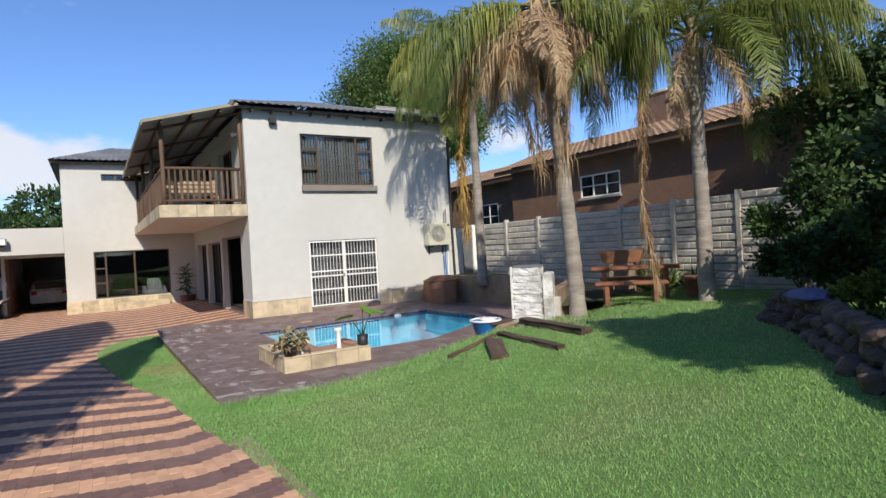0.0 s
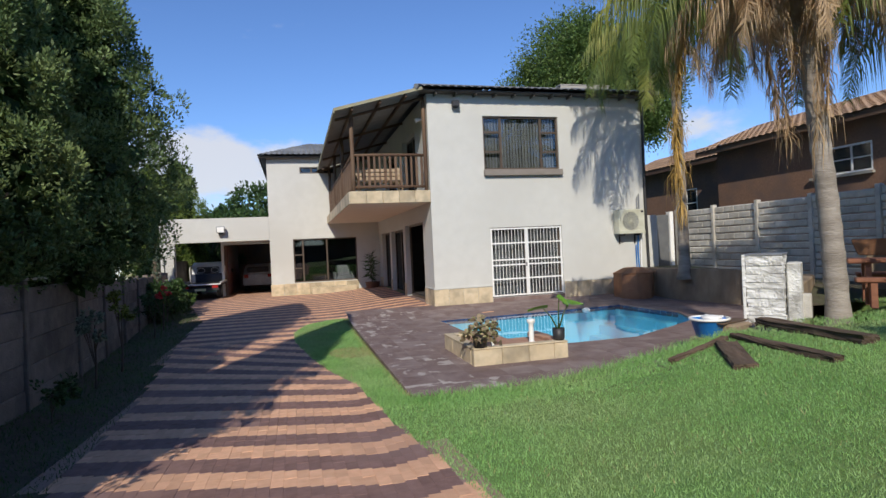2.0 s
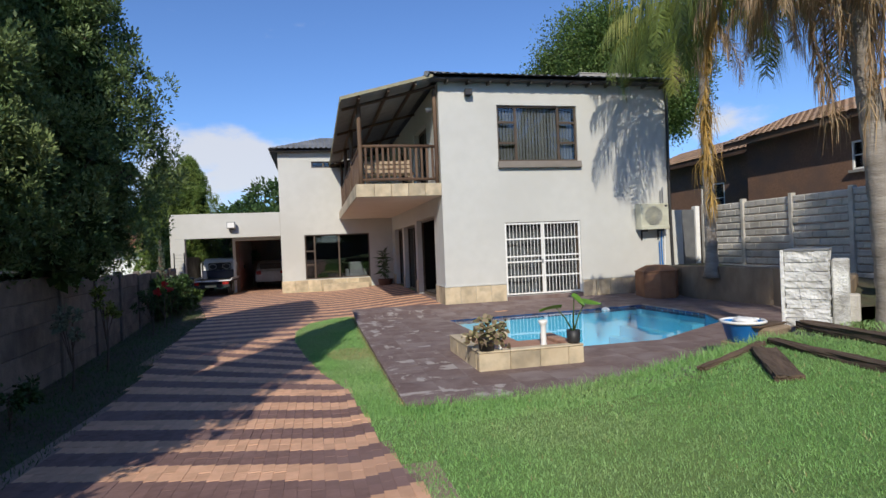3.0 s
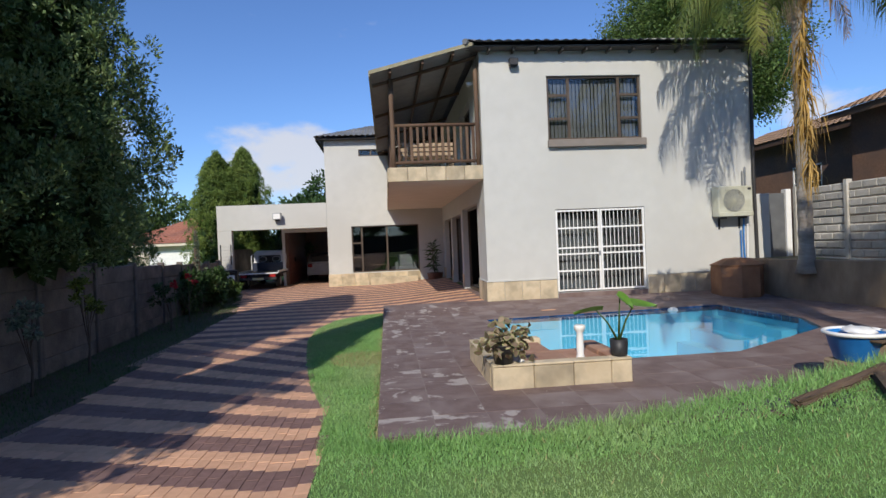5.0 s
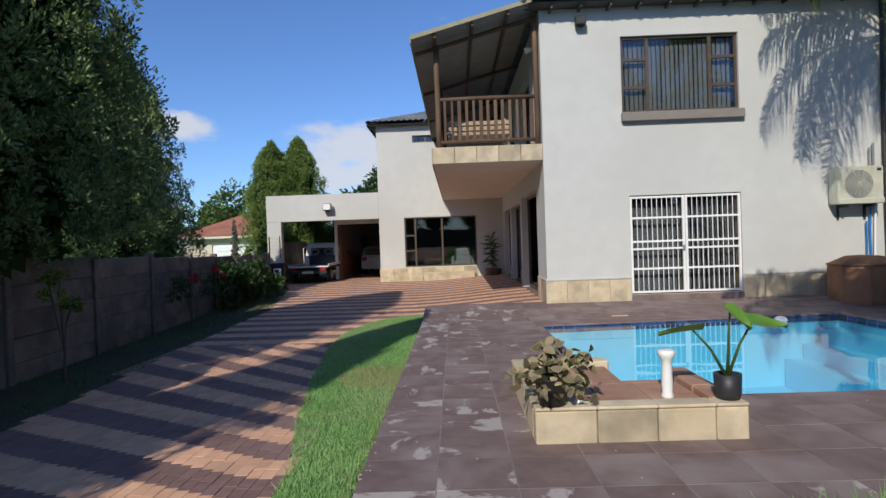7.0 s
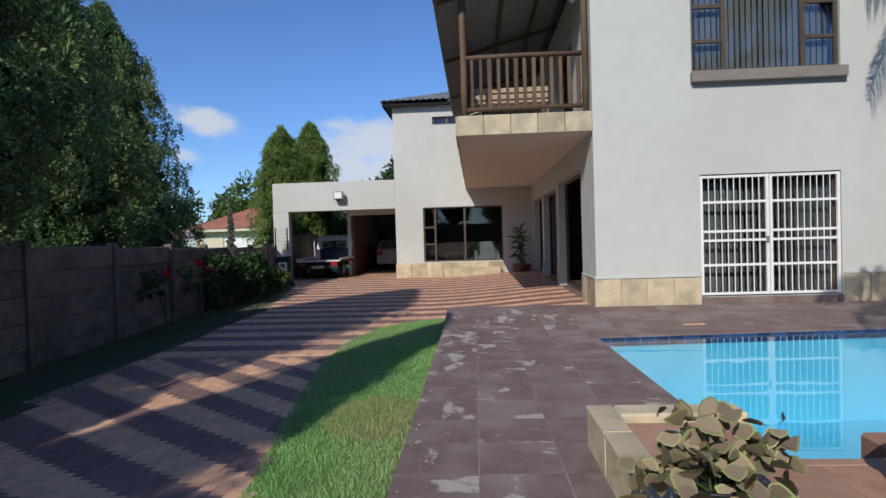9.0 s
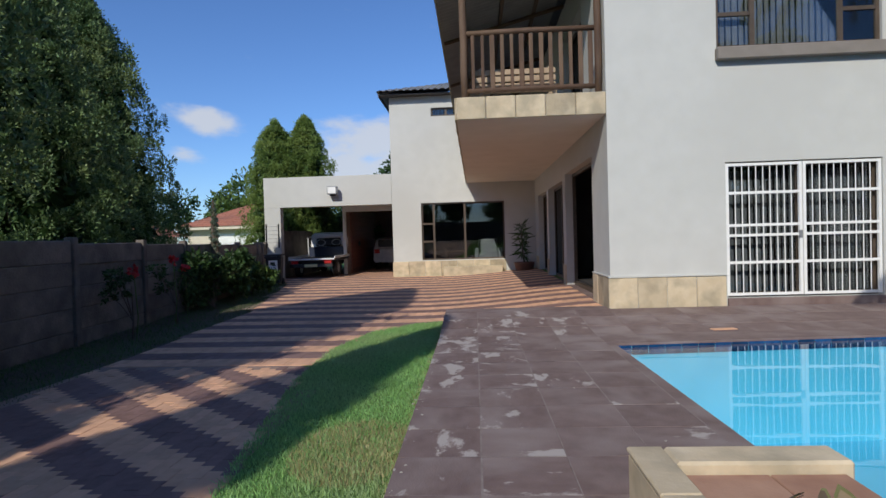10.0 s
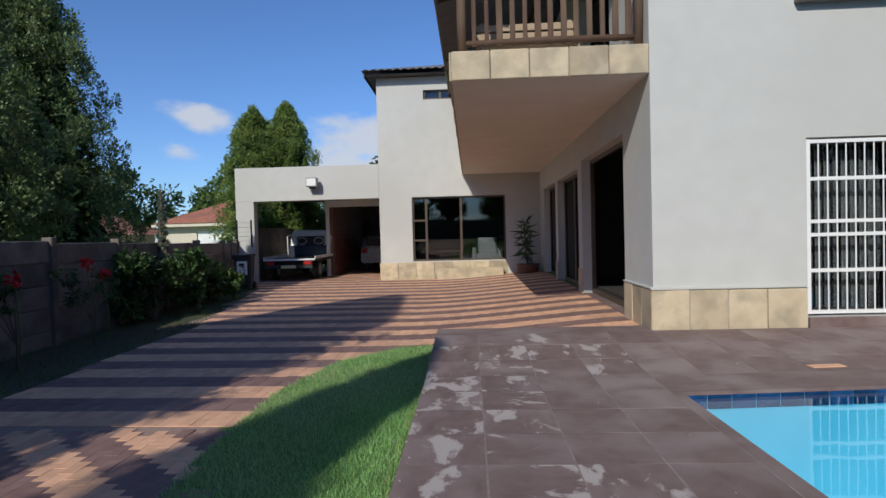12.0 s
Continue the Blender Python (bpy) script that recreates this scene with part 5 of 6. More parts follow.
PLANTB = mat("orange_brown_paint", (0.30, 0.135, 0.065), (0.39, 0.19, 0.095), 4, 0.8, 0.4, 30, blotch=(0.20, 0.10, 0.055), blotch_scale=1.8)
tank = thing("pump_housing", "orange-brown eight-sided pool pump housing with low pointed lid", "pump housing", (10.36, 16.5, -0.38), 22.5)
part("body", lathe([(0.60, -0.1), (0.60, 0.66), (0.58, 0.70)], 8), PLANTB, tank)
part("lid", lathe([(0.61, 0.702), (0.62, 0.73), (0.30, 0.88), (0.02, 0.90)], 8), PLANTB, tank, "faded terracotta lid")

# ---- neighbouring houses ----
nb = thing("neighbour_house", "brown face-brick bungalow with tan clay tile roof", "house")
part("wall", wall(5.0, 18.1, 0.0, 4.57, 15.0, 0.22, "y", [(12.45, 14.25, 2.92, 3.70)]), FACEBRICK, nb)
part("wall", wall(15.22, 24.0, 0.0, 4.57, 18.1, -0.22, "x"), FACEBRICK, nb)
part("wall", wall(18.1, 26.0, 0.0, 4.62, 16.6, 0.22, "y", [(18.7, 19.25, 2.6, 3.9), (21.2, 22.6, 2.2, 3.4)]), FACEBRICK, nb)
roof_part("roof", [((14.45, 4.5, 4.40), (14.45, 18.6, 4.40), (17.4, 4.5, 5.45), (17.4, 18.6, 5.45), 10, 0.04, 0.26), ((16.1, 18.6, 4.45), (16.1, 26.5, 4.45), (18.6, 18.6, 5.4), (18.6, 26.5, 5.4), 9, 0.04, 0.26)], CLAY, nb)
part("fascia", box(14.5, 4.5, 4.24, 14.53, 18.6, 4.41, bm=box(16.13, 18.6, 4.28, 16.16, 26.5, 4.45)), TIMBER_H, nb)
part("upper_gable", box(17.3, 12.26, 4.6, 19.4, 13.48, 6.45), FACEBRICK, nb)
part("gable_coping", box(17.25, 12.2, 6.452, 19.4, 13.54, 6.54, 0.01), CREAM, nb)


def side_window(parent, x, y0, y1, z0, z1, mulls):
    w = new("window")
    w.parent = parent
    bm = box(x, y0, z0, x + 0.06, y0 + 0.05, z1)
    box(x, y1 - 0.05, z0, x + 0.06, y1, z1, bm=bm)
    box(x, y0 + 0.05, z0, x + 0.06, y1 - 0.05, z0 + 0.05, bm=bm)
    box(x, y0 + 0.05, z1 - 0.05, x + 0.06, y1 - 0.05, z1, bm=bm)
    part("window_frame", bm, WHITE, w)
    for m in mulls:
        part("mullion", box(x + 0.003, m - 0.02, z0 + 0.05, x + 0.057, m + 0.02, z1 - 0.05), WHITE, w)
    part("transom", box(x + 0.005, y0 + 0.05, (z0 + z1) / 2 - 0.015, x + 0.055, y1 - 0.05, (z0 + z1) / 2 + 0.015), WHITE, w)
    g = part("pane", box(x + 0.03, y0 + 0.05, z0 + 0.05, x + 0.034, y1 - 0.05, z1 - 0.05), GLASS, w)
    g.visible_shadow = False
    # Near-black sheet added behind the pane in place of an unlit room.
    part("dark_backing", box(x + 0.3, y0 - 0.1, z0 - 0.1, x + 0.32, y1 + 0.1, z1 + 0.1), DARK, w)


side_window(nb, 15.0, 12.45, 14.25, 2.92, 3.70, (13.05, 13.65))
side_window(nb, 16.6, 18.7, 19.25, 2.6, 3.9, (18.97,))
side_window(nb, 16.6, 21.2, 22.6, 2.2, 3.4, (21.9,))
part("window_sill", box(14.9, 12.4, 2.84, 15.0, 14.3, 2.915), FASCIA, nb)

nh = thing("neighbour_house", "cream bungalow with red tile hip roof and white garage door", "house")
part("wall", wall(-17.0, -7.6, -1.0, 2.05, 45.0, 0.25, "x", [(-15.0, -11.2, -1.0, 1.5)]), CREAM, nh)
part("wall", wall(45.25, 55.0, -1.0, 2.05, -17.0, 0.25, "y"), CREAM, nh)
part("garage_door", box(-15.0, 45.1, -1.0, -11.2, 45.16, 1.5), WHITE, nh, "white panelled garage door")
for i in range(4):
    part("door_panel", box(-14.9, 45.07, -0.95 + i * 0.61, -11.3, 45.098, -0.4 + i * 0.61, 0.01), WHITE, nh)
roof_part("roof", [((-17.6, 44.4, 1.95), (-7.0, 44.4, 1.95), (-13.2, 49.5, 4.0), (-10.5, 49.5, 4.0), 14, 0.05, 0.32), ((-17.6, 56, 1.95), (-17.6, 44.4, 1.95), (-13.2, 51, 4.0), (-13.2, 49.5, 4.0), 14, 0.05, 0.32)], REDCLAY, nh)
part("fascia", box(-17.55, 44.42, 1.80, -7.05, 44.45, 1.96), CREAM, nh)
nh2 = thing("neighbour_house", "far low bungalow with red tile roof", "house")
part("wall", box(-27.0, 41.0, -1.0, -18.8, 47.0, 1.4), CREAM, nh2)
roof_part("roof", [((-27.6, 40.4, 1.35), (-18.2, 40.4, 1.35), (-25.0, 44, 2.9), (-21.0, 44, 2.9), 10, 0.05, 0.32), ((-18.2, 40.4, 1.35), (-18.2, 47.6, 1.35), (-21.0, 44, 2.9), (-21.0, 44.5, 2.9), 10, 0.05, 0.32)], REDCLAY, nh2)

# ---- things on the house wall ----
ac = thing("air_conditioner", "cream outdoor air conditioner unit on the house wall", "air conditioner", (10.70, FY - 0.34, 1.50))
ACM = mat("aged_cream_metal", (0.50, 0.50, 0.40), (0.58, 0.58, 0.47), 5, 0.5, 0.1, 40, blotch=(0.43, 0.42, 0.32), blotch_scale=3.0)
part("casing", box(-0.48, -0.02, 0.06, 0.46, 0.30, 0.84, 0.02), ACM, ac)
part("base_lip", box(-0.475, -0.045, 0.06, 0.455, -0.0205, 0.17, 0.008), ACM, ac)
part("fan_recess", lathe([(0.29, 0), (0.29, 0.004)], 24), GREYMET, ac).matrix_basis = pose(-0.06, -0.022, 0.47, 90, 0, 0)
for r in (0.05, 0.08, 0.11, 0.14, 0.17, 0.20, 0.23, 0.26, 0.29):
    part("grille_ring", tube([(r * math.cos(a), r * math.sin(a), 0) for a in [2 * math.pi * i / 20 for i in range(21)]], 0.005, 4), ACM, ac).matrix_basis = pose(-0.06, -0.035, 0.47, 90, 0, 0)
for i in range(8):
    a = math.pi * i / 8
    part("grille_spoke", tube([(-0.27 * math.cos(a), -0.27 * math.sin(a), 0), (0.27 * math.cos(a), 0.27 * math.sin(a), 0)], 0.005, 4), ACM, ac).matrix_basis = pose(-0.06, -0.042, 0.47, 90, 0, 0)
part("badge", box(0.32, -0.024, 0.73, 0.41, -0.0205, 0.79), BLACK, ac)
for x in (-0.28, 0.28):
    part("bracket", box(x - 0.02, 0.0, 0.0, x + 0.02, 0.338, 0.058, bm=box(x - 0.02, 0.30, -0.25, x + 0.02, 0.338, -0.002)), BLACK, ac)
part("pipe", tube([(0.43, 0.22, 0.3), (0.5, 0.26, 0.1), (0.47, 0.27, -0.3), (0.45, 0.27, -1.2)], 0.025, 7), WHITE, ac)
BLUE = mat("blue_plastic", (0.012, 0.16, 0.50), (0.02, 0.22, 0.60), 6, 0.4, 0.05, 40)
part("blue_pipe", tube([(0.36, 0.24, 0.0), (0.36, 0.27, -0.5), (0.38, 0.27, -1.2)], 0.02, 7), BLUE, ac, "blue water pipe")
part("blue_pipe", tube([(0.28, 0.26, -0.3), (0.29, 0.27, -0.7), (0.29, 0.27, -1.2)], 0.017, 7), BLUE, ac, "blue water pipe")
part("conduit", tube([(0.46, 0.27, 0.82), (0.46, 0.27, 1.35)], 0.022, 7), GREYMET, ac)
part("conduit", tube([(0.38, 0.27, 0.82), (0.38, 0.27, 1.25)], 0.018, 7), GREYMET, ac)

dp = thing("downpipe", "black rainwater downpipe at the house corner", "pipe", (FX1 - 0.05, FY - 0.06, 0))
part("pipe", tube([(0, 0, 5.9), (0.02, 0, 5.5), (0, 0, 2.6), (0.04, 0, 0.2)], 0.045, 8), BLACK, dp)
part("elbow", tube([(0.25, -0.45, 6.0), (0.15, -0.2, 5.95), (0, 0, 5.88)], 0.05, 8), BLACK, dp)


def flood_lamp(label, at, s=1.0):
    t = thing("flood_lamp", label, "lamp", at, group="wall flood lamps")
    part("housing", box(-0.11 * s, -0.22 * s, -0.02 * s, 0.11 * s, -0.08 * s, 0.16 * s, 0.012 * s), GREYMET if s > 1 else BLACK, t)
    part("lens", box(-0.09 * s, -0.226 * s, 0.0, 0.09 * s, -0.221 * s, 0.14 * s), WHITE if s > 1 else BLACK, t, "frosted lamp glass" if s > 1 else "dark lamp glass")
    part("bracket", box(-0.03 * s, -0.079 * s, 0.03 * s, 0.03 * s, 0.003, 0.10 * s, bm=box(-0.06 * s, -0.16 * s, -0.05 * s, 0.06 * s, -0.1 * s, -0.022 * s)), BLACK, t)
    return t


flood_lamp("black flood lamp under the front eave", (5.05, FY, 5.58))
flood_lamp("black and white flood lamp on the carport beam", (-2.92, WY, 2.52), 1.6)
fl = thing("dome_lamp", "small cream wall lamp beside the balcony", "lamp", (FX0 - 0.004, FY + 0.6, 5.35))
part("base", box(-0.05, -0.04, -0.05, 0, 0.04, 0.05, 0.01), WHITE, fl)
part("shade", tube([(-0.05, 0, 0.0), (-0.16, 0, -0.02), (-0.24, 0, -0.05)], [0.03, 0.06, 0.075], 10), WHITE, fl)

# ---- vehicle, bin, pot by the entrance ----
VW = mat("white_car_paint", (0.72, 0.73, 0.74), (0.78, 0.79, 0.80), 3, 0.3, 0.0, spec=0.6)
RUB = mat("tyre_rubber", (0.018, 0.018, 0.018), (0.03, 0.03, 0.03), 12, 0.85, 0.3, 40)
REDL = mat("red_lens", (0.35, 0.02, 0.02), (0.42, 0.03, 0.03), 6, 0.25, 0.0)
tk = thing("pickup_truck", "pickup with white cab and dark flat load bed", "pickup", (-3.98, 28.75, -0.5))
bm = bmesh.new()
prof = [(2.6, 0.55), (2.6, 1.0), (2.72, 1.62), (3.0, 1.70), (3.75, 1.68), (4.35, 1.12), (5.2, 1.0), (5.25, 0.5)]
for sx in (-0.82, 0.82):
    [bm.verts.new((sx * (0.9 if z > 1.2 else 1.0), y, z)) for y, z in prof]
bm.verts.ensure_lookup_table()
n = len(prof)
for i in range(n):
    j = (i + 1) % n
    bm.faces.new((bm.verts[i], bm.verts[j], bm.verts[n + j], bm.verts[n + i]))
bm.faces.new([bm.verts[i] for i in range(n)][::-1])
bm.faces.new([bm.verts[n + i] for i in range(n)])
bmesh.ops.recalc_face_normals(bm, faces=bm.faces[:])
bmesh.ops.bevel(bm, geom=bm.edges[:], offset=0.05, segments=2, affect="EDGES")
part("cab", bm, VW, tk, smooth=False)
part("rear_window", box(-0.52, 2.60, 1.13, 0.52, 2.66, 1.46, 0.05), BLACK, tk, "dark rear window")
for x in (-0.32, 0.32):
    part("window_ring", tube([(x + 0.18 * math.cos(a), 2.585, 1.29 + 0.12 * math.sin(a)) for a in [2 * math.pi * i / 16 for i in range(17)]], 0.012, 5), VW, tk)
part("bed_floor", box(-0.86, 0.05, 0.62, 0.86, 2.5, 0.70, 0.01), BLACK, tk)
NAVY = mat("navy_truck_paint", (0.022, 0.03, 0.06), (0.03, 0.04, 0.075), 4, 0.35, 0.0, spec=0.6)
part("side_board", box(-0.88, 0.06, 0.705, -0.84, 2.5, 0.80, 0.008), VW, tk)
part("side_board", box(0.84, 0.06, 0.705, 0.88, 2.5, 0.80, 0.008), VW, tk)
part("tailgate", box(-0.86, 0.0, 0.66, 0.86, 0.045, 0.72, 0.01), VW, tk, "lowered white tailgate")
part("headboard", box(-0.84, 2.50, 0.705, 0.84, 2.54, 1.12, 0.008), NAVY, tk, "dark navy headboard")
part("headboard_rail", tube([(-0.82, 2.48, 0.72), (-0.82, 2.46, 1.45), (-0.76, 2.46, 1.52), (0.76, 2.46, 1.52), (0.82, 2.46, 1.45), (0.82, 2.48, 0.72)], 0.022, 6), VW, tk)
part("chassis", box(-0.45, 0.2, 0.38, 0.45, 5.0, 0.615), BLACK, tk)
part("bumper", box(-0.80, -0.06, 0.40, 0.80, 0.03, 0.52, 0.015), BLACK, tk)
for x in (-0.62, 0.62):
    part("tail_light", box(x - 0.13, -0.02, 0.525, x + 0.13, 0.03, 0.635, 0.01), REDL, tk)
part("number_plate", box(-0.24, -0.068, 0.41, 0.24, -0.0605, 0.51), mat("plate_yellow", (0.62, 0.58, 0.30), (0.66, 0.62, 0.34), 4, 0.5, 0.0), tk)
for x in (-0.72, 0.72):
    for y in (0.85, 4.4):
        wl_ = part("wheel", lathe([(0.2, -0.09), (0.31, -0.09), (0.33, -0.05), (0.33, 0.05), (0.31, 0.09), (0.2, 0.09)], 20), RUB, tk)
        wl_.matrix_basis = pose(x, y, 0.33, 0, 90, 0)
        part("rim", lathe([(0.05, -0.095), (0.19, -0.092), (0.19, 0.092), (0.05, 0.095)], 14), GREYMET, wl_)
for x in (-0.96, 0.96):
    part("mirror", box(x - 0.08, 4.0, 1.1, x + 0.08, 4.06, 1.3, 0.015), BLACK, tk)

car = thing("parked_car", "pale hatchback parked deep inside the carport, coloured grey for the shade", "car", (-1.75, 35.2, -0.5))
bm = bmesh.new()
prof = [(0.0, 0.3), (0.0, 0.95), (0.25, 1.4), (1.9, 1.45), (2.6, 0.98), (3.6, 0.85), (3.65, 0.3)]
for sx in (-0.8, 0.8):
    [bm.verts.new((sx * (0.82 if z > 1.2 else 1.0), y - 1.6, z)) for y, z in prof]
bm.verts.ensure_lookup_table()
n = len(prof)
for i in range(n):
    j = (i + 1) % n
    bm.faces.new((bm.verts[i], bm.verts[j], bm.verts[n + j], bm.verts[n + i]))
bm.faces.new([bm.verts[i] for i in range(n)])
bm.faces.new([bm.verts[n + i] for i in range(n)])
bmesh.ops.recalc_face_normals(bm, faces=bm.faces[:])
bmesh.ops.bevel(bm, geom=bm.edges[:], offset=0.06, segments=2, affect="EDGES")
# Grey metal on a pale car: the garage shade is put into its colour.
part("body", bm, GREYMET, car)
part("rear_window", box(-0.55, -1.64, 1.0, 0.55, -1.5, 1.30, 0.03), BLACK, car)
for x in (-0.62, 0.62):
    part("tail_light", box(x - 0.12, -1.63, 0.72, x + 0.12, -1.58, 0.9, 0.01), REDL, car)
    for y in (-0.95, 1.3):
        part("wheel", lathe([(0.05, -0.08), (0.28, -0.08), (0.3, 0), (0.28, 0.08), (0.05, 0.08)], 18), RUB, car).matrix_basis = pose(x * 1.1, y, 0.3, 0, 90, 0)

wb = thing("wheelie_bin", "black wheelie bin with a white number label", "bin", (-4.4, 26.1, ground_z(-4.4, 26.1)), 8)
bm = box(-0.24, -0.26, 0.08, 0.24, 0.26, 0.92)
for v in bm.verts:
    if v.co.z < 0.5:
        v.co.x *= 0.8
        v.co.y *= 0.82
bmesh.ops.bevel(bm, geom=bm.edges[:], offset=0.03, segments=2, affect="EDGES")
part("body", bm, BLACK, wb)
part("lid", box(-0.27, -0.31, 0.925, 0.27, 0.29, 0.99, 0.025), BLACK, wb)
part("rim", box(-0.26, -0.29, 0.86, 0.26, -0.262, 0.92, 0.008), BLACK, wb)
part("label", box(-0.14, -0.282, 0.42, 0.14, -0.270, 0.80), WHITE, wb, "white label with the number 12")
for x in (-0.2, 0.2):
    part("wheel", lathe([(0.03, -0.03), (0.1, -0.03), (0.1, 0.03), (0.03, 0.03)], 14), RUB, wb).matrix_basis = pose(x, 0.22, 0.1, 0, 90, 0)


def words(text, size, m, material, parent, name="number"):
    c = bpy.data.curves.new("text", "FONT")
    c.body, c.size, c.align_x, c.extrude = text, size, "CENTER", 0.002
    tmp = bpy.data.objects.new("tmp", c)
    scene.collection.objects.link(tmp)
    bpy.context.view_layer.update()
    me = bpy.data.meshes.new_from_object(tmp.evaluated_get(bpy.context.evaluated_depsgraph_get()))
    bpy.data.objects.remove(tmp)
    me.materials.clear()
    me.materials.append(material)
    ob = new(name, me)
    ob.parent, ob.matrix_basis = parent, m
    return ob


words("12", 0.2, pose(0, -0.287, 0.45, 90, 0, 0), BLACK, wb)
part("label_mark", box(-0.08, -0.287, 0.66, 0.06, -0.283, 0.74, bm=box(-0.02, -0.287, 0.62, 0.08, -0.283, 0.655)), BLACK, wb)

POTC = mat("brown_glazed_pot", (0.13, 0.055, 0.035), (0.19, 0.085, 0.055), 5, 0.5, 0.2, 30)
pp = thing("potted_plant", "dracaena in a wide brown pot in the porch corner", "potted plant", (3.72, 27.6, -0.44))
part("pot", lathe([(0.2, 0), (0.3, 0.1), (0.34, 0.34), (0.36, 0.38), (0.30, 0.38), (0.29, 0.34)], 18), POTC, pp, smooth=True)
part("stem", tube([(0, 0, 0.3), (-0.05, 0, 0.8), (-0.08, 0.02, 1.5)], [0.03, 0.025, 0.02], 6), BARK, pp)
rng = np.random.default_rng(60)
c = np.concatenate([np.array([-0.06, 0, z]) + rng.normal(size=(26, 3)) * 0.02 for z in np.linspace(0.7, 1.6, 5)])
v, q = leaf_quads(c, rng.normal(size=c.shape) * np.array([1, 1, 0.5]), 0.38, rng, 0.13, 0.6)
leaf_part("leaves", v, q, DARKLEAF, pp)

broad_tree("hedge_tree", "dark leafy tree behind the carport", (-4.9, 37.0, -0.5), 4.6, 2.1, 59, 380, 34, 0.16, 0.05, DARKLEAF)

# lounge furniture seen through the wing window
WOODD = mat("dark_furniture_wood", (0.12, 0.07, 0.045), (0.18, 0.105, 0.07), 6, 0.6, 0.2, 30)
ch = thing("armchair", "grey upholstered armchair inside the lounge window", "chair", (2.55, 29.5, -0.2))
part("seat", box(-0.35, -0.35, 0.2, 0.35, 0.35, 0.45, 0.05), BLIND, ch)
part("backrest", box(-0.35, 0.36, 0.2, 0.35, 0.5, 0.95, 0.05), BLIND, ch)
for x in (-0.43, 0.43):
    part("arm", box(x - 0.07, -0.35, 0.1, x + 0.07, 0.5, 0.62, 0.04), BLIND, ch)
tb = thing("side_table", "small dark side table inside the lounge window", "table", (1.3, 29.6, -0.2))
part("tabletop", box(-0.4, -0.25, 0.5, 0.4, 0.25, 0.54, 0.01), WOODD, tb)
for x in (-0.35, 0.35):
    for y in (-0.2, 0.2):
        part("leg", box(x - 0.025, y - 0.025, 0, x + 0.025, y + 0.025, 0.498), WOODD, tb)

# ---- lawn furniture and clutter ----
WPAINT = mat("flaking_white_paint", (0.66, 0.66, 0.64), (0.80, 0.80, 0.78), 9, 0.8, 0.9, 26, blotch=(0.36, 0.35, 0.33), blotch_scale=3.0, pieces=0.06, bump_dist=0.03)
pg = ground_z(7.41, 8.28)
pi = thing("stone_pillar", "white painted split-block pillar of stacked rough courses", "pillar", (7.41, 8.28, pg - 0.06), -51)
rnd = random.Random(12)
z = 0.0
for c in range(8):
    h = rnd.choice((0.10, 0.13, 0.15))
    cut = rnd.uniform(-0.1, 0.1)
    for a, b in ((-0.25, cut - 0.006), (cut + 0.006, 0.25)):
        bm = box(a - rnd.uniform(0, 0.02), -0.25 - rnd.uniform(0, 0.03), z, b + rnd.uniform(0, 0.02), 0.25 + rnd.uniform(0, 0.02), z + h - 0.008)
        bmesh.ops.subdivide_edges(bm, edges=bm.edges[:], cuts=2, use_grid_fill=True)
        for v in bm.verts:
            v.co += Vector((rnd.uniform(-1, 1), rnd.uniform(-1, 1), rnd.uniform(-0.3, 0.3))) * 0.012
        part("block", bm, WPAINT, pi)
    z += h
part("top_slab", box(-0.27, -0.27, z, 0.27, 0.27, z + 0.03, 0.008), GREYMET, pi)
part("edge_post", box(-0.31, -0.28, 0.0, -0.265, -0.22, z + 0.02, 0.006), WPAINT, pi)
part("lower_stub", box(0.275, -0.1, 0.0, 0.47, 0.24, z - 0.12, 0.02), WPAINT, pi)
gb = thing("concrete_block", "plain grey concrete block leaning by the pillar", "block", (7.80, 8.02, ground_z(7.8, 8.02)), -51)
part("block", box(-0.13, -0.11, -0.03, 0.13, 0.11, 0.36, 0.02), FENCE, gb)

SLEEP = mat("rotten_sleeper", (0.075, 0.048, 0.032), (0.14, 0.095, 0.065), 8, 0.95, 0.9, 24, stretch=(0.3, 1, 1), blotch=(0.06, 0.045, 0.03), blotch_scale=2.0, bump_dist=0.03)


def timber(label, a, b, w, h, seed, name="railway_sleeper"):
    rnd = random.Random(seed)
    a, b = Vector(a), Vector(b)
    ln = (b - a).length
    bm = box(0, -w / 2, -0.03, ln, w / 2, h)
    bmesh.ops.subdivide_edges(bm, edges=bm.edges[:], cuts=5, use_grid_fill=True)
    for v in bm.verts:
        v.co += Vector((rnd.uniform(-1, 1), rnd.uniform(-1, 1), rnd.uniform(-1, 0.6))) * 0.014
    ob = new(name, mesh_of(bm, name, SLEEP))
    za, zb = ground_z(a.x, a.y), ground_z(b.x, b.y)
    d = b - a
    ob.matrix_basis = pose(a.x, a.y, za, 0, -math.degrees(math.atan2(zb - za, ln)), math.degrees(math.atan2(d.y, d.x)))
    tagged(ob, label, "sleeper", "loose timber on the lawn")


timber("weathered dark timber sleeper lying on the lawn", (6.95, 7.95, 0), (6.5, 5.9, 0), 0.2, 0.10, 1)
timber("weathered dark timber sleeper lying on the lawn", (6.1, 7.55, 0), (5.75, 5.65, 0), 0.14, 0.07, 2)
timber("short broad rotten plank at the deck edge", (5.78, 7.35, 0), (5.1, 6.25, 0), 0.26, 0.06, 3)
timber("thin dark timber edging at the deck corner", (6.0, 7.6, 0), (4.85, 7.25, 0), 0.1, 0.05, 4)
bk = thing("concrete_lump", "broken hollow concrete block at the deck corner", "block", (6.72, 8.3, -0.3), 20)
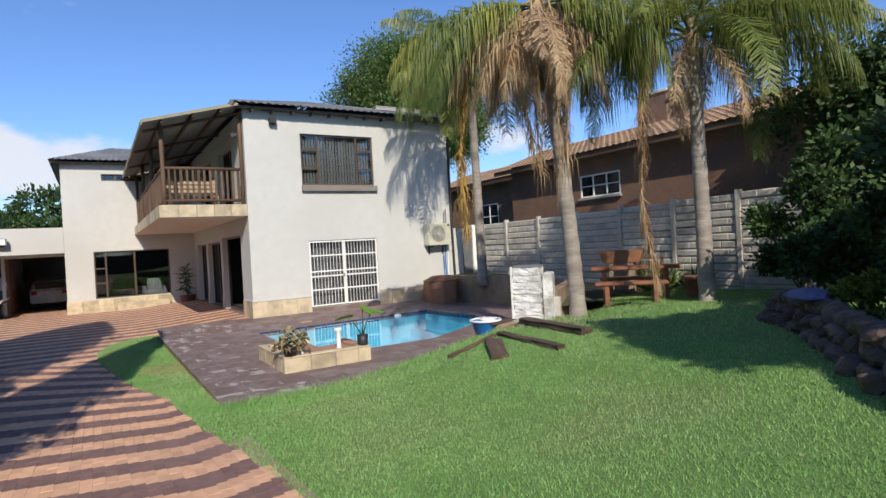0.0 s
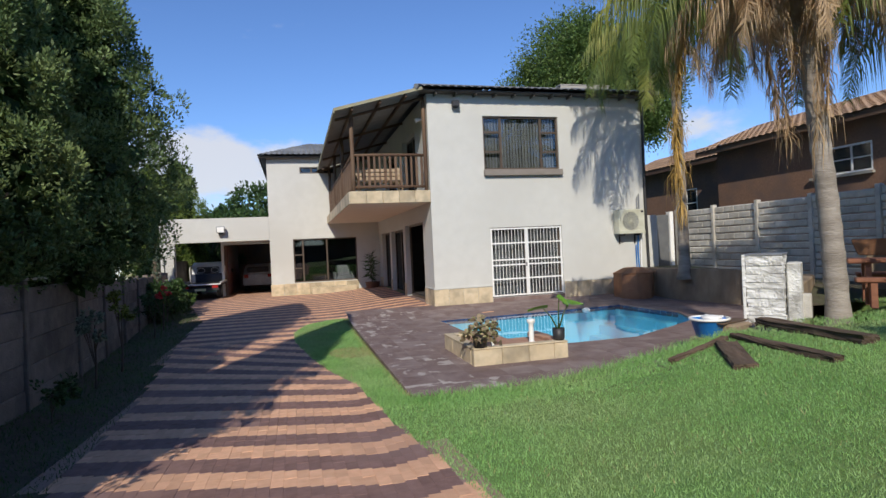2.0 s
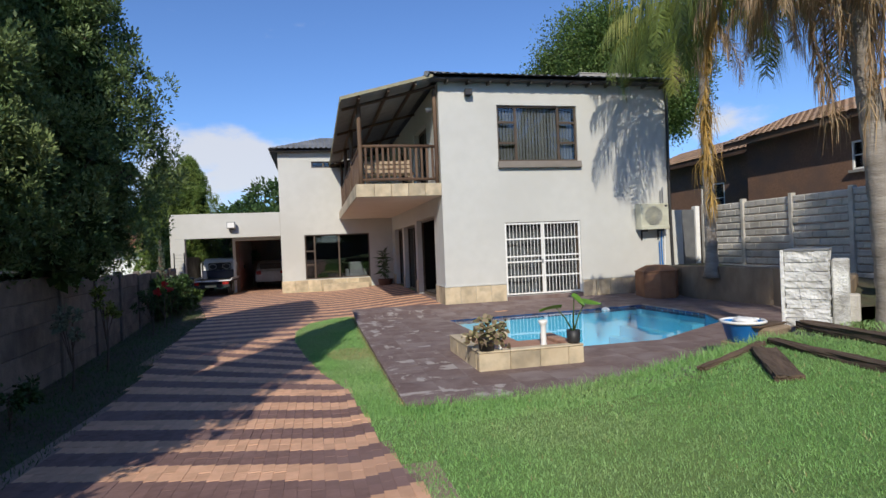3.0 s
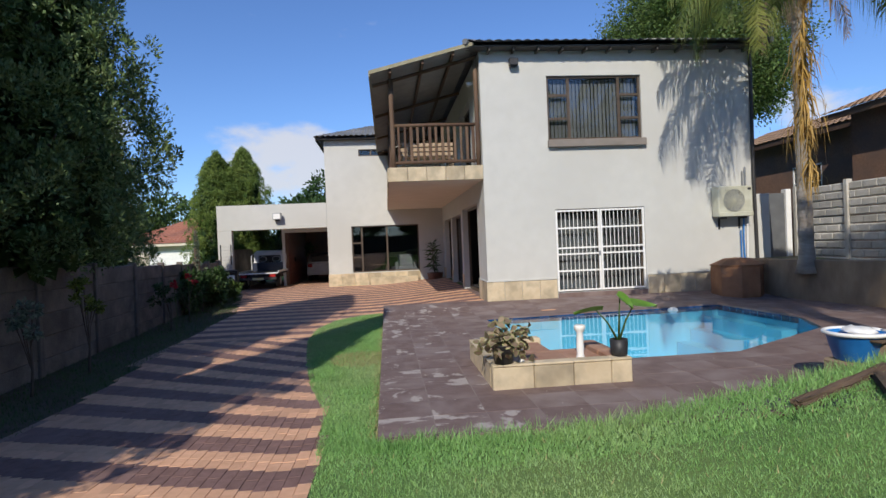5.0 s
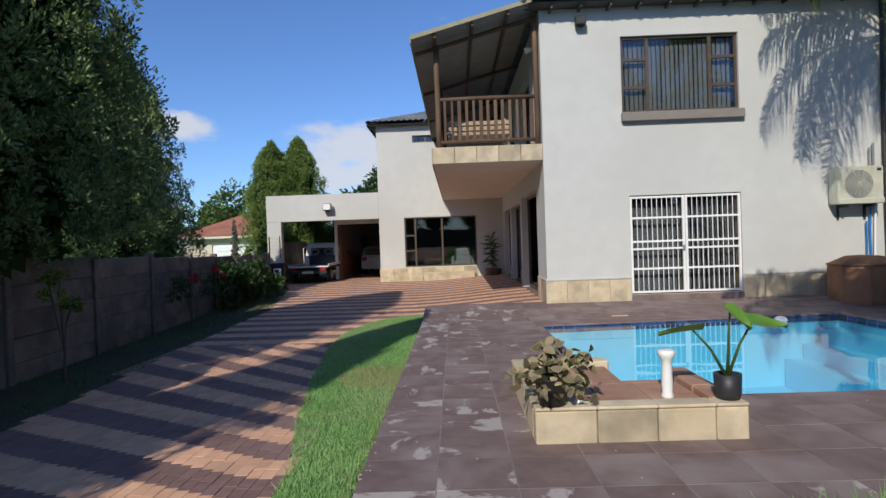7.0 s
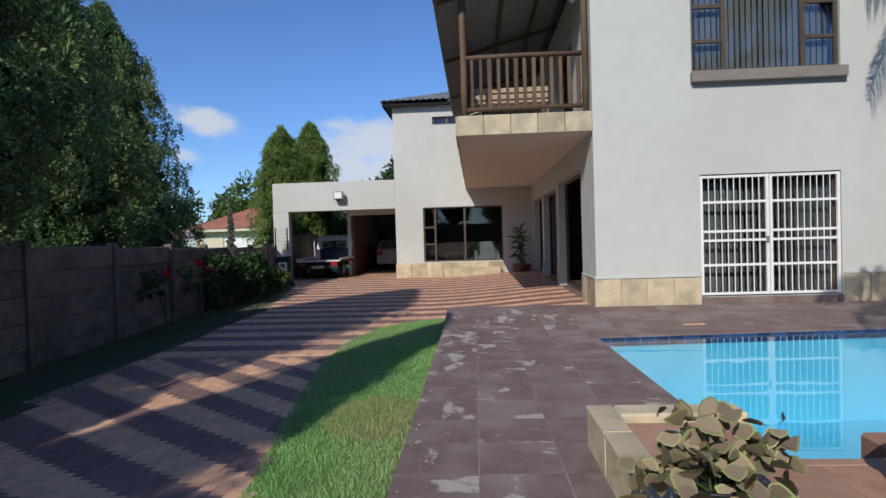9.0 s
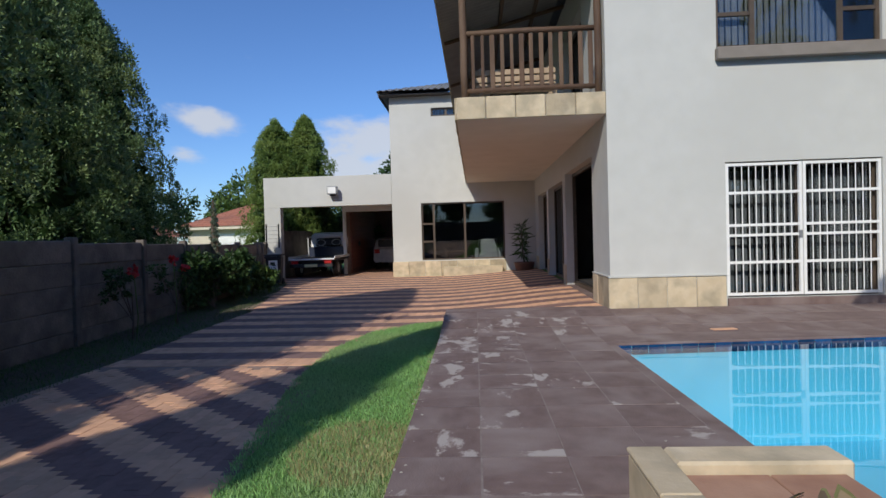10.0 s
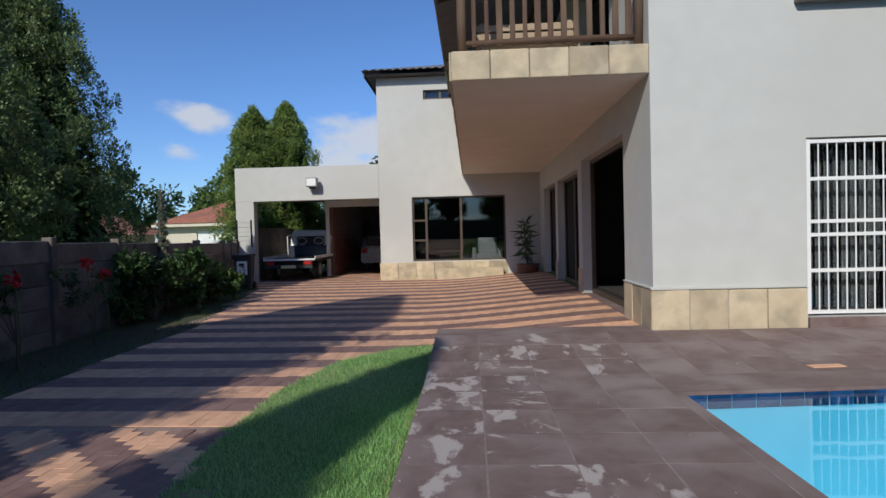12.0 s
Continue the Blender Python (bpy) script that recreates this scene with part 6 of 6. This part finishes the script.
part("block", box(-0.28, -0.2, -0.15, 0.25, 0.25, 0.32, 0.03), RW, bk)
part("loose_board", box(-0.4, -0.1, 0.325, 0.3, 0.12, 0.35, 0.006), SLEEP, bk)
tub = thing("blue_basin", "round blue plastic basin with a white cloth over its rim", "basin", (6.42, 8.42, -0.455))
part("basin", lathe([(0.18, 0), (0.2, 0.02), (0.27, 0.26), (0.29, 0.28), (0.26, 0.28), (0.19, 0.04), (0.02, 0.03)], 24), BLUE, tub, smooth=True)
part("rim", tube([(0.285 * math.cos(a), 0.285 * math.sin(a), 0.283) for a in [2 * math.pi * i / 24 for i in range(25)]], 0.022, 7), WHITE, tub, "rolled white rim", smooth=True)
bm = lathe([(0.01, 0.31), (0.08, 0.325), (0.15, 0.30), (0.17, 0.27)], 14)
for v in bm.verts:
    v.co += Vector((0.08, 0.05, 0.02 * math.sin(v.co.x * 60) * math.cos(v.co.y * 45)))
part("cloth", bm, WHITE, tub, "crumpled white cloth", smooth=True)
for o in tub.children:
    o.location.z += 0.26
part("support_stone", box(-0.22, -0.2, -0.05, 0.22, 0.2, 0.262, 0.02), RW, tub)

REDW = mat("red_brown_timber", (0.20, 0.075, 0.04), (0.29, 0.125, 0.07), 7, 0.7, 0.5, 30, stretch=(0.3, 1, 1), blotch=(0.14, 0.06, 0.04), blotch_scale=2.0)
tgz = ground_z(10.3, 8.1)
pt = thing("picnic_table", "heavy red-brown timber slab table", "table", (10.55, 8.35, tgz), -46)
part("tabletop", box(-0.95, -0.38, 0.68, 0.95, -0.02, 0.76, 0.02), REDW, pt)
part("tabletop", box(-0.93, 0.0, 0.68, 0.97, 0.36, 0.755, 0.02), REDW, pt)
for x in (-0.65, 0.65):
    part("trestle", box(x - 0.05, -0.3, -0.05, x + 0.05, -0.16, 0.678, bm=box(x - 0.05, 0.16, -0.05, x + 0.05, 0.3, 0.678, bm=box(x - 0.048, -0.16, 0.3, x + 0.048, 0.16, 0.42))), REDW, pt)


def bench(x, y, rz, ln):
    b = thing("bench", "low red-brown timber slab bench", "bench", (x, y, ground_z(x, y)), rz, "picnic benches")
    part("seat", box(-ln / 2, -0.16, 0.38, ln / 2, 0.16, 0.46, 0.02), REDW, b)
    for a in (-ln / 2 + 0.25, ln / 2 - 0.25):
        part("leg", box(a - 0.05, -0.13, -0.05, a + 0.05, 0.13, 0.378, 0.01), REDW, b)


bench(9.95, 7.95, -46, 1.5)
bench(11.2, 8.9, -46, 1.6)
bench(11.05, 7.25, 40, 0.7)
tr = thing("planter_trough", "wide clay planter trough on a stand by the fence", "planter", (11.6, 9.6, 0.12), -60)
bm = box(-0.55, -0.2, 0.72, 0.55, 0.2, 1.05)
for v in bm.verts:
    if v.co.z < 0.8:
        v.co.x *= 0.8
        v.co.y *= 0.7
bmesh.ops.bevel(bm, geom=bm.edges[:], offset=0.02, segments=2, affect="EDGES")
part("trough", bm, PLANTB, tr)
part("stand", box(-0.3, -0.12, -0.05, 0.3, 0.12, 0.718), RW, tr)
for i, (x, y, h) in enumerate(((11.9, 8.6, 0.75), (11.7, 7.6, 0.6), (12.2, 9.4, 0.9))):
    ag = thing("strap_leaf_plant", "clump of green strap-leaved lilies by the fence", "plant", (x, y, ground_z(x, y)), group="fence lilies")
    rng = np.random.default_rng(70 + i)
    c = rng.normal(size=(60, 3)) * np.array([0.08, 0.08, 0.02]) + np.array([0, 0, 0.02])
    v, q = leaf_quads(c, np.stack([rng.normal(size=60), rng.normal(size=60), np.full(60, 1.6)], axis=1), h, rng, 0.08, 0.2)
    leaf_part("leaves", v, q, TREELEAF, ag)

# rock wall
rk = thing("rock_wall", "low dry-stacked wall of rough brown garden rocks", "wall")
ROCK = mat("garden_rock", (0.10, 0.07, 0.055), (0.17, 0.125, 0.095), 4, 0.9, 0.8, 18, blotch=(0.08, 0.05, 0.045), blotch_scale=1.5, pieces=0.25, bump_dist=0.03)
rnd = random.Random(31)


def rock(size, seed):
    r = random.Random(seed)
    bm = bmesh.new()
    bmesh.ops.create_icosphere(bm, subdivisions=2, radius=1.0)
    off = Vector((seed * 3.1, seed * 1.7, 0))
    for v in bm.verts:
        k = 1 + 0.35 * noise.noise(v.co * 1.3 + off) + 0.12 * noise.noise(v.co * 3 + off)
        v.co = Vector((v.co.x * size[0], v.co.y * size[1], v.co.z * size[2])) * k
    return bm


rocks = [mesh_of(rock((0.17, 0.135, 0.10), s), "rock", ROCK) for s in range(6)]
line = [(8.3, 4.1), (7.2, 3.1), (6.0, 2.15), (5.05, 1.3), (4.3, 0.4), (3.75, -0.7), (3.6, -2.0)]
for (a, b) in zip(line, line[1:]):
    a, b = Vector((*a, 0)), Vector((*b, 0))
    n = max(2, int((b - a).length / 0.25))
    for i in range(n):
        for c in range(3):
            p = a.lerp(b, (i + 0.5 * c) / n)
            piece("rock", rocks[rnd.randrange(6)], rk, pose(p.x + rnd.uniform(-0.05, 0.05) + 0.06 * c, p.y + rnd.uniform(-0.05, 0.05) - 0.04 * c, ground_z(p.x, p.y) + 0.04 + 0.15 * c, rnd.uniform(-20, 20), rnd.uniform(-20, 20), rnd.uniform(0, 360)))
sb = new("blue_sack", mesh_of(rock((0.34, 0.22, 0.09), 9), "blue_sack", mat("faded_blue_cloth", (0.10, 0.11, 0.20), (0.15, 0.16, 0.27), 8, 0.9, 0.4, 30)))
sb.matrix_basis = pose(7.1, 3.0, ground_z(7.1, 3.0) + 0.44, 0, 0, 40)
tagged(sb, "folded faded blue cloth sack lying on the rock wall", "sack")

# ---- planter pots and pool things ----
cp1 = thing("potted_plant", "bushy mottled coleus in a black nursery pot", "potted plant", (2.93, 9.27, BZ + 0.012), group="planter pots")
part("pot", lathe([(0.10, 0), (0.13, 0.2), (0.14, 0.21), (0.12, 0.21), (0.11, 0.17), (0.01, 0.17)], 16), BLACK, cp1, smooth=True)
rng = np.random.default_rng(81)
heads = np.array([(0.0, 0.02, 0.44), (-0.16, -0.06, 0.28), (0.15, -0.02, 0.32), (0.24, 0.05, 0.34), (0.05, -0.14, 0.25), (-0.06, 0.13, 0.36), (-0.2, 0.06, 0.22), (0.1, 0.14, 0.24), (-0.08, -0.17, 0.16), (0.19, -0.12, 0.18), (0.02, 0.0, 0.30)])
c = np.repeat(heads, 14, axis=0) + rng.normal(size=(154, 3)) * np.array([0.042, 0.042, 0.04])
v, q = leaf_quads(c, np.stack([rng.normal(size=154), rng.normal(size=154), np.full(154, 0.1)], axis=1), 0.092, rng, 0.72, 1.1, True)
leaf_part("leaves", v, q, COLEUS, cp1, "pale green leaf rims")
lv3 = v.reshape(-1, 8, 3)
mid = lv3.mean(axis=1, keepdims=True)
nrm = np.cross(lv3[:, 1] - lv3[:, 7], lv3[:, 5] - lv3[:, 7])
nrm = (nrm / (np.linalg.norm(nrm, axis=1, keepdims=True) + 1e-9))[:, None, :]
inner = mid + (lv3 - mid) * 0.8
both = np.concatenate([inner + nrm * 0.004, inner - nrm * 0.004]).reshape(-1, 3)
tagged(leaf_part("leaf_centre", both, np.arange(len(both)).reshape(-1, 8), MAROON, cp1), "maroon leaf centres", kind="stuff")
for i in range(11):
    bm = bmesh.new()
    hx, hy, hz = heads[i % len(heads)]
    tube([(0.02 * (i % 3), 0, 0.15), (hx * 0.6, hy * 0.6, 0.17 + (hz - 0.17) * 0.6), (hx, hy, hz)], [0.007, 0.006, 0.004], 4, bm)
    part("stem", bm, TREELEAF, cp1)
ep = thing("potted_plant", "young elephant ear with three broad leaves in a black nursery bag", "potted plant", (4.275, 9.30, BZ + 0.012), group="planter pots")
part("pot", lathe([(0.085, 0), (0.095, 0.05), (0.10, 0.19), (0.085, 0.19), (0.08, 0.16), (0.01, 0.16)], 14), BLACK, ep, smooth=True)
BIGLEAF = mat("elephant_ear_leaf", (0.12, 0.27, 0.035), (0.17, 0.34, 0.055), 6, 0.4, 0.2, 30, trans=0.3)
for (az, reach, up, ln) in ((3.0, 0.24, 0.36, 0.33), (5.6, 0.03, 0.50, 0.24), (0.1, 0.20, 0.40, 0.38)):
    tip = Vector((math.cos(az) * reach, math.sin(az) * reach, 0.16 + up))
    st = part("leaf_stalk", tube([(0, 0, 0.15), tuple(tip * 0.5 + Vector((0, 0, 0.12))), tuple(tip)], [0.014, 0.010, 0.007], 6), TREELEAF, ep, smooth=True)
    bm = bmesh.new()
    d = Vector((math.cos(az), math.sin(az), -0.12 if reach > 0.1 else -0.9)).normalized()
    s = Vector((-math.sin(az), math.cos(az), 0.25)).normalized()
    nn = d.cross(s)
    rows = []
    for i in range(9):
        f = i / 8
        w = ln * 0.40 * math.sin(math.pi * min(1.0, 0.12 + 0.88 * f) ** 0.8) * (1.0 if f < 0.95 else 0.3)
        cen = tip + d * (ln * (f - 0.22)) + nn * (-0.04 * (f - 0.4) ** 2)
        rows.append([bm.verts.new(cen + s * w * k + nn * (0.035 * abs(k))) for k in (-1, -0.5, 0, 0.5, 1)])
    for a, b in zip(rows, rows[1:]):
        for k in range(4):
            bm.faces.new((a[k], a[k + 1], b[k + 1], b[k]))
    part("leaf", bm, BIGLEAF, ep, "broad glossy green leaf", smooth=True)
vs = thing("garden_ornament", "slim white plaster pedestal ornament with a dished top", "ornament", (3.90, 9.53, BZ - 0.04))
part("pedestal", lathe([(0.046, 0), (0.05, 0.02), (0.04, 0.05), (0.045, 0.12), (0.04, 0.24), (0.038, 0.30), (0.055, 0.325), (0.066, 0.35), (0.068, 0.38), (0.05, 0.39), (0.02, 0.38)], 18), WHITE, vs, smooth=True)
v2 = thing("garden_ornament", "small white plaster figurine on the planter ledge", "ornament", (3.14, 9.29, BZ + 0.012))
part("figure", lathe([(0.035, 0), (0.035, 0.01), (0.02, 0.03), (0.028, 0.07), (0.018, 0.11), (0.024, 0.14), (0.008, 0.165)], 12), WHITE, v2, smooth=True)
fb = thing("pool_float", "small white round chlorine floater in the pool", "floater", (7.85, 14.95, WZ - 0.03))
part("float", lathe([(0.02, -0.02), (0.09, 0.0), (0.11, 0.04), (0.09, 0.08), (0.05, 0.10), (0.02, 0.105)], 16), WHITE, fb, smooth=True)

# ---- shrubs along the boundary bed ----
for i, (x, y, h, s, mt, lab) in enumerate((
        (-3.75, 20.3, 1.25, 0.75, DARKLEAF, "dark green garden shrub by the boundary wall"),
        (-3.95, 21.8, 1.35, 0.8, DARKLEAF, "dark green garden shrub by the boundary wall"),
        (-4.1, 23.2, 1.25, 0.75, TREELEAF, "green garden shrub by the boundary wall"),
        (-4.6, 24.3, 0.9, 0.5, DARKLEAF, "dark green garden shrub by the boundary wall"),
        (-2.85, 12.1, 1.5, 0.3, LIMELEAF, "small yellowish sapling by the boundary wall"),
        (-2.85, 10.7, 1.35, 0.24, GREYLEAF, "small grey-green sapling by the boundary wall"),
        (-3.3, 16.6, 1.2, 0.4, DARKLEAF, "sparse rose bush by the boundary wall"),
        (-3.4, 18.1, 1.2, 0.45, DARKLEAF, "sparse rose bush by the boundary wall"),
        (-2.7, 8.6, 0.6, 0.4, DARKLEAF, "low dark shrub by the boundary wall"))):
    sparse = s < 0.5
    broad_tree("shrub", lab, (x, y, ground_z(x, y) - 0.05), h, s, 90 + i, 40 if sparse else 170, 16 if sparse else 26, 0.06 if sparse else 0.11, 0.45 if sparse else 0.08, mt, "shrub", "boundary shrubs", trunk=0.08)
conifer("pencil_cypress", "slim grey-green pencil conifer behind the shrubs", (-4.25, 21.6, -0.5), 2.35, 0.15, 0.5, 99, 130, 26, 0.07, 1.3, GREYLEAF)
ROSE = mat("red_petal", (0.45, 0.012, 0.015), (0.55, 0.03, 0.03), 6, 0.6, 0.0)
for i, (x, y, z) in enumerate(((-3.1, 16.4, 0.62), (-3.25, 18.2, 0.55), (-3.3, 17.9, 0.72))):
    fl_ = thing("rose", "red rose bloom on a thin stem", "flower", (x, y, ground_z(x, y)), group="roses")
    rng = np.random.default_rng(120 + i)
    c = rng.normal(size=(40, 3)) * 0.03 + np.array([0, 0, z + 0.45])
    v, q = leaf_quads(c, rng.normal(size=(40, 3)), 0.07, rng, 0.9, 0.0)
    leaf_part("petals", v, q, ROSE, fl_)
    part("stem", tube([(0, 0, -0.03), (0.03, 0.02, z * 0.6), (0, 0, z + 0.45)], 0.008, 5), TREELEAF, fl_)
ef = thing("electric_fence", "black strand fence brackets on the boundary wall end", "fence", (-5.2, 27.6, 0.75))
for i in range(2):
    part("bracket", box(-0.02 + 0.35 * i, 0.25 * i - 0.02, -0.1, 0.02 + 0.35 * i, 0.25 * i + 0.02, 0.75, 0.004), BLACK, ef)
for k in range(5):
    part("wire", tube([(0, 0, 0.1 + k * 0.14), (0.35, 0.25, 0.1 + k * 0.14)], 0.006, 4), GREYMET, ef)


# ---- grass ----
def grass(name, n, region, seed, hmin, hmax, material, label):
    rng = np.random.default_rng(seed)
    x0, x1, y0, y1, test = region
    pts = np.stack([rng.uniform(x0, x1, n), rng.uniform(y0, y1, n)], axis=1)
    keep = np.array([test(x, y) for x, y in pts])
    pts = pts[keep]
    n = len(pts)
    z = np.array([ground_z(x, y) for x, y in pts]) - 0.012
    a = rng.uniform(0, 2 * math.pi, n)
    h = rng.uniform(hmin, hmax, n)
    w = rng.uniform(0.0035, 0.0065, n)
    lean = rng.normal(size=(n, 2)) * 0.45 * h[:, None]
    base = np.stack([pts[:, 0], pts[:, 1], z], axis=1)
    s = np.stack([np.cos(a) * w, np.sin(a) * w, np.zeros(n)], axis=1)
    tip = base + np.stack([lean[:, 0], lean[:, 1], h], axis=1)
    v = np.stack([base - s, base + s, tip], axis=1).reshape(-1, 3)
    ob = new(name, np_mesh(name, v, np.arange(3 * n).reshape(-1, 3), material))
    return tagged(ob, label, "grass", kind="stuff")


def on_lawn(x, y):
    if y < 17.6:
        return x > along(DRIVE_E, y) - 0.03 and not in_deck(x + 0.03, y + 0.03) and not in_deck(x - 0.02, y)
    return False


def open_lawn(x, y):
    return on_lawn(x, y) and not (x > 7.7 and y > 9.5) and y < 11.5 and x < 12.7


grass("lawn_grass", 215000, (1.0, 6.6, -0.5, 8.0, open_lawn), 1, 0.02, 0.05, GRASS, "short green lawn grass")
grass("lawn_grass", 70000, (6.6, 12.7, -1.0, 10.5, open_lawn), 2, 0.03, 0.06, GRASS, "short green lawn grass")
grass("lawn_grass", 100000, (0.05, 1.65, 7.6, 17.7, on_lawn), 3, 0.025, 0.06, GRASS, "green grass strip between drive and deck")
grass("lawn_edge_grass", 2600, (1.5, 6.4, 7.55, 7.9, lambda x, y: True), 4, 0.05, 0.14, GRASS, "long green grass along the deck edge")
grass("dry_grass", 9000, (0.7, 1.6, 11.2, 12.7, lambda x, y: on_lawn(x, y) and (x - 1.2) ** 2 * 2 + (y - 11.9) ** 2 < 0.36), 5, 0.03, 0.06, GRASS_DRY, "dry straw-coloured grass patch")
grass("dry_grass", 2200, (1.46, 1.6, 7.9, 17.5, lambda x, y: True), 6, 0.02, 0.06, GRASS_DRY, "dry straw-coloured grass at the paving edge")
grass("dry_grass", 3500, (1.2, 12.5, -0.5, 10.0, open_lawn), 8, 0.03, 0.07, GRASS_DRY, "scattered dry grass blades")
grass("bed_grass", 42000, (-5.0, -1.5, 2.0, 28.0, lambda x, y: along(DRIVE_W, y) - 1.7 < x < along(DRIVE_W, y) + 0.02), 7, 0.03, 0.08, GRASS_SHADED, "boundary bed grass, blades coloured darker for the shade")


# ---- brick drive ----
BL, BW = 0.193, 0.0975
drive = thing("driveway", "zigzag-banded salmon and plum brick paved driveway", "driveway", kind="structure")


def brick_mesh(name, material):
    return mesh_of(box(-BW / 2 + 0.0012, -BL / 2 + 0.0012, -0.05, BW / 2 - 0.0012, BL / 2 - 0.0012, 0.0, 0.0025), name, material)


brick_l, brick_d = brick_mesh("paver_brick_light", BRICKLP), brick_mesh("paver_brick_dark", BRICKDP)
rnd = random.Random(77)
lv, lf, dv, df = [], [], [], []
singles = 0


def add_brick(v, f, x, y, z, sx, sy, stretch=1.0):
    k = len(v)
    for dz, ins in ((-0.03, 0.0003), (-0.002, 0.0003), (0.0, 0.0018)):
        for a, b in ((-1, -1), (1, -1), (1, 1), (-1, 1)):
            px, py = a * (BW / 2 - ins * 0.6), b * (BL * stretch / 2 - ins * 0.6)
            v.append((x + px, y + py, z + dz + px * sx + py * sy))
    for r in (0, 4):
        for i in range(4):
            j = (i + 1) % 4
            f.append((k + r + i, k + r + j, k + r + 4 + j, k + r + 4 + i))
    f.append((k + 8, k + 9, k + 10, k + 11))


for i in range(-58, 45):
    x = i * BW
    for zone, slope in ((0, -0.36), (1, -0.03)):
        across = x if x < 0.85 else 0.85 - (x - 0.85) * 1.2
        j0, j1 = (-26, 88) if zone == 0 else (72, 192)
        for j in range(j0, j1):
            # the bands swing round with the bend of the drive
            turn = min(1.0, max(0.0, (j * BL - 8.0) / 4.5)) if zone == 0 else 0.0
            k = 1.0 - 0.50 / 4.5 * across if 0.0 < turn < 1.0 else 1.0
            y = j * BL + (slope - 0.50 * turn) * across + (0.0 if zone == 0 else 0.05)
            if (zone == 0 and y > 14.5) or (zone == 1 and y <= 14.5 + BL * 0.98) or not in_drive(x, y) or y < -3:
                continue
            light = (j // 2) % 2 == 0
            z = ground_z(x, y) + rnd.uniform(-0.0025, 0.0025) + 0.004
            if y > 28.3 and x < -3.4:
                light = False
            sy = (ground_z(x, y + 0.3) - ground_z(x, y - 0.3)) / 0.6
            sx = (ground_z(x + 0.3, y) - ground_z(x - 0.3, y)) / 0.6
            if -0.2 < x < 1.3 and 6.8 < y < 8.9 and singles < 300:
                singles += 1
                piece("brick", brick_l if light else brick_d, drive, pose(x, y, z, math.degrees(math.atan(sy)), -math.degrees(math.atan(sx)), rnd.uniform(-0.6, 0.6)) @ Matrix.Diagonal((1, k, 1, 1)))
            elif light:
                add_brick(lv, lf, x, y, z, sx, sy, k)
            else:
                add_brick(dv, df, x, y, z, sx, sy, k)
tagged(tri_mesh("bricks", lv, lf, BRICKL, drive), "salmon paving bricks", kind="stuff")
tagged(tri_mesh("bricks", dv, df, BRICKD, drive), "plum paving bricks", kind="stuff")
